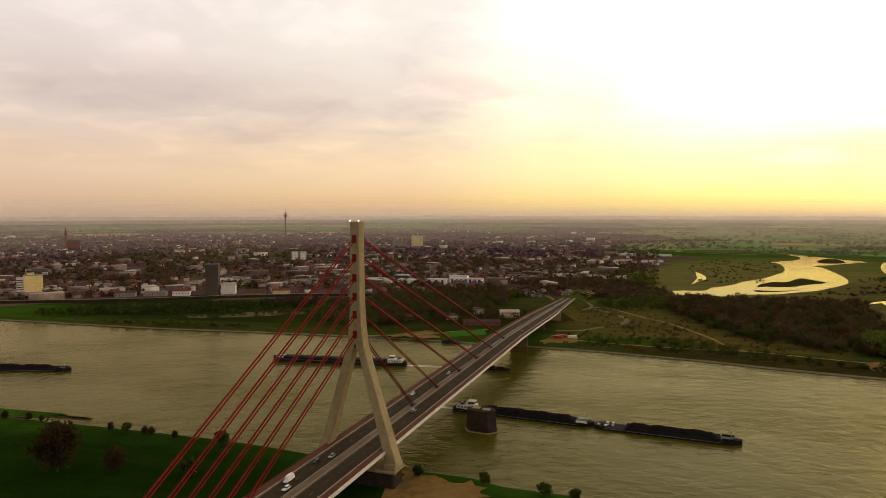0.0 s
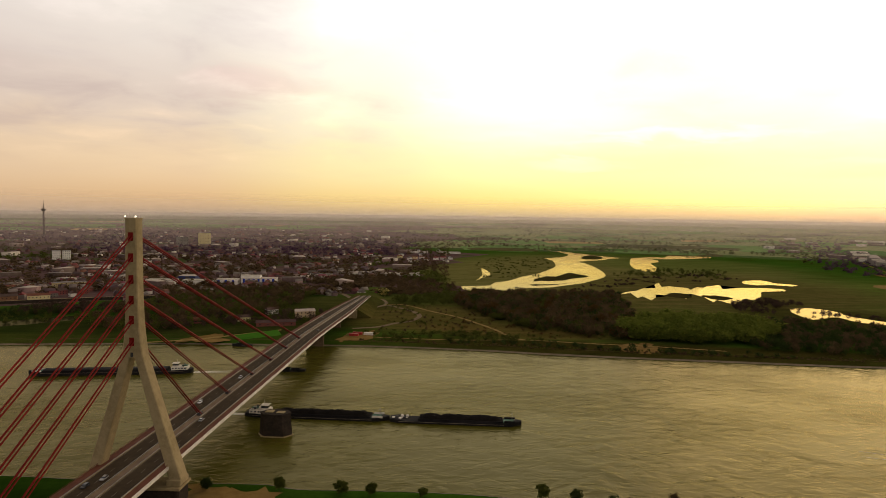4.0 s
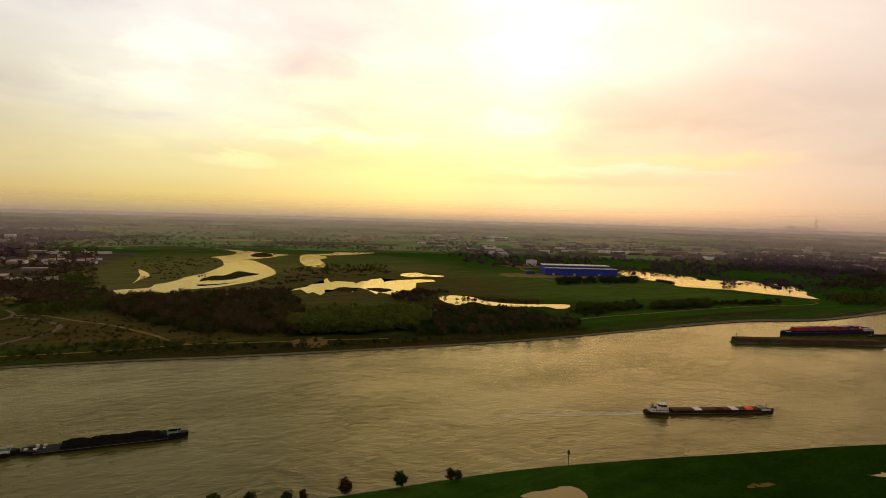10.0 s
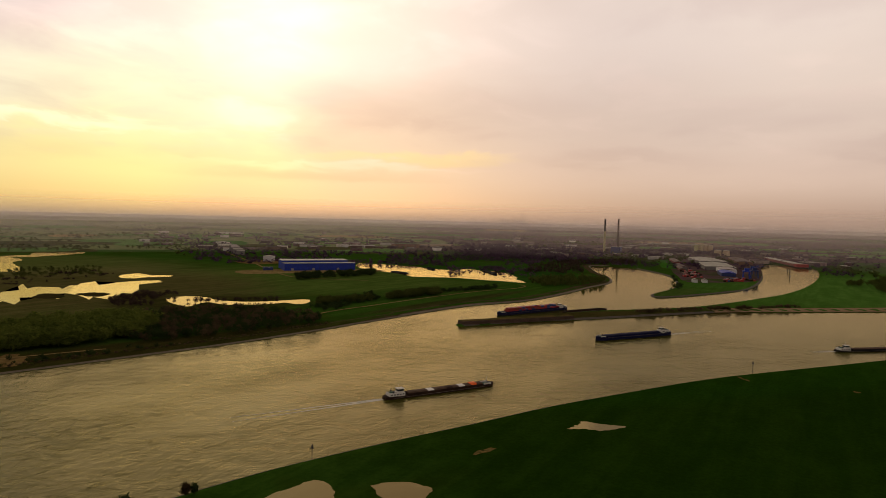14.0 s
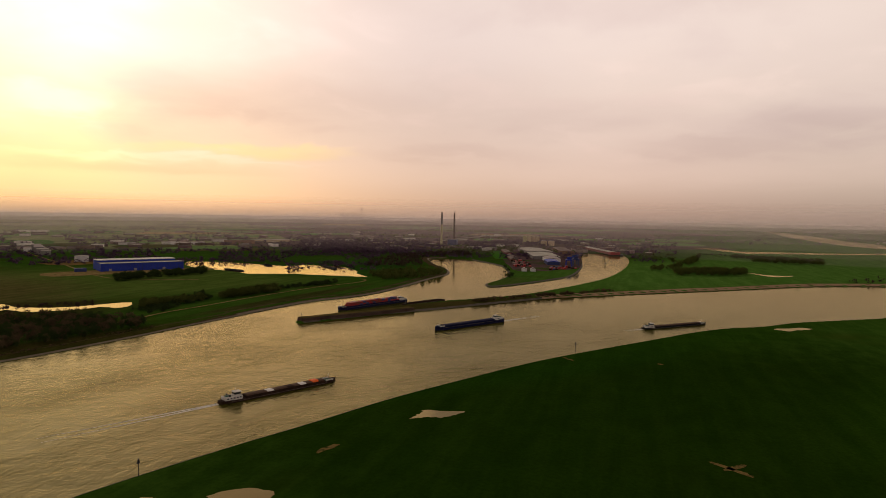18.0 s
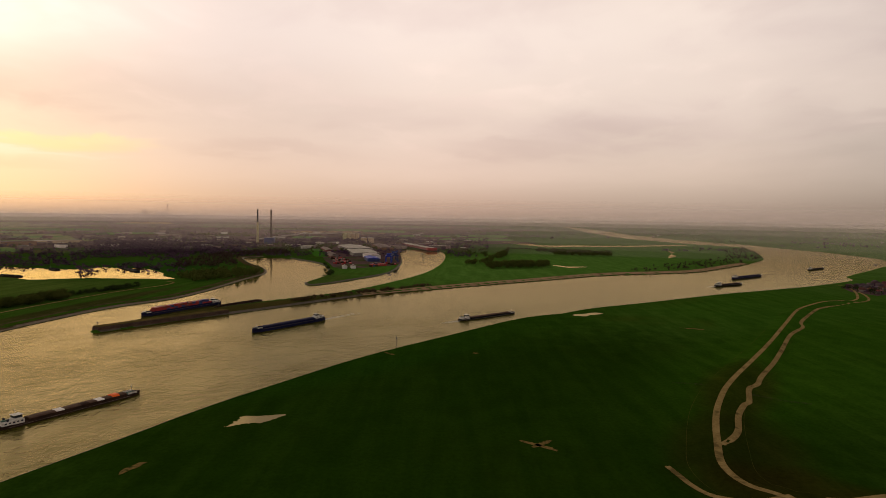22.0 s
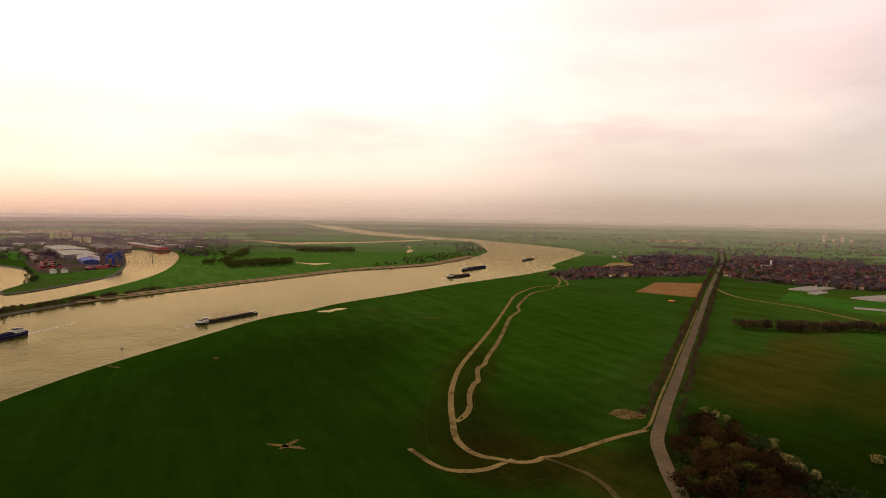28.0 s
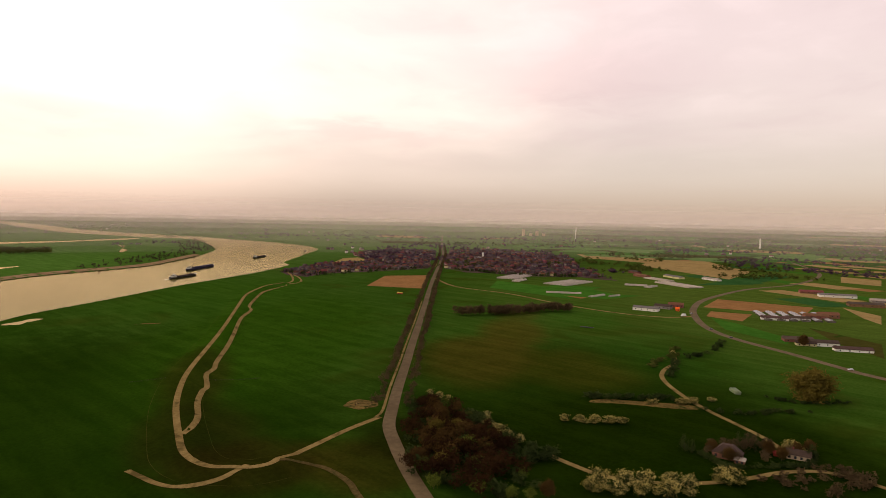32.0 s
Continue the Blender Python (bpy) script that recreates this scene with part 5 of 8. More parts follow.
for i in range(300):
    b = radians(rng.uniform(-48, 172))
    d = EYE / math.tan(radians(rng.uniform(1.0, 3.4)))
    if -0.8 < b < 0.15 and d < 4200 or 1.0 < b < 1.6 and d < 3300 or 1.6 < b < 2.3 and d < 3200 or 1.72 < b < 2.2 and d < 9000:
        continue
    w_, h_ = rng.uniform(0.02, 0.07), rng.uniform(0.05, 0.11)
    ring_ = [(math.sin(a) * r, math.cos(a) * r) for a, r in ((b - w_, d), (b + w_, d * (1 + rng.uniform(-0.03, 0.03))), (b + w_ * rng.uniform(0.6, 1), d * (1 + h_)), (b - w_ * rng.uniform(0.6, 1), d * (1 + h_ * 0.9)))]
    sheet("far_field", ring_, 0.06 + 0.002 * i, rng.choice((M_PALE, M_PALE, M_PALE, M_CROP, M_OLIVE, M_PALE, M_STRAW if d > 2600 else M_PALE)), "distant field between belts of trees", "field", 2)

SLIP = [(-190, 1300), (-124, 1203), (-92, 1142), (-55, 1089), (-27, 1033), (-11, 975)]
ribbon("slip_road", SLIP, 8, 0.3, M_ROAD, "slip road joining the bridge", "road")
ribbon("approach_road", [(7, 968), (16, 1030), (18, 1100), (5, 1200)], 17, 0.34, M_ROAD, "main road running on behind the bridge", "road")
ribbon("ramp_loop", [(-9, 840), (9, 868), (37, 904), (58, 877), (73, 841), (76, 807), (61, 772), (41, 757), (21, 735), (-8, 727)], 6.5, 0.2, M_ROAD, "worn loop of a ramp road", "path")
ribbon("ramp_road", [(-14, 826), (9, 868), (37, 915), (36, 960), (22, 985)], 5, 0.21, M_ROAD, "narrow ramp beside the bridge's end", "road")
ribbon("embankment_path", [(37, 915), (64, 909), (95, 850), (123, 803), (140, 757), (154, 710), (161, 668), (172, 651)], 4.2, 0.22, M_PATH, "pale path across the scrub", "path")
ribbon("towpath", [(8, 677), (58, 663), (111, 653), (172, 650), (208, 638), (250, 623), (287, 613), (360, 583)], 3.4, 0.24, M_PATH, "narrow pale towpath", "path")
ribbon("park_path", [(-230, 655), (-181, 668), (-159, 676), (-121, 700), (-86, 722)], 5, 0.24, M_PATH, "sandy path in the riverside park", "path")
ribbon("meadow_road", [(1060, 800), (1010, 920), (1040, 1030), (1250, 1350), (1440, 1650), (1520, 1760)], 5, 0.3, M_PATH, "pale lane across the meadow", "road")
ribbon("harbour_path", [(615, 571), (688, 578), (772, 569), (892, 558), (1040, 535), (1135, 503), (1187, 503), (1206, 524)], 4, 0.3, M_PATH, "pale path on the harbour's dyke", "path")
ribbon("avenue_village", [(1180, -1205), (1500, -1550)], 9, 0.3, M_PATH, "village street", "road", 0)


def bank_strip(name, line, near, reach, lift, material, label):
    """Stone facing along a bank: a strip that climbs from the water's edge."""
    pts = smooth_line(line, 4)
    verts, faces = [], []
    for i, (x, y) in enumerate(pts):
        (ax, ay), (bx, by) = pts[max(i - 1, 0)], pts[min(i + 1, len(pts) - 1)]
        d = math.hypot(bx - ax, by - ay) or 1.0
        nx, ny = -(by - ay) / d, (bx - ax) / d
        wob = 1 + 0.25 * noise.noise((x * 0.03, y * 0.03, 0))
        for r in (near, reach * wob):
            verts.append((x + nx * r, y + ny * r, min(r * 0.36, LAND) + lift + max(math.hypot(x, y) - 600, 0) * 0.0006))
        if i:
            faces.append((2 * i - 2, 2 * i - 1, 2 * i + 1, 2 * i))
    me = mesh_from(name, far_array(np.array(verts)), faces, material)
    if me.polygons[len(me.polygons) // 2].normal.z < 0:
        me.flip_normals()
    tagged(new(name, me), label, "river bank", kind="structure")


M_EDGE = surface("pale_bank_stones", (0.11, 0.085, 0.055), (0.19, 0.15, 0.10), 1.2, 0.95, 0.2)
M_EARTH = surface("bare_bank_earth", (0.055, 0.040, 0.020), (0.085, 0.062, 0.032), 4.0, 0.95, spec=0.0, c=(0.03, 0.04, 0.012), patch=25.0)
M_BEACH = surface("pale_river_beach", (0.26, 0.165, 0.095), (0.36, 0.24, 0.145), 4.0, 0.95, spec=0.0, c=(0.17, 0.115, 0.06), patch=30.0)
bank_strip("stone_edge", FAR_BANK[1:17], 0.5, 3.2, 0.12, M_EDGE, "pale stone edging at the waterline")
bank_strip("stone_bank", FAR_BANK[1:17], 3.2, 18.0, 0.10, M_EARTH, "brown embankment of earth and stones")
bank_strip("mole_stones", MOLE_SIDE[:5], 0.3, 6.0, 0.12, M_RIPRAP, "dark stone facing of the mole")
bank_strip("beach", MOLE_SIDE[4:12], 0.2, 22.0, 0.6, M_BEACH, "sandy beach of the river island")
bank_strip("near_edge", NEAR_BANK, 0.3, 3.4, 0.1, M_RIPRAP, "dark stone edge of the near bank")
bank_strip("harbour_edge", HARBOUR[1:12], 0.4, 5.0, 0.12, M_EDGE, "stone edging of the harbour")
bank_strip("harbour_slope", HARBOUR[1:12], 5.0, 24.0, 0.14, M_EARTH, "brown earthen slope above the harbour")
bank_strip("port_edge", HARBOUR[12:22], 0.4, 5.0, 0.12, M_RIPRAP, "dark stone quay edge")


M_MOLE = surface("brown_mole_masonry", (0.060, 0.038, 0.028), (0.105, 0.068, 0.050), 2.0, 0.95, 0.1, spec=0.05)


def build_mole_head():
    root = thing("mole_head", pose(716, 387, 0, 0, 0, -35), "dark stone head of the harbour mole with a small beacon", "mole")
    part("wall", box(bmesh.new(), -6, 168, -7, 7, -2, 5.4, taper=0.985), M_MOLE, root)
    part("crown", boxes((-5.5, 166, -5.5, 5.5, 5.4, 5.8), bevel=0.1), M_SCRUB, root, "grassy top of the mole")
    part("beacon", rods(((-3, 0, 4.6), (-3, 0, 9.5), 0.25), ((-3, 0, 9.5), (-3, 0, 10.6), 0.7)), M_DARK, root, "small dark beacon")


build_mole_head()


def build_river_beacon(x, y):
    root = thing("river_beacon", pose(x, y, 1.0), "slim dark navigation beacon at the water's edge", "beacon")
    part("pole", rods(((0, 0, -1), (0, 0, 9), 0.18)), M_DARK, root)
    part("topmark", rods(((0, 0, 7.2), (0, 0, 9.6), 0.95, 0.2)), M_DARK, root)


for ax, ay, bx, by in ((2038, -1382, 1960, -1330), (1964, -1398, 1890, -1330), (1830, -1290, 1770, -1215), (1700, -1168, 1655, -1110)):
    g = thing("groyne", pose(ax, ay, 0, 0, 0, math.degrees(math.atan2(by - ay, bx - ax))), "low stone groyne reaching into the river", "groyne", "groynes")
    part("stones", box(bmesh.new(), 0, math.hypot(bx - ax, by - ay), -5, 5, -1, 1.6, taper=0.6), M_RIPRAP, g)
build_river_beacon(652, 47)
build_river_beacon(262, 234)


# ---- trees and woods ----
def crown_arrays(seed, clumps, leaves, leaf, squash=0.8, bare=0.0):
    """Leaf triangles in ragged clumps about a crown of unit size (base at 0, top near 1)."""
    r = np.random.RandomState(seed)
    d = r.normal(size=(clumps, 3))
    d /= np.linalg.norm(d, axis=1)[:, None]
    rad = r.uniform(0.35, 1.0, clumps) ** 0.6
    c = d * rad[:, None] * [0.36, 0.36, 0.36 * squash / 0.8]
    c[:, 2] += 0.56
    c[:, :2] *= r.uniform(0.75, 1.2, (clumps, 1))
    p = np.repeat(c, leaves, 0) + r.normal(size=(clumps * leaves, 3)) * 0.075
    a, b = r.normal(size=p.shape), r.normal(size=p.shape)
    s = leaf * r.uniform(0.5, 1.3, (len(p), 1))
    v = np.stack([p + a * s * 0.5, p + b * s * 0.5, p - (a + b) * s * 0.4], 1).reshape(-1, 3)
    v[:, 2] = np.maximum(v[:, 2], 0.03)
    return v, np.arange(len(v)).reshape(-1, 3)


def trunk_arrays(seed, limbs=5, top=0.6, thick=0.018):
    r = np.random.RandomState(seed)
    verts, tris = [], []

    def bar(a, b, r0, r1):
        k = len(verts)
        for c, q in ((a, r0), (b, r1)):
            for i in range(5):
                verts.append((c[0] + q * math.cos(1.2566 * i), c[1] + q * math.sin(1.2566 * i), c[2]))
        for i in range(5):
            j = (i + 1) % 5
            tris.append((k + i, k + j, k + 5 + j)), tris.append((k + i, k + 5 + j, k + 5 + i))

    bar((0, 0, -0.02), (0.01, 0, top), thick, thick * 0.5)
    for i in range(limbs):
        z = r.uniform(0.18, top)
        t = r.uniform(0, 6.28)
        l = r.uniform(0.2, 0.36)
        bar((0, 0, z), (l * math.cos(t), l * math.sin(t), z + r.uniform(0.12, 0.3)), thick * 0.5, thick * 0.12)
    return np.array(verts), np.array(tris)


SMALL = [crown_arrays(s, 7, 4, 0.22) for s in range(6)]
MIDDLE = [crown_arrays(20 + s, 22, 15, 0.072) for s in range(6)]
WIDE = [(v * [1.55, 1.55, 1.0], t) for v, t in (crown_arrays(70 + s, 34, 22, 0.062) for s in range(5))]
BUSHES = [(v * [1.5, 1.5, 1.0] - [0, 0, 0.12], t) for v, t in (crown_arrays(50 + s, 14, 10, 0.12, 0.7) for s in range(5))]

L_BROWN = leaf_material("bare_brown_twigs", (0.056, 0.039, 0.021), (0.125, 0.084, 0.044))
L_THICKET = leaf_material("dark_reddish_twigs", (0.022, 0.011, 0.006), (0.056, 0.027, 0.011))
L_PURPLE = leaf_material("bare_purple_brown_twigs", (0.040, 0.026, 0.020), (0.080, 0.052, 0.038))
L_OLIVE = leaf_material("dull_olive_leaves", (0.044, 0.056, 0.012), (0.095, 0.108, 0.026))
L_WILLOW = leaf_material("fresh_willow_leaves", (0.066, 0.092, 0.016), (0.145, 0.170, 0.034))
L_DARK = leaf_material("dark_green_leaves", (0.022, 0.036, 0.012), (0.048, 0.070, 0.020))
L_BLOSSOM = leaf_material("white_blossom", (0.34, 0.27, 0.07), (0.76, 0.62, 0.24))
# far trees: the violet of haze is put into the twig colour
L_VIOLET = leaf_material("hazy_violet_twigs", (0.058, 0.032, 0.052), (0.118, 0.066, 0.102))
L_SPRING = leaf_material("pale_spring_leaves", (0.075, 0.110, 0.016), (0.130, 0.160, 0.030))
L_RUST = leaf_material("rusty_budding_twigs", (0.056, 0.032, 0.011), (0.100, 0.058, 0.019))
M_BARK = surface("bark", (0.035, 0.026, 0.018), (0.06, 0.045, 0.03), 0.6, 0.95)


def inside(poly, x, y):
    hit, n = False, len(poly)
    for i in range(n):
        (ax, ay), (bx, by) = poly[i], poly[i - 1]
        if (ay > y) != (by > y) and x < ax + (y - ay) * (bx - ax) / (by - ay):
            hit = not hit
    return hit


def fill(poly, count, seed, gap=0.0):
    """Random places in an outline."""
    r = random.Random(seed)
    xs, ys = [p[0] for p in poly], [p[1] for p in poly]
    out = []
    for _ in range(count * 12):
        x, y = r.uniform(min(xs), max(xs)), r.uniform(min(ys), max(ys))
        if inside(poly, x, y) and (not gap or noise.noise((x / 40, y / 40, seed)) > gap):
            out.append((x, y))
            if len(out) == count:
                break
    return out


def wood(name, places, height, templates, material, label, seed=1, spread=0.3, category="trees", base=LAND, wide=1.0):
    """Many trees or bushes joined into one stretch of growth."""
    if not places:
        return
    r = np.random.RandomState(seed)
    vs, ts, off = [], [], 0
    for x, y in places:
        v, t = templates[r.randint(len(templates))]
        h = height * r.uniform(1 - spread, 1 + spread)
        a = r.uniform(0, 6.28)
        ca, sa = math.cos(a), math.sin(a)
        w_ = wide * h * r.uniform(0.85, 1.25)
        q = np.stack([(v[:, 0] * ca - v[:, 1] * sa) * w_ + x, (v[:, 0] * sa + v[:, 1] * ca) * w_ + y, v[:, 2] * h + base - 0.2], 1)
        vs.append(q), ts.append(t + off)
        off += len(v)
    ob = new(name, mesh_big(name, far_array(np.concatenate(vs)), np.concatenate(ts), material))
    return tagged(ob, label, category, kind="stuff")


P_BROWN = [(176, 1026), (285, 1007), (422, 999), (374, 842), (290, 640), (218, 668), (190, 718), (154, 809), (126, 918)]
P_WILLOW = [(295, 700), (380, 735), (460, 715), (453, 640), (403, 605), (338, 618), (290, 640)]
P_RIGHT = [(440, 720), (520, 740), (600, 690), (640, 600), (625, 535), (589, 527), (503, 540), (400, 575), (400, 640)]
P_TOWN = [(-314, 775), (-321, 878), (-274, 1019), (-131, 1083), (-60, 1025), (-90, 894), (-108, 830), (-166, 790), (-199, 730), (-257, 710)]

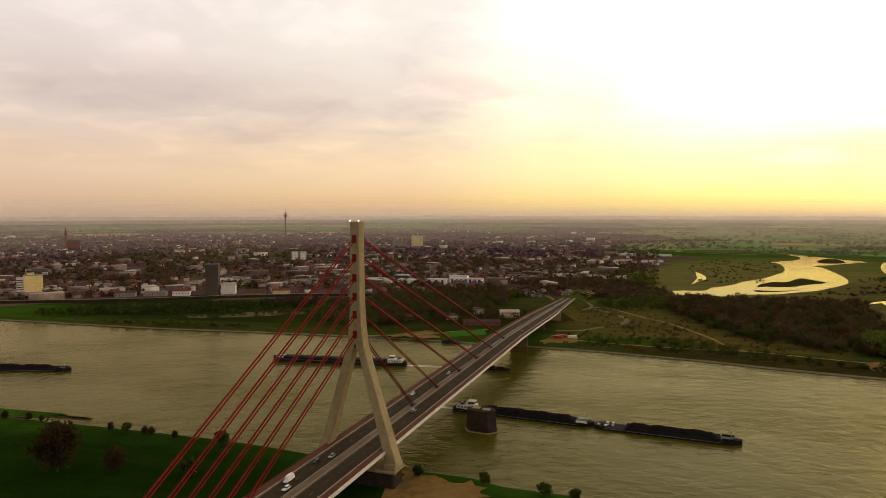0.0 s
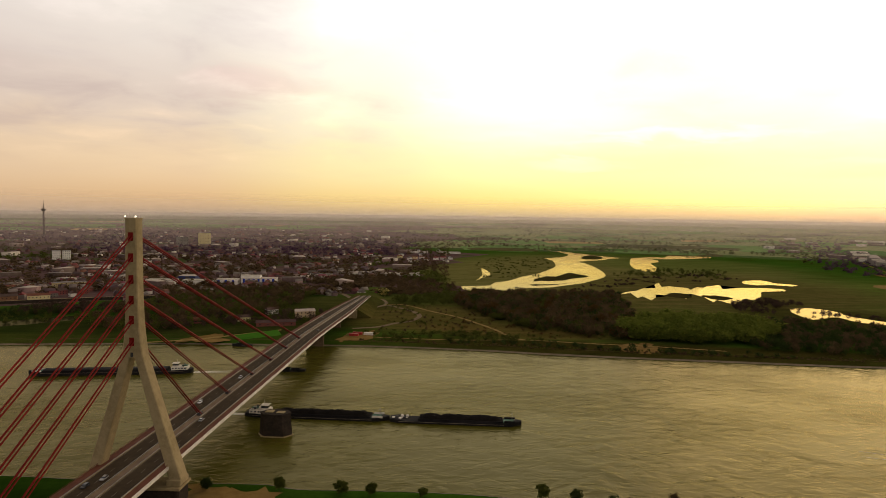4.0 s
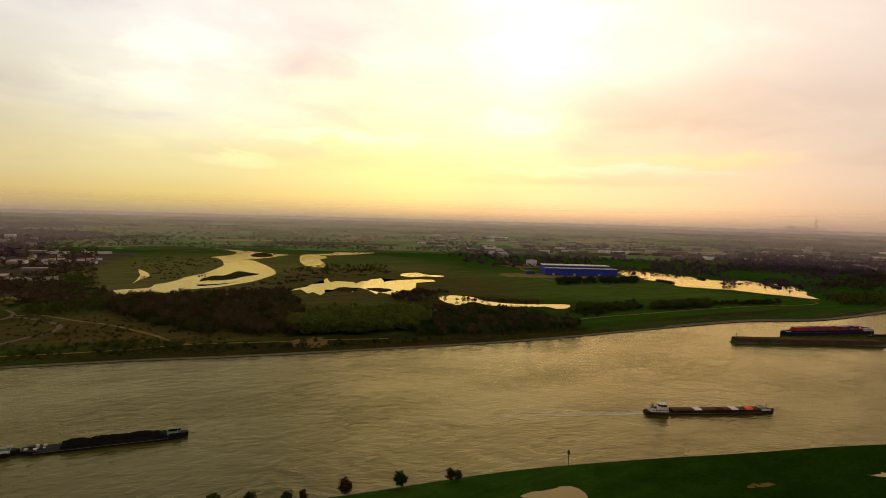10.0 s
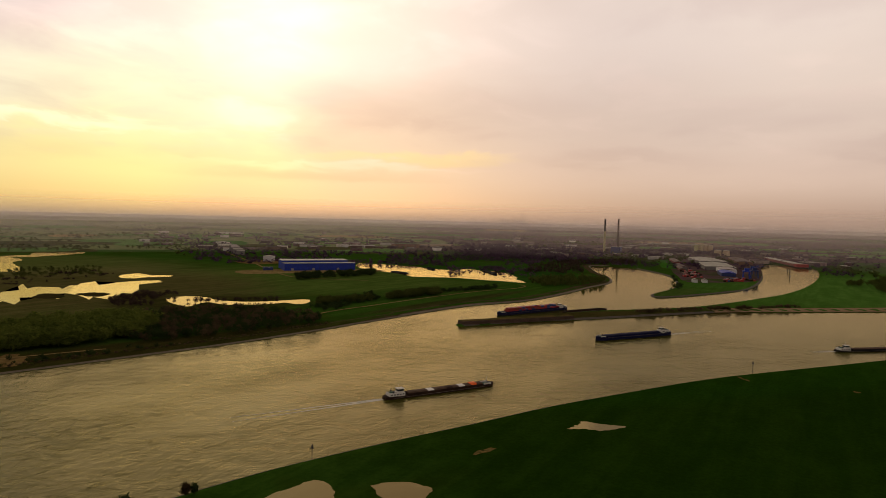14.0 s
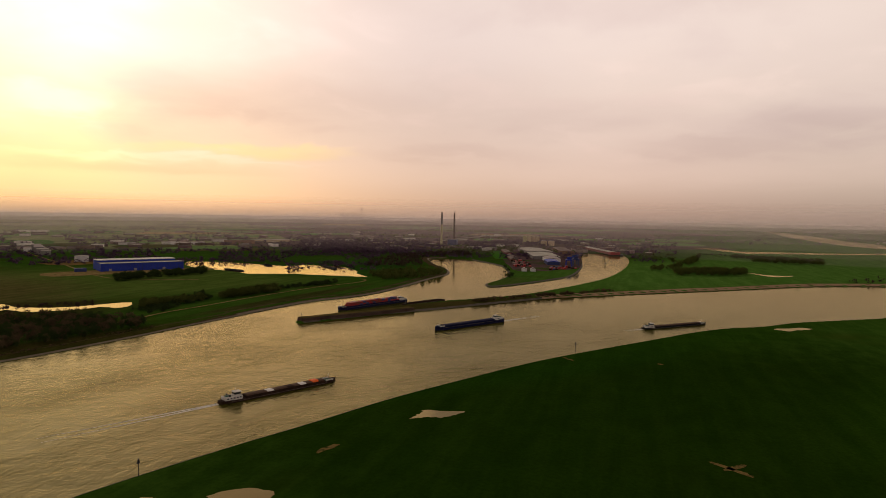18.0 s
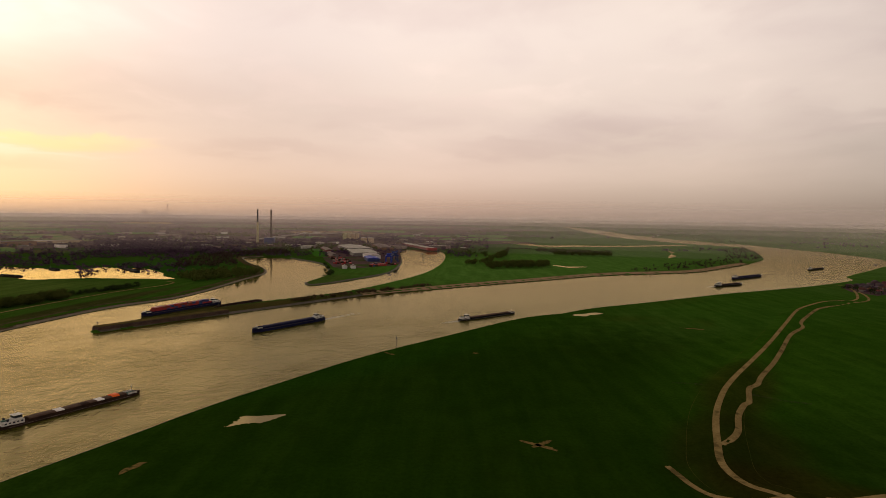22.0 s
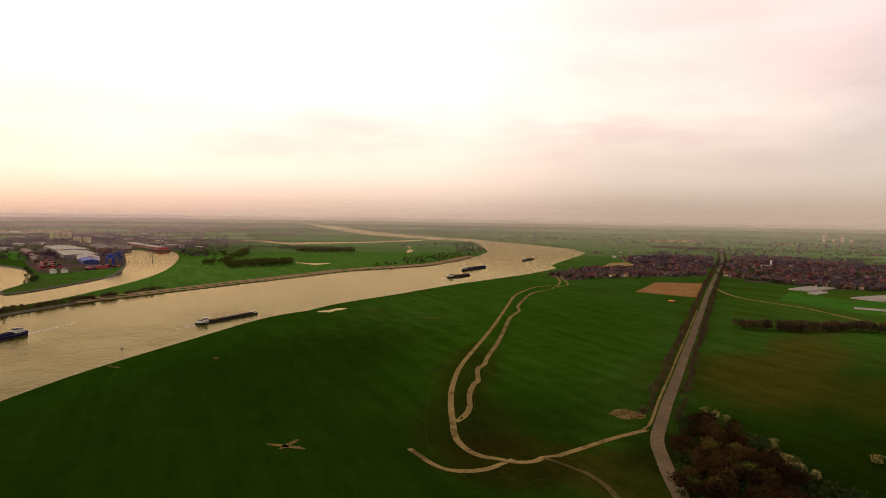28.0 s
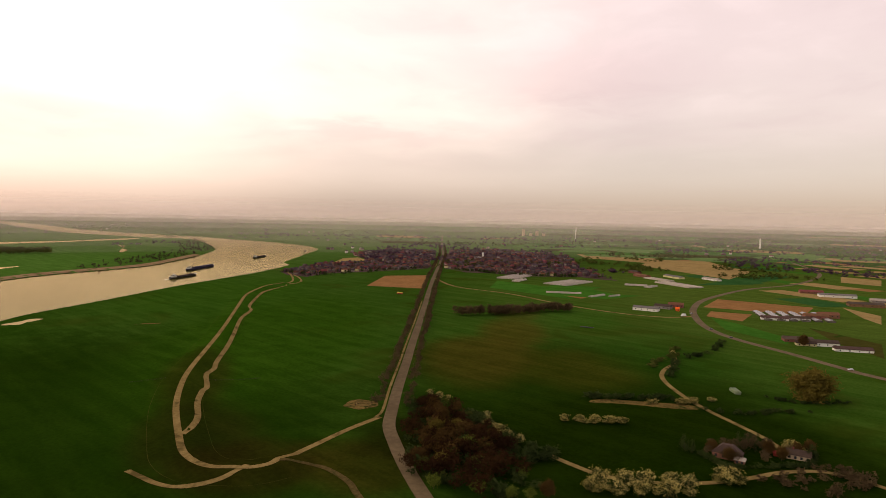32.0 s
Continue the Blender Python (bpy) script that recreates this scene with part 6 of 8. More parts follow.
for name, poly, n, h, tmpl, mat_, label, gap in (
        ("brown_woods", P_BROWN, 620, 12, MIDDLE, L_BROWN, "leafless brown riverside woods", 0),
        ("mixed_woods", P_BROWN, 330, 11, MIDDLE, L_DARK, "dark green trees of the riverside woods", 0),
        ("rusty_woods", P_BROWN, 150, 12, MIDDLE, L_RUST, "budding rusty trees of the riverside woods", 0.1),
        ("woods_undergrowth", P_BROWN, 420, 8, WIDE, L_OLIVE, "olive undergrowth at the woods' edge", 0.05),
        ("willow_grove", P_WILLOW, 190, 17, WIDE, L_WILLOW, "rounded fresh green willow grove", 0),
        ("willow_shade", P_WILLOW, 70, 10, MIDDLE, L_OLIVE, "darker trees among the willows", 0),
        ("river_woods", P_RIGHT, 420, 9, MIDDLE, L_DARK, "dark low woods along the river", 0),
        ("river_woods_brown", P_RIGHT, 260, 10, MIDDLE, L_BROWN, "bare trees along the river", 0),
        ("park_woods", P_TOWN, 300, 11, MIDDLE, L_BROWN, "bare trees of the riverside park", 0),
        ("park_woods_green", P_TOWN, 260, 10, MIDDLE, L_OLIVE, "greening trees of the riverside park", 0.0),
        ("bridge_scrub", [(34, 942), (165, 1027), (170, 946), (100, 885)], 120, 9, MIDDLE, L_OLIVE, "trees beside the bridge ramp", 0),
        ("bridge_woods", [(-60, 1030), (60, 985), (165, 1035), (180, 1110), (60, 1300), (-120, 1200)], 360, 10, MIDDLE, L_BROWN, "bare woods beyond the bridge", 0),
        ("loop_bushes", [(0, 705), (60, 690), (120, 700), (180, 655), (200, 640), (120, 640), (30, 662)], 90, 5, BUSHES, L_OLIVE, "low bushes on the embankment", 0),
        ("embankment_bushes", [(90, 660), (204, 633), (330, 592), (420, 560), (410, 545), (250, 588), (90, 635)], 70, 4.5, BUSHES, L_DARK, "dark bushes on the embankment", 0),
        ("garden_trees_bare", [(-230, 715), (-60, 770), (-40, 840), (-150, 850), (-260, 790)], 110, 8, MIDDLE, L_PURPLE, "bare garden trees by the riverside houses", 0),
        ("garden_trees_green", [(-230, 715), (-60, 770), (-40, 840), (-150, 850), (-260, 790)], 60, 7, MIDDLE, L_OLIVE, "greening garden trees by the riverside houses", 0),
        ("scrub_bushes", [(20, 700), (180, 660), (290, 640), (190, 760), (120, 880), (40, 930)], 80, 2.8, BUSHES, L_BROWN, "brown scrub on the rough ground", 0),
        ("scrub_green", [(20, 700), (180, 660), (290, 640), (190, 760), (120, 880), (40, 930)], 90, 3.0, BUSHES, L_OLIVE, "greening scrub on the rough ground", 0.05),
        ("scrub_rust", [(60, 740), (200, 660), (300, 640), (240, 720), (140, 830)], 60, 2.6, BUSHES, L_RUST, "rusty dry scrub on the rough ground", 0),
        ("shore_scrub", [(0, 652), (105, 628), (202, 596), (340, 560), (461, 530), (600, 512), (610, 522), (461, 542), (340, 572), (200, 610), (100, 642), (0, 664)], 200, 2.2, BUSHES, L_BROWN, "low scrub down the embankment", 0),
        ("shore_scrub_green", [(0, 652), (105, 628), (202, 596), (340, 560), (461, 530), (600, 512), (610, 522), (461, 542), (340, 572), (200, 610), (100, 642), (0, 664)], 140, 2.0, BUSHES, L_OLIVE, "green scrub down the embankment", 0),
        ("red_wood", [(285, 650), (310, 640), (330, 690), (300, 720)], 16, 13, MIDDLE, L_RUST, "rust-red trees at the woods' edge", 0),
        ("spit_bushes", [(-552, 690), (-442, 700), (-360, 690), (-360, 678), (-470, 678), (-560, 686)], 60, 5, BUSHES, L_OLIVE, "bushes along the spit", 0),
        ("harbour_trees", [(-640, 742), (-552, 742), (-442, 776), (-329, 773), (-250, 842), (-358, 863), (-547, 828), (-700, 790)], 260, 4.5, MIDDLE, L_OLIVE, "belt of low greening bushes along the old harbour", 0),
        ("quay_belt", [(-669, 702), (-547, 747), (-452, 794), (-352, 839), (-379, 904), (-489, 859), (-583, 797), (-699, 734)], 260, 7, MIDDLE, L_DARK, "dark green belt of trees below the quay", 0),
        ("quay_belt_olive", [(-669, 702), (-547, 747), (-452, 794), (-352, 839), (-379, 904), (-489, 859), (-583, 797), (-699, 734)], 120, 6, MIDDLE, L_OLIVE, "greening trees below the quay", 0),
        ("harbour_wood", [(-420, 830), (-250, 850), (-270, 930), (-420, 900)], 120, 9, MIDDLE, L_PURPLE, "bare trees by the harbour", 0),
        ("bank_bushes", [(710, 628), (811, 598), (844, 627), (752, 665)], 70, 8, WIDE, L_OLIVE, "rounded bushes on the harbour meadow", 0),
        ("bank_thicket", [(832, 589), (941, 556), (988, 590), (892, 621)], 75, 10, WIDE, L_OLIVE, "broad rounded bushes on the harbour meadow", 0),
        ("bank_hedge", [(966, 572), (1111, 526), (1146, 548), (1011, 594)], 60, 6, WIDE, L_DARK, "low hedge along the harbour meadow", 0),
        ("east_bushes", [(693, 627), (776, 632), (892, 666), (838, 610), (680, 580)], 110, 6, BUSHES, L_DARK, "dark bushes near the long pond", 0),
        ("pond_bushes", [(560, 900), (640, 930), (680, 880), (620, 870), (560, 800), (520, 830)], 120, 7, MIDDLE, L_PURPLE, "bare bushes at the pond's end", 0),
        ("pond_reeds", [(380, 1010), (470, 1060), (560, 1190), (700, 1200), (800, 1260), (820, 1400), (640, 1320), (480, 1220), (380, 1100)], 130, 4.5, BUSHES, L_PURPLE, "scrub between the ponds", 0.05),
        ("marsh_scrub", [(250, 1260), (380, 1320), (480, 1560), (560, 1880), (420, 1900), (300, 1650)], 160, 4, BUSHES, L_OLIVE, "marsh scrub beside the water", 0.08),
        ("canal_grove", [(1311, 555), (1440, 500), (1480, 440), (1402, 402), (1284, 408), (1195, 467)], 200, 11, SMALL, L_OLIVE, "wooded tongue of land by the canal", 0),
        ("port_trees", [(1692, 318), (1460, 262), (1381, 236), (1320, 250), (1400, 250), (1520, 275)], 60, 9, SMALL, L_DARK, "dark trees on the port's tip", 0),
        ("canal_belt", [(1500, 640), (1700, 700), (1960, 700), (2300, 563), (2000, 480), (1940, 600), (1780, 590), (1560, 500)], 300, 12, SMALL, L_PURPLE, "belt of bare trees along the canal", 0),
        ("island_grove", [(1714, -49), (1822, -112), (2280, -214), (2469, -251), (2074, -203), (1696, -91)], 110, 13, MIDDLE, L_OLIVE, "loose grove on the river island", 0),
        ("island_wood", [(2187, -381), (2175, -574), (2364, -623), (2383, -415)], 150, 13, MIDDLE, L_OLIVE, "grove on the river island", 0),
        ("island_hedge", [(1586, -109), (1657, -275), (1787, -296), (1707, -117)], 170, 14, MIDDLE, L_OLIVE, "tall dense hedge on the river island", 0),
        ("island_belt", [(2407, -345), (2245, -583), (2348, -610), (2517, -372)], 150, 12, MIDDLE, L_OLIVE, "belt of woods across the island", 0),
        ("island_pool_scrub", [(2633, -259), (2612, -371), (2560, -371), (2590, -259)], 40, 6, SMALL, L_PURPLE, "scrub beside the island's pool", 0),
        ("pond_thicket", [(542, 1320), (590, 1300), (640, 1290), (720, 1240), (770, 1254), (861, 1413), (763, 1515), (640, 1420)], 120, 8, MIDDLE, L_OLIVE, "bushes between the ponds", 0.0),
        ("hall_bushes", [(963, 905), (1146, 855), (1230, 910), (1028, 975)], 110, 10, WIDE, L_DARK, "rounded bushes in front of the blue hall", 0),
        ("reed_fringe", [(594, 800), (618, 773), (639, 745), (681, 716), (705, 690), (712, 705), (690, 730), (650, 765), (612, 810)], 24, 8, MIDDLE, L_PURPLE, "bare shrubs standing in the long pond's edge", 0),
        ("island_shore", [(1541, -446), (1690, -690), (1941, -915), (1995, -964), (2215, -1114), (2593, -1275), (3055, -1432), (2700, -1180), (2250, -1000), (1950, -780), (1665, -480)], 260, 8, SMALL, L_PURPLE, "bare trees on the island's shore", 0),
        ("mole_bushes", [(960, 235), (1080, 145), (1140, 80), (1200, 35), (1190, 20), (1120, 90), (1050, 150), (950, 225)], 90, 6, BUSHES, L_BROWN, "brown bushes on the mole", 0),
        ("meadow_grove", [(585, -623), (577, -653), (546, -698), (533, -760), (501, -800), (490, -790), (518, -755), (530, -695), (562, -645)], 110, 12, MIDDLE, L_BROWN, "row of bare trees across the meadow", 0),
        ("ditch_hedge", [(248, -420), (229, -437), (211, -453), (198, -464), (196, -458), (209, -446), (227, -430), (245, -414)], 36, 5, BUSHES, L_DARK, "dark hedge along a ditch", 0),
        ("ditch_bushes", [(176, -448), (168, -452), (156, -450), (140, -468), (134, -480), (114, -502), (116, -508), (138, -486), (144, -472), (160, -458), (178, -455)], 30, 3.4, BUSHES, L_DARK, "dark hedge in the meadow", 0.0),
        ("lane_hedge", [(154, -521), (131, -521), (103, -552), (101, -546), (129, -516), (152, -516)], 24, 3.0, BUSHES, L_DARK, "dark hedge in the meadow", 0),
        ("yard_hedge", [(151, -367), (135, -359), (123, -350), (113, -359), (87, -391), (93, -412), (96, -410), (91, -391), (114, -363), (123, -355), (135, -363), (149, -370)], 60, 3.2, BUSHES, L_DARK, "dark clipped hedge round the farmyard", 0),
        ("yard_trees", [(146, -372), (128, -356), (112, -364), (95, -392), (100, -410), (125, -408)], 26, 6, MIDDLE, L_BROWN, "bare trees round the farmyard", 0),
        ("yard_growth", [(118, -346), (91, -344), (70, -352), (56, -392), (80, -396), (100, -365)], 34, 4.5, BUSHES, L_BROWN, "brown bushes beside the lane", 0),
        ("track_hedge", [(227, -526), (245, -574), (252, -604), (240, -645), (250, -695), (258, -736), (262, -734), (254, -690), (245, -645), (257, -602), (249, -570), (231, -524)], 34, 5, BUSHES, L_DARK, "loose hedge along the farm track", 0),
        ("track_bushes", [(270, -640), (258, -600), (262, -570), (250, -540), (258, -540), (268, -570), (266, -600), (290, -660)], 26, 4.5, BUSHES, L_OLIVE, "bushes along the farm track", 0),
        ("roadside_thicket", [(236, -222), (318, -303), (312, -330), (271, -313), (228, -291), (190, -270), (190, -225)], 95, 10, MIDDLE, L_THICKET, "leafless thicket beside the avenue", 0),
        ("thicket_rust", [(236, -232), (310, -300), (300, -322), (255, -305), (215, -275)], 26, 10, MIDDLE, L_RUST, "rust-coloured budding trees in the thicket", 0),
        ("thicket_tail", [(285, -328), (234, -306), (195, -297), (188, -292), (220, -272), (270, -300)], 60, 6, BUSHES, L_DARK, "dark tail of the thicket", 0),
        ("thicket_green", [(319, -295), (344, -338), (320, -340), (234, -308), (192, -226), (206, -212)], 14, 8, MIDDLE, L_OLIVE, "greening trees in the thicket", 0),
        ("thicket_bushes", [(236, -222), (318, -303), (312, -330), (260, -318), (210, -296), (170, -270), (180, -225)], 90, 6, BUSHES, L_DARK, "dark bushes at the thicket's foot", 0)):
    places = fill(poly, n, len(name), gap)
    places = [p for p, off in zip(places, line_distance(np.array(places + [(0.0, 0.0)]), SLIP + [(20, 1060)])) if off > 34]
    wood(name, places, h, tmpl, mat_, label, seed=n)

for name, poly, n, h in (("works_belt", [(1939, 1062), (1966, 845), (1992, 660), (2300, 690), (2482, 683), (2960, 1033), (2880, 1351), (2688, 1472)], 620, 15),
                         ("port_belt", [(2380, 560), (2560, 540), (2900, 480), (3300, 120), (3800, 300), (3500, 525), (2910, 753)], 420, 14)):
    wood(name, fill(poly, n, n), h, SMALL, L_VIOLET, "belt of bare woods round the works, tinted violet for haze", seed=n, wide=1.4)
# avenue trees, woods of the plain and trees of the town
avenue_places = []
r6 = random.Random(3)
for (ax, ay), (bx, by) in zip(AVENUE[1:9], AVENUE[2:10]):
    n = int(math.hypot(bx - ax, by - ay) / 9)
    for i in range(n):
        for s in (-1, 1):
            if r6.random() < 0.95:
                u = (i + r6.random() * 0.6) / n
                o = s * r6.uniform(8.5, 12.5)
                avenue_places.append((ax + (bx - ax) * u + o * 0.72, ay + (by - ay) * u + o * 0.69))
wood("avenue_trees", avenue_places, 8.0, MIDDLE, L_BROWN, "rows of small bare trees along the avenue", 5)


def plain_density(b, d):
    """How wooded the plain is at a bearing (degrees) and distance."""
    if b < 8:
        return 0.62 if d > (1150 if b < -18 else 1010) else 0.0
    if b < 60:
        return 0.55 if d > 2350 else (0.62 if b > 37 and d > 1750 else 0.0)
    if b < 94:
        return 0.75 if d > 2000 else (0.5 if d > 1500 and 0 < b - 56 < 12 else 0.0)
    if b < 128:
        return 0.55 if d > 3900 else (0.36 if b > 108 and d > 2600 else 0.0)
    return 0.58 if d > 3000 else (0.46 if d > 1650 else 0.0)


groups_ = {"a": [], "b": [], "c": []}
for _ in range(46000):
    b = r6.uniform(-50, 174)
    d = EYE / math.tan(radians(0.8 + 7.8 * r6.random() ** 1.5))
    x, y = d * math.sin(radians(b)), d * math.cos(radians(b))
    streak = noise.noise((b / 5.0, math.log(d) * 9.0, 3.1)) * 0.5 + 0.5
    if streak > 1.0 - plain_density(b, d) and not (b > 94 and inside(BEND + MOLE_SIDE[11:][::-1], x, y)):
        u = noise.noise((x / 700, y / 700, 9)) * 0.6 + 0.5
        if b < 6 + 12 * noise.noise((b / 3, math.log(d) * 5, 1.7)):
            # haze-violet trees past 1.9 km, brown and olive ones nearer
            kind_ = ("a" if u < 0.66 else ("c" if u < 0.82 else "b")) if d > 1900 else ("c" if u < 0.84 else "b")
        elif b < 56:
            kind_ = "a" if b > 37 + 6 * noise.noise((b / 3, math.log(d) * 5, 4.1)) and u < 0.70 else ("b" if u < 0.62 else "c")
        else:
            kind_ = "a" if u < 0.60 else "b"
        groups_[kind_].append((x, y))
wd = np.array([p for k in "abc" for p in groups_[k]])
clear = shore_distance(np.c_[wd, np.zeros(len(wd))], WATER[0]) > 12
clear &= shore_distance(np.c_[wd, np.zeros(len(wd))], WATER[1]) > 12
keep = {tuple(p) for p in wd[clear]}
for k, mat_, label in (("a", L_VIOLET, "bare woods and gardens of the wide plain"), ("b", L_OLIVE, "greening trees of the wide plain"), ("c", L_BROWN, "brown woods of the wide plain")):
    wood("plain_woods", [p for p in groups_[k] if p in keep], 10, SMALL, mat_, label, seed=7, spread=0.35, wide=1.6)


def tree_kind(seed, leaf_m, clumps, leaves, leaf, squash=0.8, thick=0.02):
    """A template tree: tapered trunk with limbs, and a ragged crown."""
    v, t = crown_arrays(seed, clumps, leaves, leaf, squash)
    tv, tt = trunk_arrays(seed, thick=thick)
    return mesh_big("crown", v, t, leaf_m), mesh_big("trunk", tv, tt, M_BARK)


def plant(name, kind_, x, y, h, label, category="tree", group="", base=LAND, wide=1.0):
    p, k = far(x, y, base - 0.1)
    root = thing(name, Matrix.Translation(p) @ Matrix.Rotation(x * 1.7, 4, "Z") @ Matrix.Diagonal((h * k * wide, h * k * wide, h * k, 1)), label, category, group)
    part_mesh("trunk", kind_[1], root)
    part_mesh("crown", kind_[0], root)
    if len(kind_) > 2:
        part_mesh("blossom", kind_[2], root, "clusters of cream-white flowers")
    return root


T_BANK = tree_kind(101, L_OLIVE, 44, 40, 0.085)
T_BANK2 = tree_kind(102, L_DARK, 40, 40, 0.085)
L_TWIGS = leaf_material("dark_brown_twigs", (0.030, 0.020, 0.010), (0.070, 0.044, 0.021))
T_BARE = tree_kind(103, L_TWIGS, 80, 44, 0.045, 0.9)
T_RUST = tree_kind(104, L_RUST, 80, 50, 0.042, 0.85)
L_BUDDING = leaf_material("olive_brown_buds", (0.095, 0.074, 0.016), (0.170, 0.128, 0.030))
T_BUDDING = tree_kind(108, L_BUDDING, 80, 50, 0.05, 0.85)
dome_v, dome_t = crown_arrays(109, 110, 60, 0.040, 0.95)
dome_v = dome_v * [1.35, 1.35, 1.1] - [0, 0, 0.14]
dome_v[:, 2] = np.maximum(dome_v[:, 2], 0.02)
T_DOME = (mesh_big("crown", dome_v, dome_t, L_BUDDING), T_BUDDING[1])
T_BLOOM = tree_kind(105, L_DARK, 30, 36, 0.07, 0.68)
bloom_v, bloom_t = crown_arrays(205, 40, 28, 0.040, 0.75)
T_BLOOM = (*T_BLOOM, mesh_big("blossom", bloom_v * [1.12, 1.12, 1.08], bloom_t, L_BLOSSOM))
T_SPRING = tree_kind(106, L_SPRING, 30, 36, 0.05)
T_CONIFER = tree_kind(107, L_DARK, 40, 30, 0.05, 1.5)
for x, y, h in ((-355, 347, 5.5), (-338, 348, 5), (-328, 347, 4), (-273, 341, 5), (-261, 340, 6.5), (-248, 339, 5), (-243, 338, 5), (-226, 336, 4.5), (-192, 330, 9)):
    plant("bank_tree", T_BARE if h < 6 else T_BANK, x, y, h, "small bare tree on the grassy river bank" if h < 6 else "bushy tree on the grassy river bank", group="bank trees")
for x, y, h, w_, kind_ in ((-8, 297, 6.5, 1.15, T_BANK), (6, 295, 6, 1.0, T_BANK), (-37, 303, 7.5, 0.8, T_BANK), (85, 281, 8.5, 0.8, T_BANK), (100, 277, 6.5, 0.95, T_BANK2), (115, 271, 5.5, 1.1, T_BANK2), (122, 269, 5.2, 0.9, T_BARE),
                          (141, 264, 8.2, 1.0, T_BARE), (168, 258, 7.8, 0.95, T_BANK2), (193, 250, 6.5, 0.9, T_BARE), (197, 249, 5, 1.0, T_BANK2), (30, 290, 5, 1.0, T_BANK), (-72, 309, 5.5, 1.2, T_BANK2)):
    plant("bank_tree", kind_, x, y, h, "rounded bushy tree at the river's edge" if kind_ is not T_BARE else "half-bare tree at the river's edge", group="bank trees", wide=w_)
plant("big_tree", T_BARE, -256, 280, 25, "broad dark leafless tree in the meadow", wide=1.05)
plant("big_tree", T_BARE, -226, 285, 13, "leafless tree in the meadow", wide=1.0)
plant("big_tree", T_BANK2, -186, 288, 9, "dark bushy tree under the stays", wide=1.2)
plant("big_tree", T_DOME, 126, -538, 24, "broad olive-brown budding tree standing alone", wide=1.15)
plant("blossom_tree", T_BLOOM, 38, 1002, 13, "broad pale blossoming tree beside the ramp road", wide=1.7)
plant("meadow_tree", T_RUST, 190, -770, 13, "rusty budding tree by the farm")
for i, (x, y, h, w_) in enumerate(((227, -357, 5, 1.5), (219, -364, 5, 1.4), (211, -369, 5.5, 1.5), (203, -375, 5.5, 1.5), (197, -380, 5, 1.4), (158, -283, 9, 1.25), (148, -290, 9, 1.2), (140, -296, 9.5, 1.2), (131, -304, 9, 1.2),
                                   (124, -310, 8, 1.2), (112, -332, 9.5, 1.15), (118, -336, 7, 1.2), (104, -408, 7, 1.3), (190, -452, 5, 1.5), (184, -462, 5, 1.5), (176, -476, 4, 1.4), (206, -436, 4, 1.4), (268, -616, 5, 1.2),
                                   (327, -332, 6, 1.0), (318, -333, 6, 1.0), (310, -334, 5, 1.0), (264, -322, 6, 1.0), (238, -303, 8, 1.0), (230, -301, 7, 1.0), (222, -302, 6, 1.0), (203, -440, 4, 1.3), (188, -457, 4.5, 1.4), (178, -476, 3.5, 1.2))):
    plant("blossom_bush", T_BLOOM, x, y, h, "bush covered in cream-white blossom" if i < 5 else "tree in white blossom among darker growth", "bush", "blossoming bushes", wide=w_)
rb = random.Random(17)
for cx, cy, ex, ey, n, h in ((212, -368, 14, 11, 10, 4.6), (140, -286, 20, 16, 11, 7.0), (113, -333, 5, 5, 5, 7.0), (188, -458, 6, 9, 5, 3.6), (262, -306, 14, 8, 5, 5.5), (103, -409, 4, 3, 3, 5.0)):
    for i in range(n):
        u = (i + rb.random()) / n * 2 - 1
        plant("blossom_bush", T_BLOOM, cx - ex * u + rb.uniform(-2.5, 2.5), cy - ey * -u * -1 + rb.uniform(-2.5, 2.5), h * rb.uniform(0.6, 1.15), "ragged bush in cream-white blossom", "bush", "blossoming bushes", wide=rb.uniform(1.1, 1.7))
for x, y, h in ((213, -220, 9), (193, -230, 9), (179, -238, 8), (173, -244, 7), (234, -270, 11), (190, -262, 7)):
    plant("spring_tree", T_SPRING, x, y, h, "young tree with pale yellow-green leaves", group="spring trees")
for x, y, h in ((248, -262, 11), (262, -272, 12), (240, -255, 10), (276, -292, 12), (288, -300, 11), (300, -308, 10), (226, -238, 10), (168, -252, 9), (258, -286, 10)):
    plant("thicket_tree", (T_RUST, T_BARE, T_BUDDING, T_BANK2)[int(x) % 4], x, y, h, "tall bare tree of the roadside thicket", group="thicket trees")
for x, y, h in ((121, -400, 7), (124, -397, 7.5), (127, -398, 6.5), (130, -395, 7), (149, -363, 8), (144, -362, 7), (92, -399, 8), (119, -391, 5)):
    plant("conifer", T_CONIFER, x, y, h, "dark garden conifer by the farmhouse", group="garden conifers", wide=0.55 if h < 7.8 else 0.9)
for x, y in ((128, -372), (124, -364), (136, -370), (100, -402), (112, -392), (96, -412), (104, -388)):
    plant("garden_tree", T_RUST, x, y, 8, "reddish garden tree by the farmhouse", group="garden trees")


# ---- buildings ----
WALL_CREAM = surface("cream_render", (0.46, 0.37, 0.20), (0.58, 0.48, 0.28), 3.0, 0.9, random_tone=0.12)
WALL_WHITE = surface("white_render", (0.55, 0.53, 0.48), (0.70, 0.68, 0.62), 3.0, 0.9, random_tone=0.1)
WALL_BRICK = surface("red_brick", (0.16, 0.060, 0.040), (0.23, 0.090, 0.060), 1.0, 0.9, random_tone=0.2)
WALL_GREY = surface("grey_render", (0.16, 0.14, 0.12), (0.24, 0.215, 0.19), 3.0, 0.9, random_tone=0.2)
ROOF_RED = surface("red_roof_tiles", (0.13, 0.040, 0.026), (0.19, 0.062, 0.040), 1.5, 0.9, random_tone=0.25)
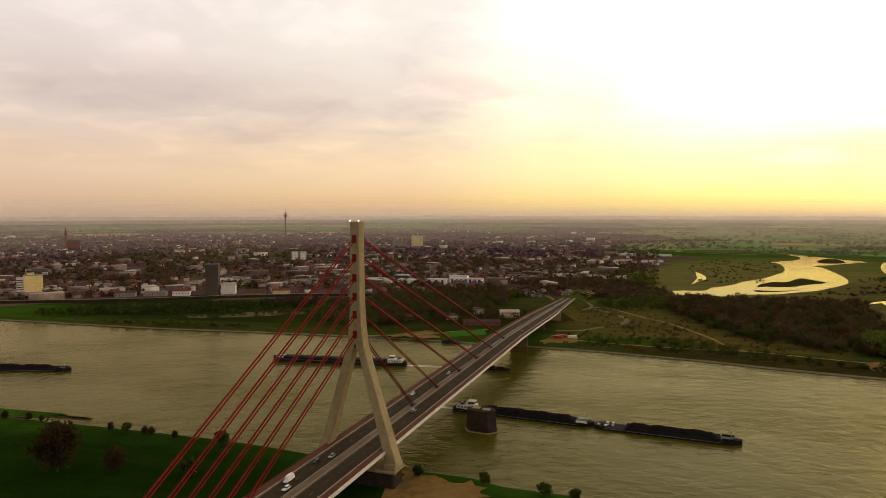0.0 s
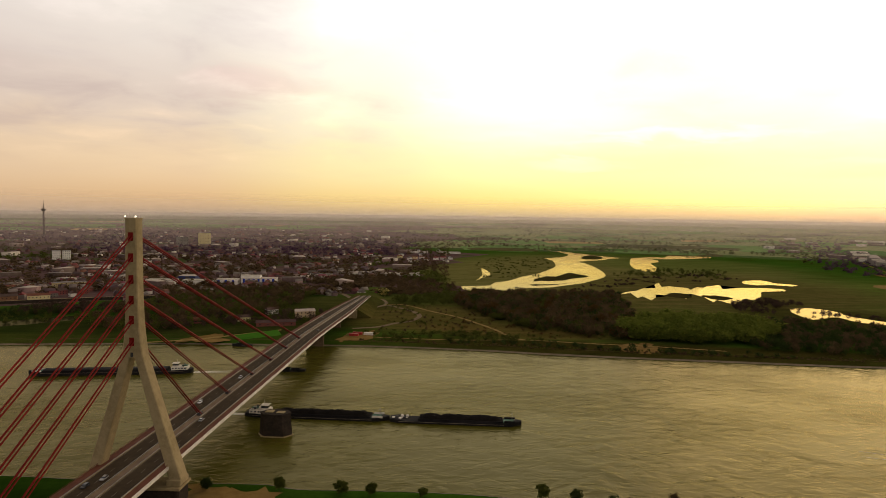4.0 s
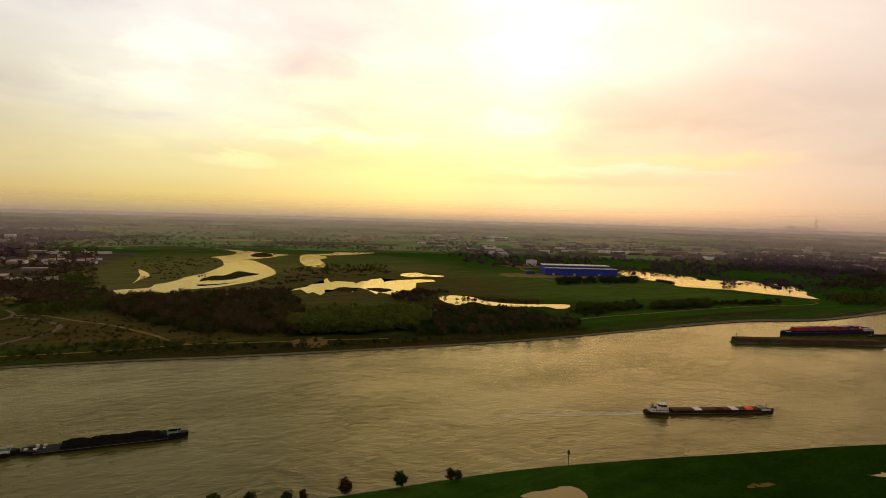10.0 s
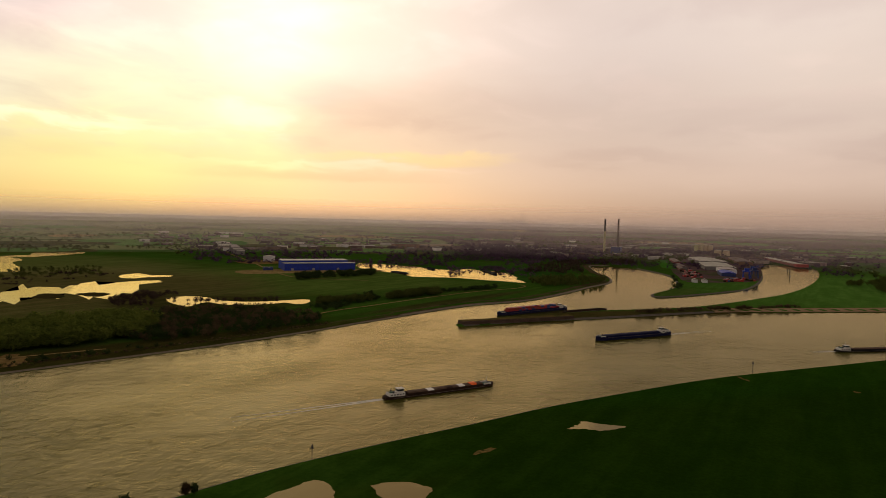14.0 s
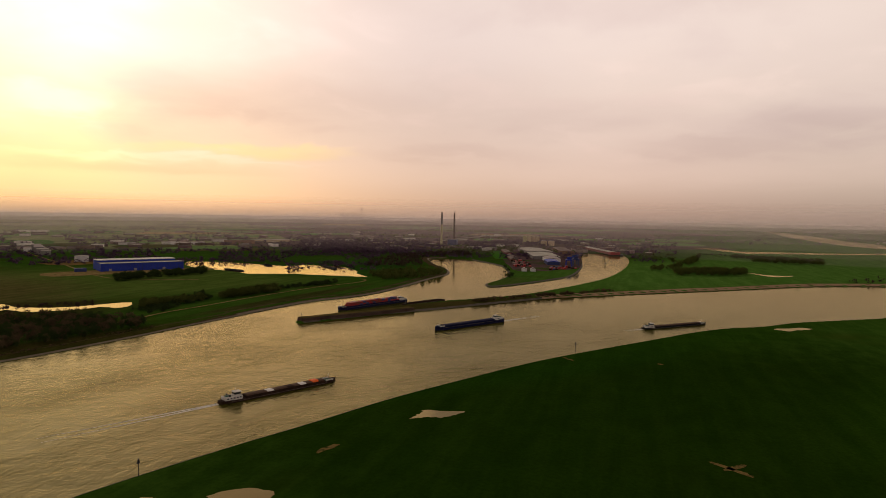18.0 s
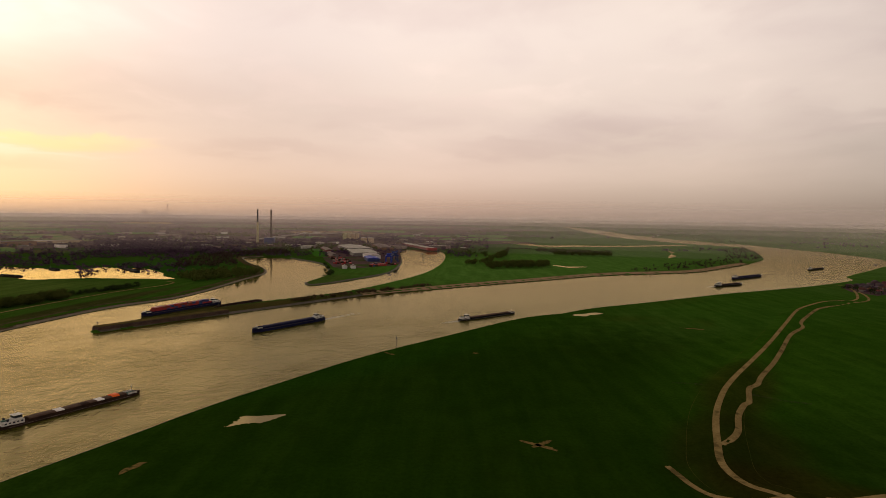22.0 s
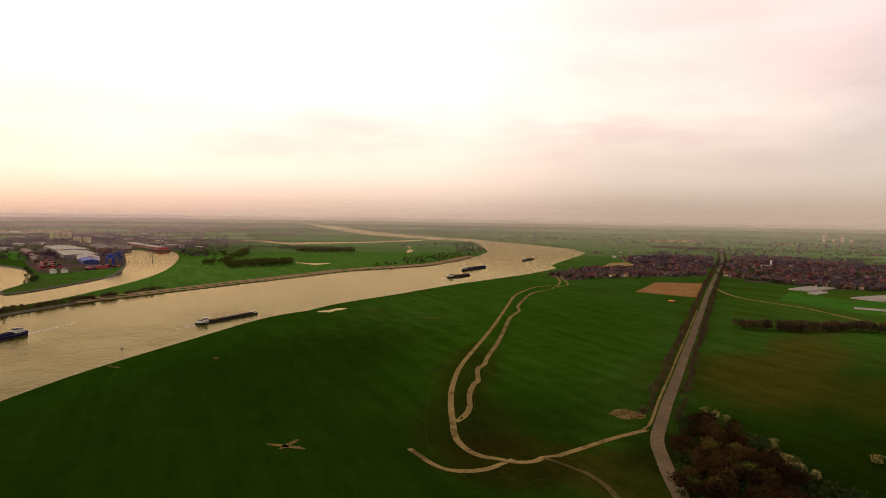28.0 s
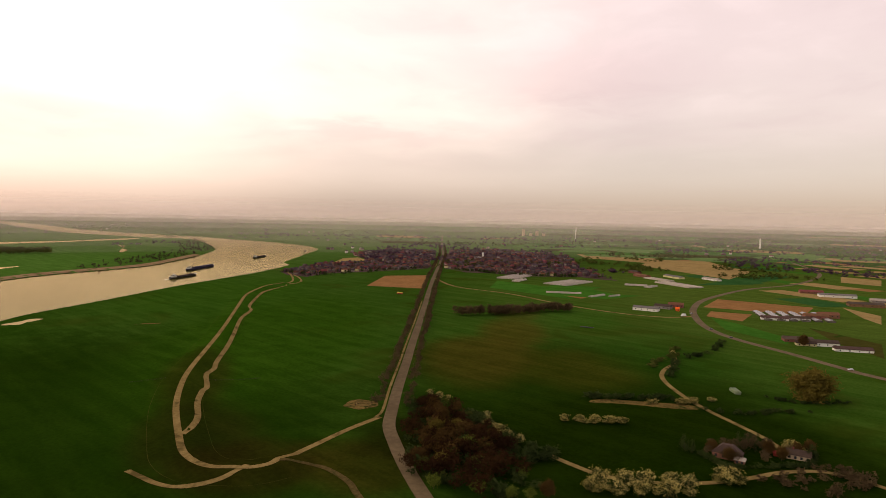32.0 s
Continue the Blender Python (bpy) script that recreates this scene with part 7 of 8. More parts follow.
ROOF_BROWN = surface("brown_roof_tiles", (0.055, 0.032, 0.026), (0.085, 0.050, 0.040), 1.5, 0.9, random_tone=0.25)
ROOF_GREY = surface("grey_flat_roof", (0.12, 0.11, 0.105), (0.19, 0.175, 0.165), 5.0, 0.9, random_tone=0.2)
ROOF_PALE = surface("pale_sheet_roof", (0.30, 0.26, 0.22), (0.42, 0.37, 0.31), 6.0, 0.8, random_tone=0.1)
ROOF_DUN = surface("dun_sheet_roof", (0.13, 0.085, 0.070), (0.20, 0.135, 0.11), 6.0, 0.9, random_tone=0.2)
M_BLUE = surface("bright_blue_cladding", (0.008, 0.030, 0.26), (0.012, 0.042, 0.34), 6.0, 0.6)
M_BLUE_D = surface("dull_blue_steel", (0.02, 0.03, 0.10), (0.03, 0.05, 0.15), 4.0, 0.6)
WINDOW_PANE = mesh_from("window", [(-0.6, -0.05, -0.75), (0.6, -0.05, -0.75), (0.6, -0.05, 0.75), (-0.6, -0.05, 0.75), (-0.6, 0.05, -0.75), (0.6, 0.05, -0.75), (0.6, 0.05, 0.75), (-0.6, 0.05, 0.75)],
                        [(0, 1, 2, 3), (1, 5, 6, 2), (5, 4, 7, 6), (4, 0, 3, 7), (3, 2, 6, 7), (0, 4, 5, 1)], M_GLASS)


def building(name, x, y, turn, w_, d_, h, label, category="house", wall=WALL_CREAM, roof="gable", roof_m=ROOF_BROWN, rise=3.2, windows=(0, 0), group="", chimney=False, size=1.0, base=LAND):
    """A house, hall or block with its base centre at (x, y); windows: columns and rows on its long sides."""
    p, k = far(x, y, base - 0.3)
    root = thing(name, Matrix.Translation(p) @ Matrix.Rotation(radians(turn), 4, "Z") @ Matrix.Scale(k, 4), label, category, group)
    part("wall_shell", boxes((-w_ / 2, w_ / 2, -d_ / 2, d_ / 2, 0, h)), wall, root)
    bm = bmesh.new()
    e = 0.5
    if roof == "gable":
        loft(bm, [[(q, -d_ / 2 - e, h), (q, d_ / 2 + e, h), (q, 0, h + rise)] for q in (-w_ / 2 - e, w_ / 2 + e)])
    elif roof == "hip":
        box(bm, -w_ / 2 - e, w_ / 2 + e, -d_ / 2 - e, d_ / 2 + e, h, h + rise, taper=0.35)
    else:
        box(bm, -w_ / 2 - 0.2, w_ / 2 + 0.2, -d_ / 2 - 0.2, d_ / 2 + 0.2, h, h + 0.5)
    rf = part("roof", bm, roof_m, root)
    if chimney:
        part("chimney", boxes((w_ * 0.2, w_ * 0.2 + 0.8, -0.4, 0.4, h + rise * 0.5, h + rise + 0.9)), WALL_BRICK, rf)
    cols, rows = windows
    for side in (-1, 1):
        for i in range(cols):
            for j in range(rows):
                q = Matrix.Translation((-w_ / 2 + w_ * (i + 0.5) / cols, side * (d_ / 2 + 0.01), (h - 0.3) * (j + 0.55) / rows + 0.2)) @ Matrix.Diagonal((min(1.0, w_ / cols / 2.0), 1, min(1.0, h / rows / 2.6), 1))
                part_mesh("window", WINDOW_PANE, root, m=q)
    return root


def stamp(places, seed, walls, roofs, group_label, flat=False, size=(11, 9, 5.5, 3.5)):
    """Many plain far houses, joined by wall and roof colour."""
    r = np.random.RandomState(seed)
    parts_ = {}
    for x, y in places:
        w_, d_, h, rise = (s * r.uniform(0.75, 1.35) for s in size)
        a = r.uniform(0, 3.14)
        ca, sa = math.cos(a), math.sin(a)
        spin = lambda v: np.stack([v[:, 0] * ca - v[:, 1] * sa + x, v[:, 0] * sa + v[:, 1] * ca + y, v[:, 2] + LAND - 0.3], 1)
        bx = np.array([(sx * w_ / 2, sy * d_ / 2, z) for z in (0, h) for sx, sy in ((-1, -1), (1, -1), (1, 1), (-1, 1))], dtype=float)
        wt = np.array([(0, 1, 5), (0, 5, 4), (1, 2, 6), (1, 6, 5), (2, 3, 7), (2, 7, 6), (3, 0, 4), (3, 4, 7), (4, 5, 6), (4, 6, 7)])
        if flat:
            rx = np.array([(sx * (w_ / 2 + 0.2), sy * (d_ / 2 + 0.2), z) for z in (h, h + 0.5) for sx, sy in ((-1, -1), (1, -1), (1, 1), (-1, 1))], dtype=float)
            rt = wt
        else:
            rx = np.array([(sx * (w_ / 2 + 0.4), sy * (d_ / 2 + 0.4), h) for sx, sy in ((-1, -1), (1, -1), (1, 1), (-1, 1))] + [(-w_ / 2 - 0.4, 0, h + rise), (w_ / 2 + 0.4, 0, h + rise)], dtype=float)
            rt = np.array([(0, 1, 5), (0, 5, 4), (2, 3, 4), (2, 4, 5), (1, 2, 5), (3, 0, 4)])
        for key, v, t in (((0, r.randint(len(walls))), bx, wt), ((1, r.randint(len(roofs))), rx, rt)):
            vs, ts = parts_.setdefault(key, ([], []))
            ts.append(t + sum(len(q) for q in vs[-1:]) * 0 + (parts_.setdefault(("n", key), [0])[0]))
            parts_[("n", key)][0] += len(v)
            vs.append(spin(v))
    for (kind_, i), (vs, ts) in ((k, v) for k, v in parts_.items() if k[0] != "n"):
        name = "far_roofs" if kind_ else "far_house_walls"
        mat_ = (roofs if kind_ else walls)[i]
        ob = new(name, mesh_big(name, far_array(np.concatenate(vs)), np.concatenate(ts), mat_))
        tagged(ob, ("roofs of " if kind_ else "walls of ") + group_label, "houses", kind="stuff")


F_WALL = [surface("far_wall_a", (0.13, 0.085, 0.072), (0.23, 0.165, 0.14), 9.0, 0.9, island=0.6), surface("far_wall_b", (0.075, 0.038, 0.032), (0.12, 0.062, 0.05), 9.0, 0.9, island=0.3)]
F_ROOF = [surface("far_roof_a", (0.11, 0.030, 0.028), (0.17, 0.048, 0.042), 9.0, 0.9, island=0.35), surface("far_roof_b", (0.050, 0.030, 0.034), (0.085, 0.050, 0.054), 9.0, 0.9, island=0.35),
          surface("far_roof_c", (0.10, 0.08, 0.072), (0.18, 0.15, 0.135), 9.0, 0.9, island=0.4)]
F_WALL = F_WALL * 2 + [surface("far_wall_pale", (0.42, 0.38, 0.32), (0.60, 0.55, 0.47), 9.0, 0.9, island=0.3)]
r7 = random.Random(21)
spots = []
while len(spots) < 1500:
    b, d = r7.uniform(-49, 2), EYE / math.tan(radians(1.7 + 6.6 * r7.random() ** 1.3))
    x, y = d * math.sin(radians(b)), d * math.cos(radians(b))
    if d > (1150 if b < -20 else 1010) and noise.noise((x / 260, y / 260, 5)) > -0.12 and not inside(P_TOWN, x, y):
        spots.append((x, y))
stamp(spots, 3, F_WALL, F_ROOF, "the crowded riverside town")
big = []
for _ in range(150):
    b, d = r7.uniform(-49, 4), EYE / math.tan(radians(1.8 + 5.0 * r7.random()))
    big.append((d * math.sin(radians(b)), d * math.cos(radians(b))))
stamp(big, 4, F_WALL[:1] * 4 + F_WALL[4:], [F_ROOF[2], ROOF_PALE], "large flat-roofed buildings in the town", True, (34, 16, 9, 0))
works = []
for _ in range(190):
    b, d = r7.uniform(34, 93), EYE / math.tan(radians(1.7 + 1.5 * r7.random()))
    if d > 2350:
        works.append((d * math.sin(radians(b)), d * math.cos(radians(b))))
stamp(works, 5, F_WALL, [F_ROOF[2], ROOF_PALE, F_ROOF[1]], "far works and depots", True, (48, 22, 9, 0))
V_WALL = [surface("village_brick", (0.055, 0.026, 0.024), (0.095, 0.045, 0.040), 9.0, 0.9, island=0.4), F_WALL[1], surface("village_render", (0.10, 0.075, 0.066), (0.22, 0.18, 0.155), 9.0, 0.9, island=0.5)]
V_ROOF = [surface("village_red_roof", (0.095, 0.026, 0.020), (0.14, 0.040, 0.030), 9.0, 0.9, island=0.4), surface("village_violet_roof", (0.036, 0.022, 0.028), (0.062, 0.038, 0.044), 9.0, 0.9, island=0.4), F_ROOF[1]]
VILLAGE_A = [(1280, -801), (1142, -781), (1184, -864), (1157, -1153), (1315, -1323), (1700, -1740), (1860, -1640), (1780, -1440), (1600, -1290), (1420, -1240), (1420, -1050)]
VILLAGE_B = [(1136, -1198), (966, -1190), (861, -1206), (785, -1284), (685, -1278), (910, -1487), (1250, -1960), (1640, -2060), (1700, -1830)]
away = lambda x, y: abs((x - 745) * 0.73 - (-(y + 740)) * 0.68) > 16
for poly, n_h, n_t, seed_ in ((VILLAGE_A, 420, 420, 8), (VILLAGE_B, 560, 560, 18)):
    stamp([p for p in fill(poly, n_h, seed_) if away(*p)], seed_, V_WALL, V_ROOF, "the brick village")
    wood("village_trees", [p for p in fill(poly, n_t, seed_ + 1) if away(*p)], 8.5, SMALL, L_VIOLET, "bare trees and gardens of the village")
    wood("village_gardens", [p for p in fill(poly, n_t // 3, seed_ + 2) if away(*p)], 7, SMALL, L_OLIVE, "greening trees among the village houses")
sheet("village_ground_a", VILLAGE_A, 0.09, M_TOWN, "brownish ground of yards and gardens", "ground", 2)
sheet("village_ground_b", VILLAGE_B, 0.09, M_TOWN, "brownish ground of yards and gardens", "ground", 2)
wood("village_edge", fill([(1290, -790), (1130, -770), (1150, -1150), (1165, -1150), (1180, -864), (1200, -830)], 70, 10) + fill([(1130, -1185), (966, -1175), (861, -1190), (785, -1268), (790, -1285), (865, -1210), (970, -1195)], 90, 10), 8, SMALL, L_DARK, "dark garden hedges round the village")
far_mix = []
for _ in range(420):
    b, d = r7.uniform(95, 172), EYE / math.tan(radians(1.5 + 3.4 * r7.random()))
    x, y = d * math.sin(radians(b)), d * math.cos(radians(b))
    if d > 1900 and noise.noise((x / 420, y / 420, 6)) > 0.12 and not (b < 126 and d < 4400):
        far_mix.append((x, y))
stamp(far_mix, 7, F_WALL, F_ROOF, "far farms and hamlets")

# nearest houses of the town and the village, one by one
variants = []
for i, (w_, d_, h, wall, rm, lab) in enumerate(((12, 9, 6, WALL_CREAM, ROOF_RED, "cream house with a red tiled roof"), (10, 9, 5.5, WALL_WHITE, ROOF_BROWN, "white house with a brown tiled roof"), (13, 9, 6.5, WALL_BRICK, ROOF_BROWN, "red brick house with a brown roof"), (11, 8.5, 6, WALL_GREY, ROOF_RED, "grey house with a red roof"))):
    variants.append((w_, d_, h, wall, rm, lab))
made = {}


def town_house(i, x, y, turn, where):
    v = i % 4
    if (v, where) not in made:
        w_, d_, h, wall, rm, lab = variants[v]
        made[(v, where)] = building("house", x, y, turn, w_, d_, h, f"{lab} {where}", wall=wall, roof_m=rm, windows=(3, 2), chimney=True, group="houses " + where)
    else:
        copy_thing(made[(v, where)], pose(x, y, LAND - 0.3, 0, 0, turn))


for i, (x, y) in enumerate(fill([(-880, 900), (-600, 955), (-420, 1010), (-330, 1180), (-520, 1260), (-1000, 1060)], 56, 31)):
    town_house(i, x, y, r7.uniform(0, 180), "by the old harbour")
for i in range(52):
    u = i / 52
    x, y = (1190 + 10 * u, -860 - 310 * u / 0.55) if u < 0.55 else (1120 - 330 * (u - 0.55) / 0.45, -1205 - 80 * (u - 0.55) / 0.45)
    x, y = x + r7.uniform(0, 40), y + r7.uniform(-20, 20)
    if away(x, y):
        town_house((2, 3, 2, 2, 0)[i % 5], x, y, -80 + r7.uniform(-15, 15), "at the village's edge")

# landmarks of the town
M_MILL = surface("bright_cream_render", (0.66, 0.50, 0.22), (0.78, 0.62, 0.30), 4.0, 0.9)
def silo_building():
    p = building("grain_mill", -826, 868, 46, 26, 17, 36, "tall cream mill building by the harbour", "mill", M_MILL, "flat", ROOF_GREY, windows=(0, 0))
    part("stair_tower", boxes((-22, -13.2, -7, 7, 0, 33)), WALL_WHITE, p, "banded white stair tower")
    for j in range(8):
        part("window_band", boxes((-22.1, -13.5, -7.12, -7.0, 3 + j * 3.7, 4.4 + j * 3.7)), M_GLASS, p)
    part("penthouse", boxes((-8, 2, -4, 4, 36.5, 40), bevel=0.2), WALL_CREAM, p)
    part("chimney", rods(((-9, 2, 36.5), (-9, 2, 45), 0.7)), M_STEEL, p)


silo_building()
building("concrete_silo", -568, 958, 20, 20, 17, 50, "dark brown windowless concrete silo tower", "silo", surface("sooty_concrete", (0.060, 0.046, 0.036), (0.090, 0.070, 0.056), 4.0, 0.9), "flat", ROOF_GREY)
building("storage_shed", -545, 968, 20, 22, 16, 15, "white rounded shed beside the silo", "shed", WALL_WHITE, "gable", ROOF_PALE, 4)
for x, y, w_, d_, h, wall, rm in ((-770, 905, 34, 14, 8, WALL_BRICK, ROOF_BROWN), (-730, 925, 36, 14, 9, WALL_CREAM, ROOF_PALE), (-690, 905, 30, 16, 7, WALL_GREY, ROOF_BROWN), (-650, 925, 34, 15, 7, WALL_GREY, ROOF_GREY), (-610, 935, 26, 14, 8, WALL_WHITE, ROOF_RED),
                                 (-500, 975, 30, 14, 6, WALL_BRICK, ROOF_BROWN), (-460, 985, 28, 12, 6, WALL_CREAM, ROOF_RED), (-800, 880, 16, 12, 8, WALL_WHITE, ROOF_GREY), (-620, 1120, 60, 14, 11, WALL_WHITE, ROOF_GREY), (-480, 1130, 50, 15, 9, WALL_CREAM, ROOF_GREY), (-400, 1140, 44, 18, 8, WALL_BRICK, ROOF_GREY)):
    building("warehouse", x, y, 22 + r7.uniform(-6, 6), w_, d_, h, "low harbour warehouse with a plain roof", "warehouse", wall, "gable" if rm is not ROOF_GREY else "flat", rm, 3, windows=(6, 1), group="harbour warehouses")


def quay_wall():
    root = thing("quay_wall", pose(0, 0, 0), "long dark brown quay wall of the town", "wall")
    line = smooth_line([(-1150, 775), (-1000, 765), (-862, 790), (-666, 850), (-521, 917), (-389, 965), (-300, 985)], 4)
    for (ax, ay), (bx, by) in zip(line, line[1:]):
        m = pose((ax + bx) / 2, (ay + by) / 2, LAND, 0, 0, math.degrees(math.atan2(by - ay, bx - ax)))
        l = math.hypot(bx - ax, by - ay) / 2 + 0.3
        part("wall_section", box(bmesh.new(), -l, l, -0.6, 0.6, -0.5, 4.2, m), M_STONE, root)
        part("coping", box(bmesh.new(), -l, l, -0.8, 0.8, 4.2, 4.6, m), M_CONCRETE, root)


quay_wall()
building("apartment_tower", -569, 2450, 10, 44, 16, 46, "pale high-rise apartment block over the town", "apartment block", WALL_CREAM, "flat", ROOF_GREY, windows=(8, 8))
building("apartment_block", -640, 2420, 10, 40, 14, 32, "long pale apartment block", "apartment block", WALL_GREY, "flat", ROOF_GREY, windows=(8, 6))
for x, y in ((-760, 1720), (-738, 1726)):
    building("apartment_block", x, y, 20, 18, 12, 24, "white apartment block among roofs", "apartment block", WALL_WHITE, "flat", ROOF_GREY, windows=(4, 5), group="white apartment blocks")


def church(x, y, h, wall, label, spire=0.55, wide=12):
    root = building("church", x, y, 35, wide * 3, wide * 1.1, h * 0.25, label, "church", wall, "gable", ROOF_BROWN, h * 0.18)
    part("tower", boxes((-wide * 2.1, -wide * 1.4, -wide * 0.35, wide * 0.35, 0, h * (1 - spire * 0.6))), wall, root)
    part("spire", box(bmesh.new(), -wide * 2.1, -wide * 1.4, -wide * 0.35, wide * 0.35, h * (1 - spire * 0.6), h, taper=0.06), ROOF_BROWN, root, "dark pointed spire")


church(-1780, 2060, 84, WALL_BRICK, "dark brick minster with a slender spire", wide=14)
church(-1080, 1730, 46, WALL_BRICK, "red brick church tower in the town", 0.3, wide=14)
church(1330, -1560, 34, WALL_WHITE, "white church tower in the village", 0.6, wide=8)


M_TOWER = surface("grey_brown_tower_concrete", (0.050, 0.040, 0.034), (0.075, 0.060, 0.050), 6.0, 0.9, spec=0.1)


def tv_tower():
    p, k = far(-1420, 3100, LAND)
    root = thing("telecom_tower", Matrix.Translation(p) @ Matrix.Scale(k, 4), "slim grey telecommunications tower with a round platform", "tower")
    h = 160.0
    part("shaft", rods(((0, 0, 0), (0, 0, h * 0.78), 5.2, 3.6), sides=12), M_TOWER, root)
    part("platform", rods(((0, 0, h * 0.72), (0, 0, h * 0.75), 6, 11), ((0, 0, h * 0.75), (0, 0, h * 0.78), 11, 10), ((0, 0, h * 0.82), (0, 0, h * 0.835), 8, 7), sides=16), M_TOWER, root, "round antenna platform")
    part("antenna", rods(((0, 0, h * 0.78), (0, 0, h * 0.9), 1.6, 1.2), ((0, 0, h * 0.9), (0, 0, h * 1.03), 0.8, 0.5)), M_TOWER, root)


tv_tower()
for x, y, w_, h, wall, stripe in ((-345, 1172, 50, 9, WALL_WHITE, 0), (-285, 1176, 50, 8, WALL_WHITE, 0), (-235, 1180, 38, 9, WALL_WHITE, 3), (-180, 1190, 60, 10, WALL_WHITE, 7), (-310, 1215, 30, 12, M_BLUE_D, 0)):
    p = building("depot_hall", x, y, -3, w_, 26, h, "white depot hall with blue stripes" if stripe else "pale depot hall with a flat roof", "hall", wall, "flat", ROOF_PALE, group="depot halls")
    for i in range(stripe):
        q = -w_ / 2 + w_ * (i + 0.5) / stripe
        part("blue_panel", boxes((q - 2, q + 2, -13.15, -12.98, 0.3, h - 0.4)), M_BLUE, p, "bright blue cladding panel")
building("depot_upper_hall", -196, 1196, -3, 34, 20, 14, "white upper hall behind the depot", "hall", WALL_WHITE, "flat", ROOF_PALE, windows=(5, 1))
for x, y, t, w_, d_, h, lab, wall, rm in ((-138, 786, 15, 16, 9, 5, "pale riverside pavilion in the park", WALL_CREAM, ROOF_BROWN), (-96, 752, 8, 44, 11, 4.5, "long low brick inn with a dark roof", WALL_BRICK, ROOF_BROWN), (-68, 812, 12, 24, 13, 8, "white two-storey house by the bridge", WALL_CREAM, ROOF_PALE),
                                          (-112, 838, 30, 14, 9, 6, "white gabled house among trees", WALL_WHITE, ROOF_BROWN), (-190, 772, 20, 12, 8, 5, "small brick house in the park", WALL_BRICK, ROOF_RED)):
    building("riverside_house", x, y, t, w_, d_, h, lab, "house", wall, "gable", rm, 2.6, windows=(5, 1 if h < 6 else 2), group="riverside houses")
part_site = thing("site_huts", pose(5, 690, LAND, 0, 0, -15), "red and white containers on the building site", "containers")
for i, (a, b, m_) in enumerate(((-12, -2, M_CRATE_R), (0, 10, M_WHITE), (-14, -4, M_CRATE_R))):
    part("site_hut", boxes((a, b, -2 + (i == 2) * -8, 2 + (i == 2) * -8, 0, 2.6), bevel=0.05), m_, part_site)
for i in range(26):
    x, y = r7.uniform(-260, 60) + 40, r7.uniform(1650, 2150)
    building("suburb_house", x + y * 0.09, y, r7.uniform(0, 180), 14, 10, 6, "pale suburban house among bare trees", "house", WALL_WHITE if i % 3 else WALL_CREAM, "gable", ROOF_RED if i % 2 else ROOF_GREY, 3, windows=(3, 1), group="suburb houses")
for x, y, w_ in ((120, 1340, 90), (30, 1360, 60), (330, 2060, 70), (230, 2080, 60)):
    building("nursery_hall", x - 40, y, -5, w_, 26, 5, "long pale low shed on the plain", "shed", WALL_WHITE, "gable", ROOF_PALE, 2, group="pale sheds")


# the blue hall, farms and the harbour works
def blue_hall():
    root = building("blue_hall", 1189, 1050, -35, 172, 44, 17, "long bright blue industrial hall with white roof bands", "hall", M_BLUE, "flat", ROOF_GREY)
    part("roof_band", boxes((-86, 86, -22.3, -15, 17.5, 18.3)), M_WHITE, root, "white roof edge")
    part("rear_hall", boxes((-84, 80, 22.2, 66, 0, 21)), M_BLUE, root, "taller rear bay")
    part("rear_roof", boxes((-84.5, 80.5, 21.8, 66.4, 21, 22.2)), M_WHITE, root, "white rear roof")
    for i in range(29):
        q = -86 + 172 * i / 29
        part("cladding_rib", boxes((q, q + 0.5, -22.25, -22.0, 0, 17)), M_BLUE_D, root)
    for q in (-70, -20, 40):
        part("gate", boxes((q, q + 6, -22.3, -22.05, 0, 6)), M_STEEL, root, "grey roller gate")
    part("side_shed", boxes((-132, -110, -8, 4, 0, 8)), M_BLUE_D, root)


blue_hall()
sheet("hall_yard", [(985, 1080), (1060, 1030), (1240, 915), (1290, 960), (1120, 1120), (1020, 1150)], 0.2, M_PATH, "pale gravel yard of the hall", "yard", 2)
sheet("sand_heap_ground", [(1200, 1260), (1330, 1270), (1340, 1380), (1210, 1370)], 0.2, M_SAND, "bare earth by the tank", "ground", 2)
tank = thing("storage_tank", pose(1300, 1330, LAND), "round white storage tank", "tank")
part("shell", rods(((0, 0, 0), (0, 0, 15), 16), sides=24), WALL_WHITE, tank)
part("lid", rods(((0, 0, 15), (0, 0, 17), 16.3, 3), sides=24), ROOF_PALE, tank)
for i, (x, y, w_, d_, h) in enumerate(((1545, 1760, 60, 24, 10), (1510, 1715, 24, 20, 24), (1495, 1690, 22, 20, 22), (1475, 1665, 26, 22, 20), (1455, 1630, 30, 20, 16), (1440, 1600, 24, 18, 13))):
    building("farm_silo_block", x, y, -40, w_, d_, h, "pale grey farm works building on the meadow", "works", WALL_GREY if i else WALL_WHITE, "gable", ROOF_PALE, 3, group="farm works")
for x, y, w_, d_, h, wall, rm in ((2180, 1700, 130, 40, 9, WALL_WHITE, ROOF_PALE), (2330, 1560, 110, 60, 16, WALL_BRICK, ROOF_BROWN), (2560, 1560, 190, 40, 10, WALL_CREAM, ROOF_PALE), (2850, 1300, 90, 30, 9, WALL_WHITE, ROOF_PALE), (2700, 1050, 120, 30, 8, WALL_CREAM, ROOF_PALE)):
    building("works_hall", x, y, -38, w_, d_, h, "broad pale industrial hall in the trees", "hall", wall, "flat", rm, group="works halls")


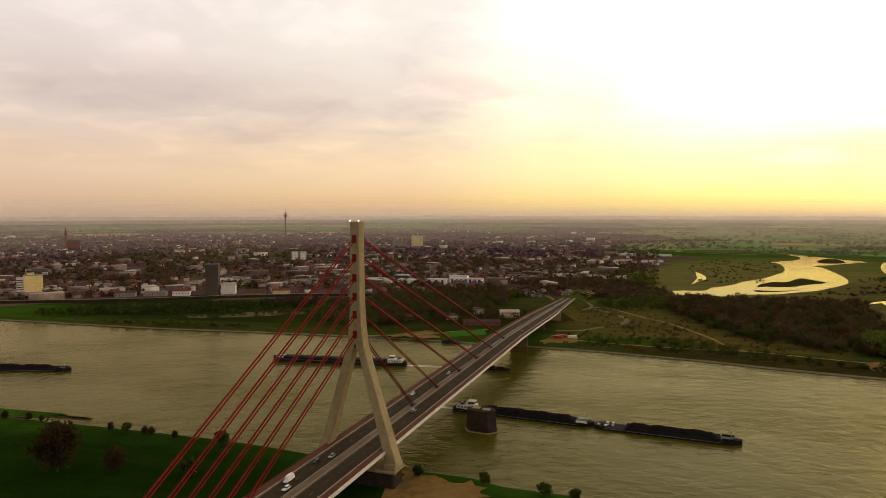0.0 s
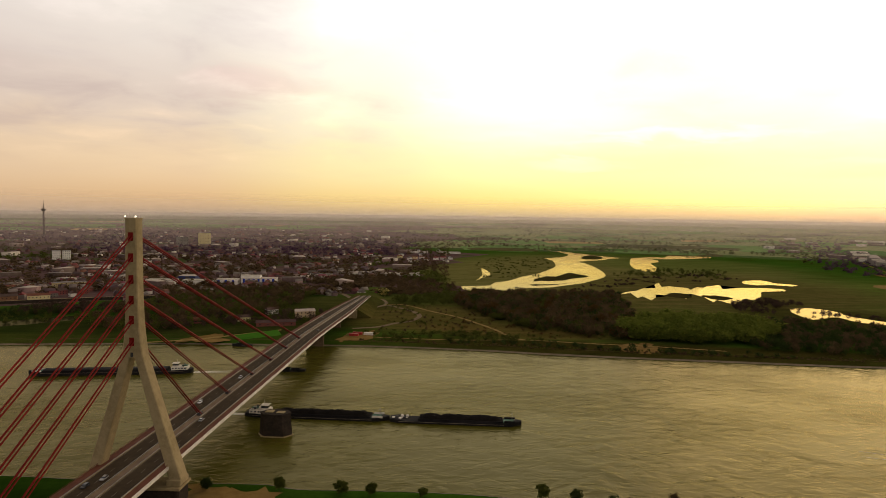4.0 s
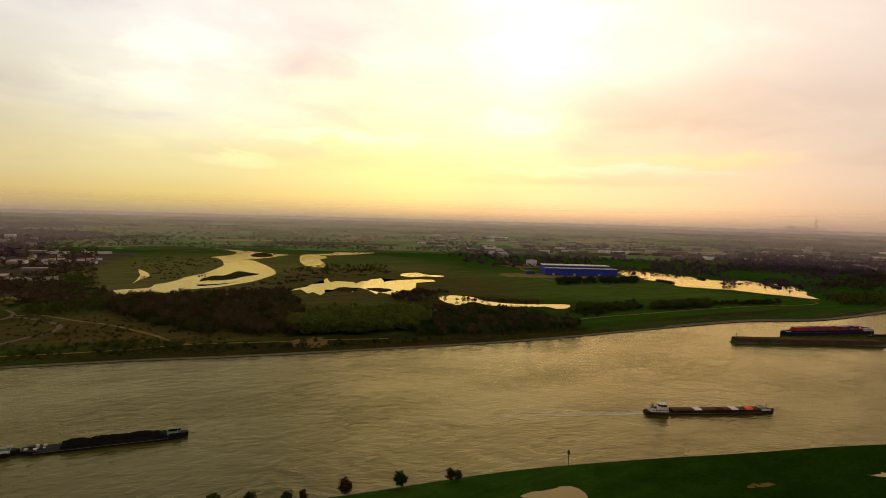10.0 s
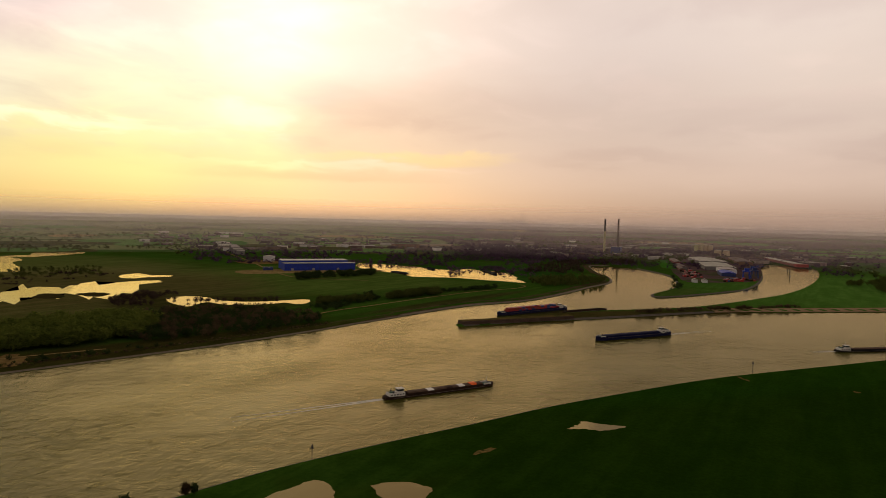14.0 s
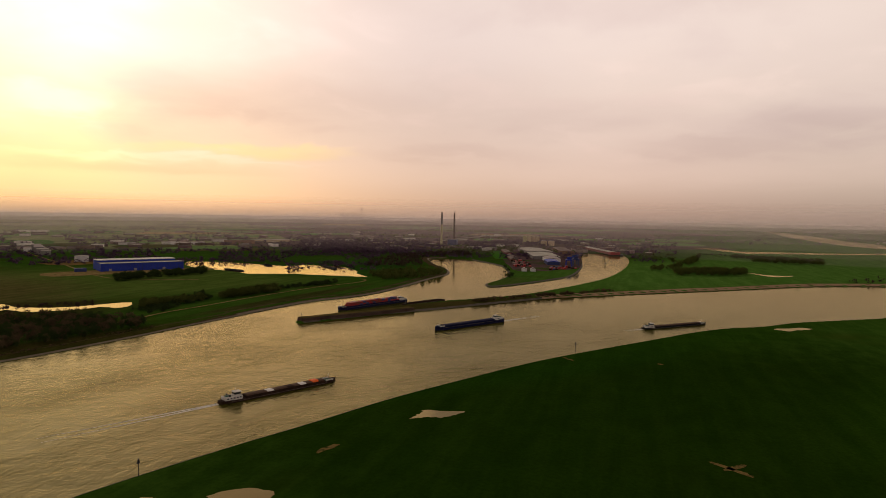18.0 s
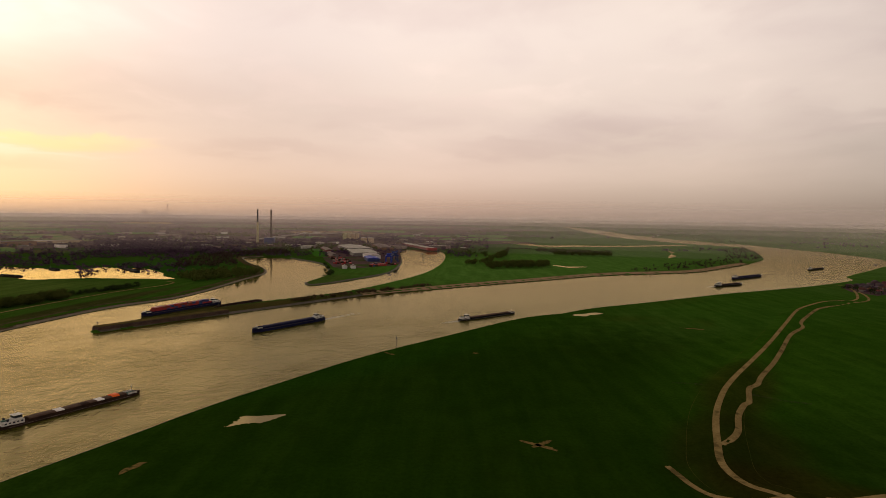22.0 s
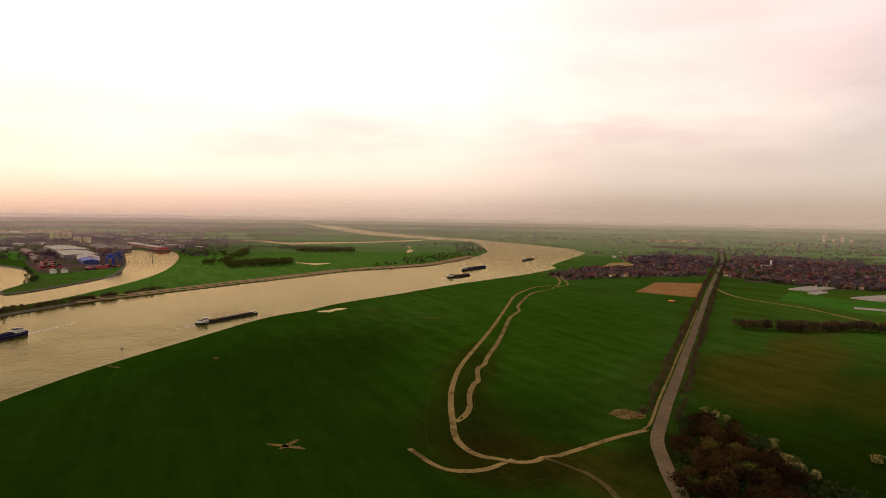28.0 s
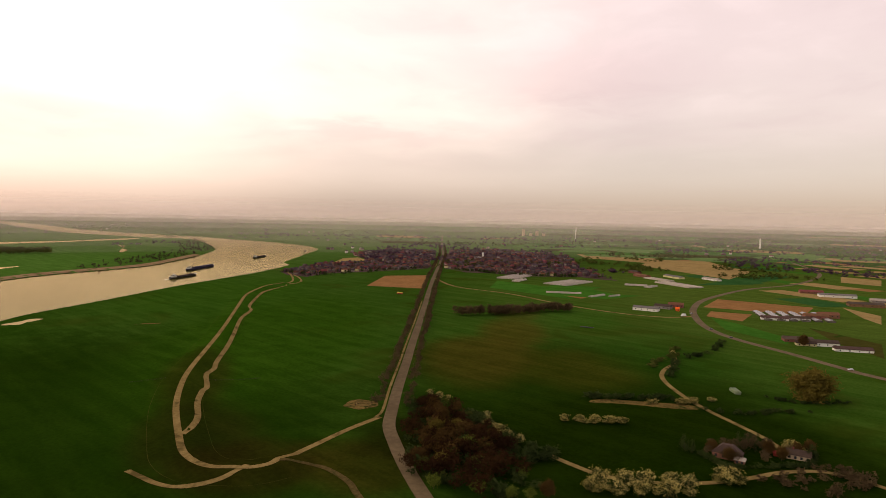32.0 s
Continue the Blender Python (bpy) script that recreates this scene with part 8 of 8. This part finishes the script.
def port():
    for x, y, turn, w_, d_, h, wall, rm, lab in ((2397, 334, 18, 255, 88, 11, WALL_GREY, ROOF_PALE, "vast port hall with a pale low roof"), (2112, 267, 14, 215, 84, 11, WALL_GREY, ROOF_PALE, "vast port hall with a pale low roof"), (2512, 240, 12, 290, 50, 10, WALL_BRICK, ROOF_DUN, "long port hall with a dun roof"),
                                                 (1964, 222, 13, 110, 44, 10, WALL_WHITE, ROOF_PALE, "white port shed by the quay"), (1842, 207, 13, 100, 34, 9, M_BLUE_D, M_BLUE, "blue-roofed shed on the quay"), (2290, 420, 16, 200, 24, 8, WALL_BRICK, ROOF_DUN, "narrow brick store behind the halls"),
                                                 (2060, 360, 16, 150, 18, 6, WALL_GREY, ROOF_DUN, "row of low stores in the port"), (1960, 345, 16, 110, 14, 6, WALL_BRICK, ROOF_DUN, "row of low stores in the port"),
                                                 (1557, 241, 12, 22, 12, 6, WALL_WHITE, ROOF_PALE, "small white office on the port's tip"), (1566, 221, 12, 22, 12, 6, WALL_WHITE, ROOF_PALE, "small white office on the port's tip")):
        building("port_hall", x, y, turn, w_, d_, h, lab, "hall", wall, "gable", rm, 3.0, group="port halls")
    quay = building("basin_shed", 2610, 103, 17, 420, 34, 9, "long white-roofed shed on the basin's quay", "shed", WALL_BRICK, "gable", ROOF_PALE, 2)
    part("orange_bay", boxes((-214, -188, -18, 18, 0, 10), bevel=0.2), M_CRATE_R, quay, "red end bay")
    part("quay_front", boxes((-220, 220, -26, -18, -4, 2.5), bevel=0.2), M_DARK, quay, "dark sheet-pile quay")
    rng_ = random.Random(4)
    for i, (x, y) in enumerate(fill([(1897, 336), (1893, 283), (1675, 240), (1679, 286)], 60, 12) + fill([(1610, 190), (1630, 165), (1697, 125), (1735, 130), (1720, 185)], 40, 12)):
        st_ = thing("goods_stack", pose(x, y, LAND, 0, 0, rng_.choice((12, 15, 10))), "stack of reddish goods in the port yard", "goods", "goods stacks")
        part("crate", boxes((-7, 7, -3, 3, 0, rng_.uniform(2.5, 6)), bevel=0.1), (M_CRATE_R, M_HULL_BR, M_HULL_BR, M_CRATE_R, M_CRATE_B if i > 60 else ROOF_DUN)[i % 5], st_)
    for x, y, m_ in ((1745, 150, M_BLUE), (1790, 135, M_BLUE_D), (1850, 145, M_BLUE_D)):
        c = thing("harbour_crane", pose(x, y, LAND, 0, 0, 12), "blue gantry crane on the quay" if m_ is M_BLUE_D else "grey crane on the quay", "crane", "harbour cranes")
        for a in (-9, 9):
            for b in (-8, 8):
                part("leg", rods(((a, b, 0), (a * 0.8, b * 0.8, 18), 0.9)), m_, c)
        part("girder", boxes((-10, 10, -9, 9, 18, 20.5), bevel=0.2), m_, c)
        part("cabin", boxes((-5, 5, -5, 5, 20.5, 27), bevel=0.2), m_, c)
        part("jib", rods(((0, 0, 25), (0, -26, 33), 0.9, 0.5)), m_, c)
    sheet("port_yard", [(2600, 470), (2680, 200), (2200, 150), (1731, 119), (1607, 176), (1547, 253), (1680, 298), (2000, 380)], 0.15, M_TOWN, "paved yard of the port", "yard", 2)
    for (ax, ay) in ((2150, 75), (2180, 70), (1900, 60)):
        d_ = thing("mooring_dolphin", pose(ax, ay, 0), "dark mooring post in the harbour basin", "mooring post", "mooring dolphins")
        part("post", rods(((0, 0, -2), (0, 0, 9), 1.2), sides=8), M_DARK, d_)


port()
def tank_row(points, r, h):
    root = thing("storage_silos", pose(0, 0, 0), "row of cream cylindrical silos above the woods", "silos", "cream silos")
    for x, y in points:
        p, k = far(x, y, LAND)
        s_ = part("silo", rods((p, p + Vector((0, 0, h * k)), r * k, r * k), sides=16), WALL_CREAM, root)
        part("cap", rods((p + Vector((0, 0, h * k)), p + Vector((0, 0, h * k + 2)), r * k, r * 0.4 * k), sides=16), ROOF_PALE, s_)


tank_row([(3213, 497), (3215, 477), (3217, 456), (3218, 435)], 10.5, 36)
tank_row([(2999, 375), (3001, 341)], 15, 22)
con = thing("conveyor_bridge", pose(0, 0, 0), "long pale elevated conveyor over the works", "conveyor")
spans = [far(x, y, LAND + h)[0] for x, y, h in ((2900, 850, 12), (3118, 821, 16), (3330, 760, 22), (3400, 740, 30), (3445, 723, 24), (3670, 568, 22))]
for a_, b_ in zip(spans, spans[1:]):
    part("gallery", rods((a_, b_, 3.2), sides=4), ROOF_PALE, con)
    part("trestle", rods((a_, Vector((a_.x, a_.y, a_.z - 16)), 1.0), sides=5), M_STEEL, con)
for x, y in ((2811, 819), (2835, 766)):
    p, k = far(x, y, LAND)
    c = thing("factory_chimney", Matrix.Translation(p) @ Matrix.Scale(k, 4), "tall slim factory chimney with a dark top", "chimney", "factory chimneys")
    part("stack", rods(((0, 0, 0), (0, 0, 92), 5.2, 3.8), sides=14), WALL_CREAM if x < 2820 else ROOF_DUN, c)
    part("dark_top", rods(((0, 0, 92), (0, 0, 146), 3.85, 3.2), sides=14), M_DARK if x < 2820 else ROOF_DUN, c, "dark banded top" if x < 2820 else "brown shaft top")
    part("rim", rods(((0, 0, 145), (0, 0, 147), 3.7, 3.7), sides=14), M_DARK, c)
building("boiler_house", 2790, 760, 10, 70, 40, 26, "blue and grey boiler house below the chimneys", "works", M_BLUE_D, "flat", ROOF_GREY)


def power_station():
    p, k = far(14950, 6720, LAND)
    root = thing("power_station", Matrix.Translation(p) @ Matrix.Rotation(radians(-65), 4, "Z") @ Matrix.Scale(k, 4), "hazy power station with cooling tower and chimneys", "power station")
    bm = bmesh.new()
    loft(bm, [[(-250 + r_ * math.cos(6.28 * i / 20), r_ * math.sin(6.28 * i / 20), z) for i in range(20)] for r_, z in ((80, 0), (62, 80), (52, 120), (56, 152))])
    part("cooling_tower", bm, M_CONCRETE, root)
    part("boiler_block", boxes((20, 150, -40, 40, 0, 112)), WALL_GREY, root)
    part("chimney", rods(((235, 0, 0), (235, 0, 305), 16, 12), sides=12), M_CONCRETE, root)
    part("thin_chimney", rods(((0, 60, 0), (0, 60, 190), 9, 7), sides=12), M_CONCRETE, root)


power_station()


# the near side: village surroundings, nurseries and farms
for i, (x, y, t, w_, d_, n) in enumerate(((878, -1162, -75, 118, 44, 6), (820, -1098, -75, 50, 16, 2), (726, -1143, -87, 112, 54, 7), (640, -972, -149, 40, 9, 1), (622, -985, -149, 40, 9, 1), (569, -987, -90, 46, 8, 1), (549, -1012, -100, 28, 4, 1), (613, -1218, -158, 44, 14, 2), (580, -1216, -90, 38, 12, 2), (560, -1300, -28, 110, 36, 5), (640, -1380, -28, 80, 24, 3))):
    g = thing("greenhouse", pose(x, y, LAND - 0.2, 0, 0, t), "row of white-covered greenhouse tunnels", "greenhouse", "greenhouses")
    for j in range(n):
        bm = bmesh.new()
        wd = d_ / n
        loft(bm, [[(q, -d_ / 2 + wd * j + wd / 2 - wd * 0.48 * math.cos(math.pi * a / 6), 3.2 * math.sin(math.pi * a / 6) ** 0.8) for a in range(7)] for q in (-w_ / 2, w_ / 2)])
        part("tunnel", bm, ROOF_PALE, g)
for i in range(6):
    x, y = 305 - i * 13, -985 - i * 10
    g = thing("greenhouse", pose(x - 10, y + 12, LAND - 0.2, 0, 0, -62), "grey glazed nursery greenhouse", "greenhouse", "glasshouses")
    part("glazing", loft(bmesh.new(), [[(q, -5, 0), (q, 5, 0), (q, 5, 2.2), (q, 0, 3.4), (q, -5, 2.2)] for q in (-42, 42)]), surface("greenhouse_glass", (0.085, 0.075, 0.062), (0.15, 0.135, 0.11), 6.0, 0.25, spec=0.5) if i == 0 else bpy.data.materials["greenhouse_glass"], g)
for x, y, t, w_, d_, h, wall, rm, lab in ((432, -893, 10, 36, 14, 6, WALL_WHITE, ROOF_GREY, "white workshop by the road junction"), (425, -935, 10, 24, 16, 6, WALL_GREY, ROOF_BROWN, "grey workshop shed by the road"), (418, -965, 20, 22, 14, 7, WALL_BRICK, ROOF_RED, "brick house with a red roof"), (398, -925, 10, 5, 4, 5, M_ORANGE, M_ORANGE, "small orange shed by the road"),
                                          (236, -1010, 30, 30, 14, 7, WALL_BRICK, ROOF_RED, "red brick barn of the nursery"), (226, -1035, 30, 26, 14, 8, WALL_BRICK, ROOF_RED, "tall red brick barn of the nursery"), (250, -975, 30, 30, 12, 4.5, WALL_WHITE, ROOF_BROWN, "white nursery shed with brown roof"), (272, -950, 25, 34, 12, 4.5, WALL_WHITE, ROOF_BROWN, "low white packing shed of the nursery"),
                                          (203, -796, 30, 30, 13, 5, WALL_BRICK, ROOF_BROWN, "brick farmhouse with a brown roof"), (178, -792, 30, 32, 14, 5.5, WALL_WHITE, ROOF_BROWN, "white-walled barn with a brown roof"), (146, -780, 30, 36, 10, 4, WALL_WHITE, ROOF_BROWN, "long white stable with a dark roof"), (190, -778, 30, 20, 8, 4, WALL_CREAM, ROOF_BROWN, "low cream shed at the farm"),
                                          (280, -1340, 25, 60, 18, 6, WALL_WHITE, ROOF_GREY, "long white roadside works"), (215, -1225, 25, 50, 20, 7, WALL_BRICK, ROOF_BROWN, "brick works by the road"), (330, -1370, 25, 40, 16, 6, WALL_BRICK, ROOF_RED, "red-roofed farm beyond the road"), (200, -1320, 25, 50, 20, 6, WALL_GREY, ROOF_PALE, "grey shed with a pale roof"), (170, -1260, 25, 36, 16, 5, WALL_WHITE, ROOF_PALE, "white shed with a pale roof"),
                                          (700, -1420, -30, 50, 16, 6, WALL_BRICK, ROOF_RED, "red brick barn near the village"), (640, -1460, -30, 60, 16, 6, WALL_CREAM, ROOF_GREY, "long shed near the village"), (760, -1500, -30, 40, 14, 7, WALL_BRICK, ROOF_BROWN, "brick house near the village"), (560, -1480, -30, 50, 14, 5, WALL_WHITE, ROOF_PALE, "white shed near the village")):
    building("farm_building", x, y, t, w_, d_, h * 0.7, lab, "farm building", wall, "gable", rm, 2.8, windows=(4, 1), group="farm buildings")
building("farmhouse", 127, -370, 10, 15, 8, 3.4, "old farmhouse with a hipped brown roof", "farmhouse", WALL_BRICK, "hip", ROOF_BROWN, 4.6, windows=(4, 1), chimney=False)
building("farm_annex", 119, -366, 10, 5, 4, 2.4, "low annex with a pale roof", "shed", WALL_BRICK, "gable", ROOF_PALE, 1.5, windows=(2, 1))
building("cottage", 98, -398, 12, 12, 6, 2.8, "small yellow-walled cottage with a dark roof", "cottage", WALL_CREAM, "gable", ROOF_BROWN, 2.8, windows=(4, 1), chimney=True)
building("garden_shed", 108, -394, 12, 4, 3, 2.4, "little red garden shed", "shed", M_CRATE_R, "gable", M_CRATE_R, 1.0)
building("field_hut", 804, -738, 20, 9, 4, 2.2, "small ochre hut in the meadow", "hut", M_CRATE_R, "gable", M_YELLOW, 1.2)
hut = thing("field_shelter", pose(174, -517, LAND, 0, 0, -50), "pale green field shelter in the meadow", "shelter")
part("wall_shell", boxes((-6, 6, -2.2, 2.2, 0, 1.7), bevel=0.1), surface("pale_green_sheeting", (0.09, 0.15, 0.07), (0.20, 0.24, 0.15), 2.0, 0.7), hut)
part("roof", box(bmesh.new(), -6.3, 6.3, -2.5, 2.5, 1.7, 2.6, taper=0.8), bpy.data.materials["pale_green_sheeting"], hut)
pen = thing("cattle_pen", pose(344, -283, LAND, 0, 0, 40), "small weathered timber pen beside the road", "pen")
for y in (-3, 3):
    for z in (0.5, 1.1):
        part("rail", boxes((-5, 5, y - 0.08, y + 0.08, z, z + 0.2)), M_STRAW, pen)
for x in (-5, 5):
    for z in (0.5, 1.1):
        part("rail", boxes((x - 0.08, x + 0.08, -3, 3, z, z + 0.2)), M_STRAW, pen)
    for y in (-3, 3):
        part("post", boxes((x - 0.15, x + 0.15, y - 0.15, y + 0.15, 0, 1.5)), M_BARK, pen)
sheet("bare_patch", [(338, -275), (352, -272), (358, -286), (347, -295), (336, -290)], 0.08, M_BARE, "trampled bare ground round a timber pen", "ground", 4, ragged=1.2)


def fence(points):
    root = thing("pasture_fence", pose(0, 0, LAND), "thin wooden pasture fence across the meadow", "fence")
    for (ax, ay), (bx, by) in zip(points, points[1:]):
        n = max(2, int(math.hypot(bx - ax, by - ay) / 4))
        for i in range(n):
            x, y = ax + (bx - ax) * i / n, ay + (by - ay) * i / n
            part("post", rods(((x, y, -0.2), (x, y, 1.3), 0.09), sides=5), M_BARK, root)
        for h in (0.6, 1.15):
            part("rail", rods(((ax, ay, h), (bx, by, h), 0.05), sides=4), M_BARK, root)


fence([(510, -187), (503, -221), (483, -230)])
fence([(480, -232), (462, -252), (455, -268)])
trough = thing("cattle_trough", pose(410, -690, LAND, 0, 0, 20), "long dark cattle trough on the pasture", "trough")
part("basin", boxes((-8, 8, -1, 1, 0, 1.0), bevel=0.1), M_DARK, trough)
# far factory, mast and wind turbine
for dx, h, w_ in ((0, 50, 12), (60, 22, 40), (110, 38, 22), (165, 20, 60)):
    p, k = far(2900 - dx * 0.35, -3920 - dx * 1.1, LAND)
    f = thing("far_factory", Matrix.Translation(p) @ Matrix.Rotation(radians(-55), 4, "Z") @ Matrix.Scale(k, 4), "white factory silo block on the plain", "factory", "far factory blocks")
    part("block", boxes((-w_ / 2, w_ / 2, -12, 12, 0, h), bevel=0.5), WALL_CREAM, f)
    part("roof_house", boxes((-w_ / 4, w_ / 4, -6, 6, h, h + 6)), WALL_GREY, f)
p, k = far(1102, -3553, LAND)
mast = thing("water_tower", Matrix.Translation(p) @ Matrix.Scale(k, 4), "slender white tower on the plain", "tower")
part("shaft", rods(((0, 0, 0), (0, 0, 52), 5, 3.6), sides=12), WALL_WHITE, mast)
p, k = far(2355, -3776, LAND)
turb = thing("wind_turbine", Matrix.Translation(p) @ Matrix.Rotation(radians(-50), 4, "Z") @ Matrix.Scale(k, 4), "small white wind turbine at rest", "wind turbine")
part("mast", rods(((0, 0, 0), (0, 0, 60), 2.4, 1.5), sides=10), WALL_WHITE, turb)
part("nacelle", boxes((-2, 2, -4, 3, 59, 62.5), bevel=0.3), WALL_WHITE, turb)
for a in (90, 210, 330):
    part("blade", rods(((0, -4.5, 60.7), (24 * math.cos(radians(a)), -4.5, 60.7 + 24 * math.sin(radians(a))), 1.1, 0.3), sides=6), WALL_WHITE, turb)
# barges moored in the canal basin
for x, y, t, l in ((1505, 1070, 62, 110), (1258, 858, 75, 60), (1415, 866, 53, 46), (1441, 712, 41, 150), (1466, 665, 36, 90)):
    build_ship(pose(x, y, LAND - 0.2, 0, 0, t), "dark barge moored in the canal basin", l, 9.5, 1.8, M_HULL_K, "empty", False)


# ---- distance haze: see-through shells added round the plain in place of hazy air ----
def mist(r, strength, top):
    m = bpy.data.materials.new("haze_shell")
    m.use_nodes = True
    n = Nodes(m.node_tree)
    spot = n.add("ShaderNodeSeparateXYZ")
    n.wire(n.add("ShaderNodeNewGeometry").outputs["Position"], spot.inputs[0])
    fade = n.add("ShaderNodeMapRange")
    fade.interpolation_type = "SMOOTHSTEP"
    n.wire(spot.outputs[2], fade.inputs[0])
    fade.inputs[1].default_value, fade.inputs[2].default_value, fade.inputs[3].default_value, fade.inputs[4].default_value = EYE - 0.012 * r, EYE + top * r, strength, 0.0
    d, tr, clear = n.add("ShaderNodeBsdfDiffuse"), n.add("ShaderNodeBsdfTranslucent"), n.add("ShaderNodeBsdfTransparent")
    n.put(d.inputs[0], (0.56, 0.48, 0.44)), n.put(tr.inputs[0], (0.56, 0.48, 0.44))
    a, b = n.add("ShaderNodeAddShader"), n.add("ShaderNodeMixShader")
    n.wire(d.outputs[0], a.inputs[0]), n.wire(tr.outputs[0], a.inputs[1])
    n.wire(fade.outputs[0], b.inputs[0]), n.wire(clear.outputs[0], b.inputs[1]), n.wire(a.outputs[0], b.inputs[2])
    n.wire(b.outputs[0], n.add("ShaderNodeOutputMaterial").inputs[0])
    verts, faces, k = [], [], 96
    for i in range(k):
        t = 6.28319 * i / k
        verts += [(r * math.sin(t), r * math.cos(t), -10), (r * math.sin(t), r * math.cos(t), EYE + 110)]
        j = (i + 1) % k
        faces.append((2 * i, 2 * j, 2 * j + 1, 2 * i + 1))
    tagged(new("haze_backdrop", mesh_from("haze_backdrop", verts, faces, m)), "see-through shell standing in for haze over the far plain", "mist", kind="structure")


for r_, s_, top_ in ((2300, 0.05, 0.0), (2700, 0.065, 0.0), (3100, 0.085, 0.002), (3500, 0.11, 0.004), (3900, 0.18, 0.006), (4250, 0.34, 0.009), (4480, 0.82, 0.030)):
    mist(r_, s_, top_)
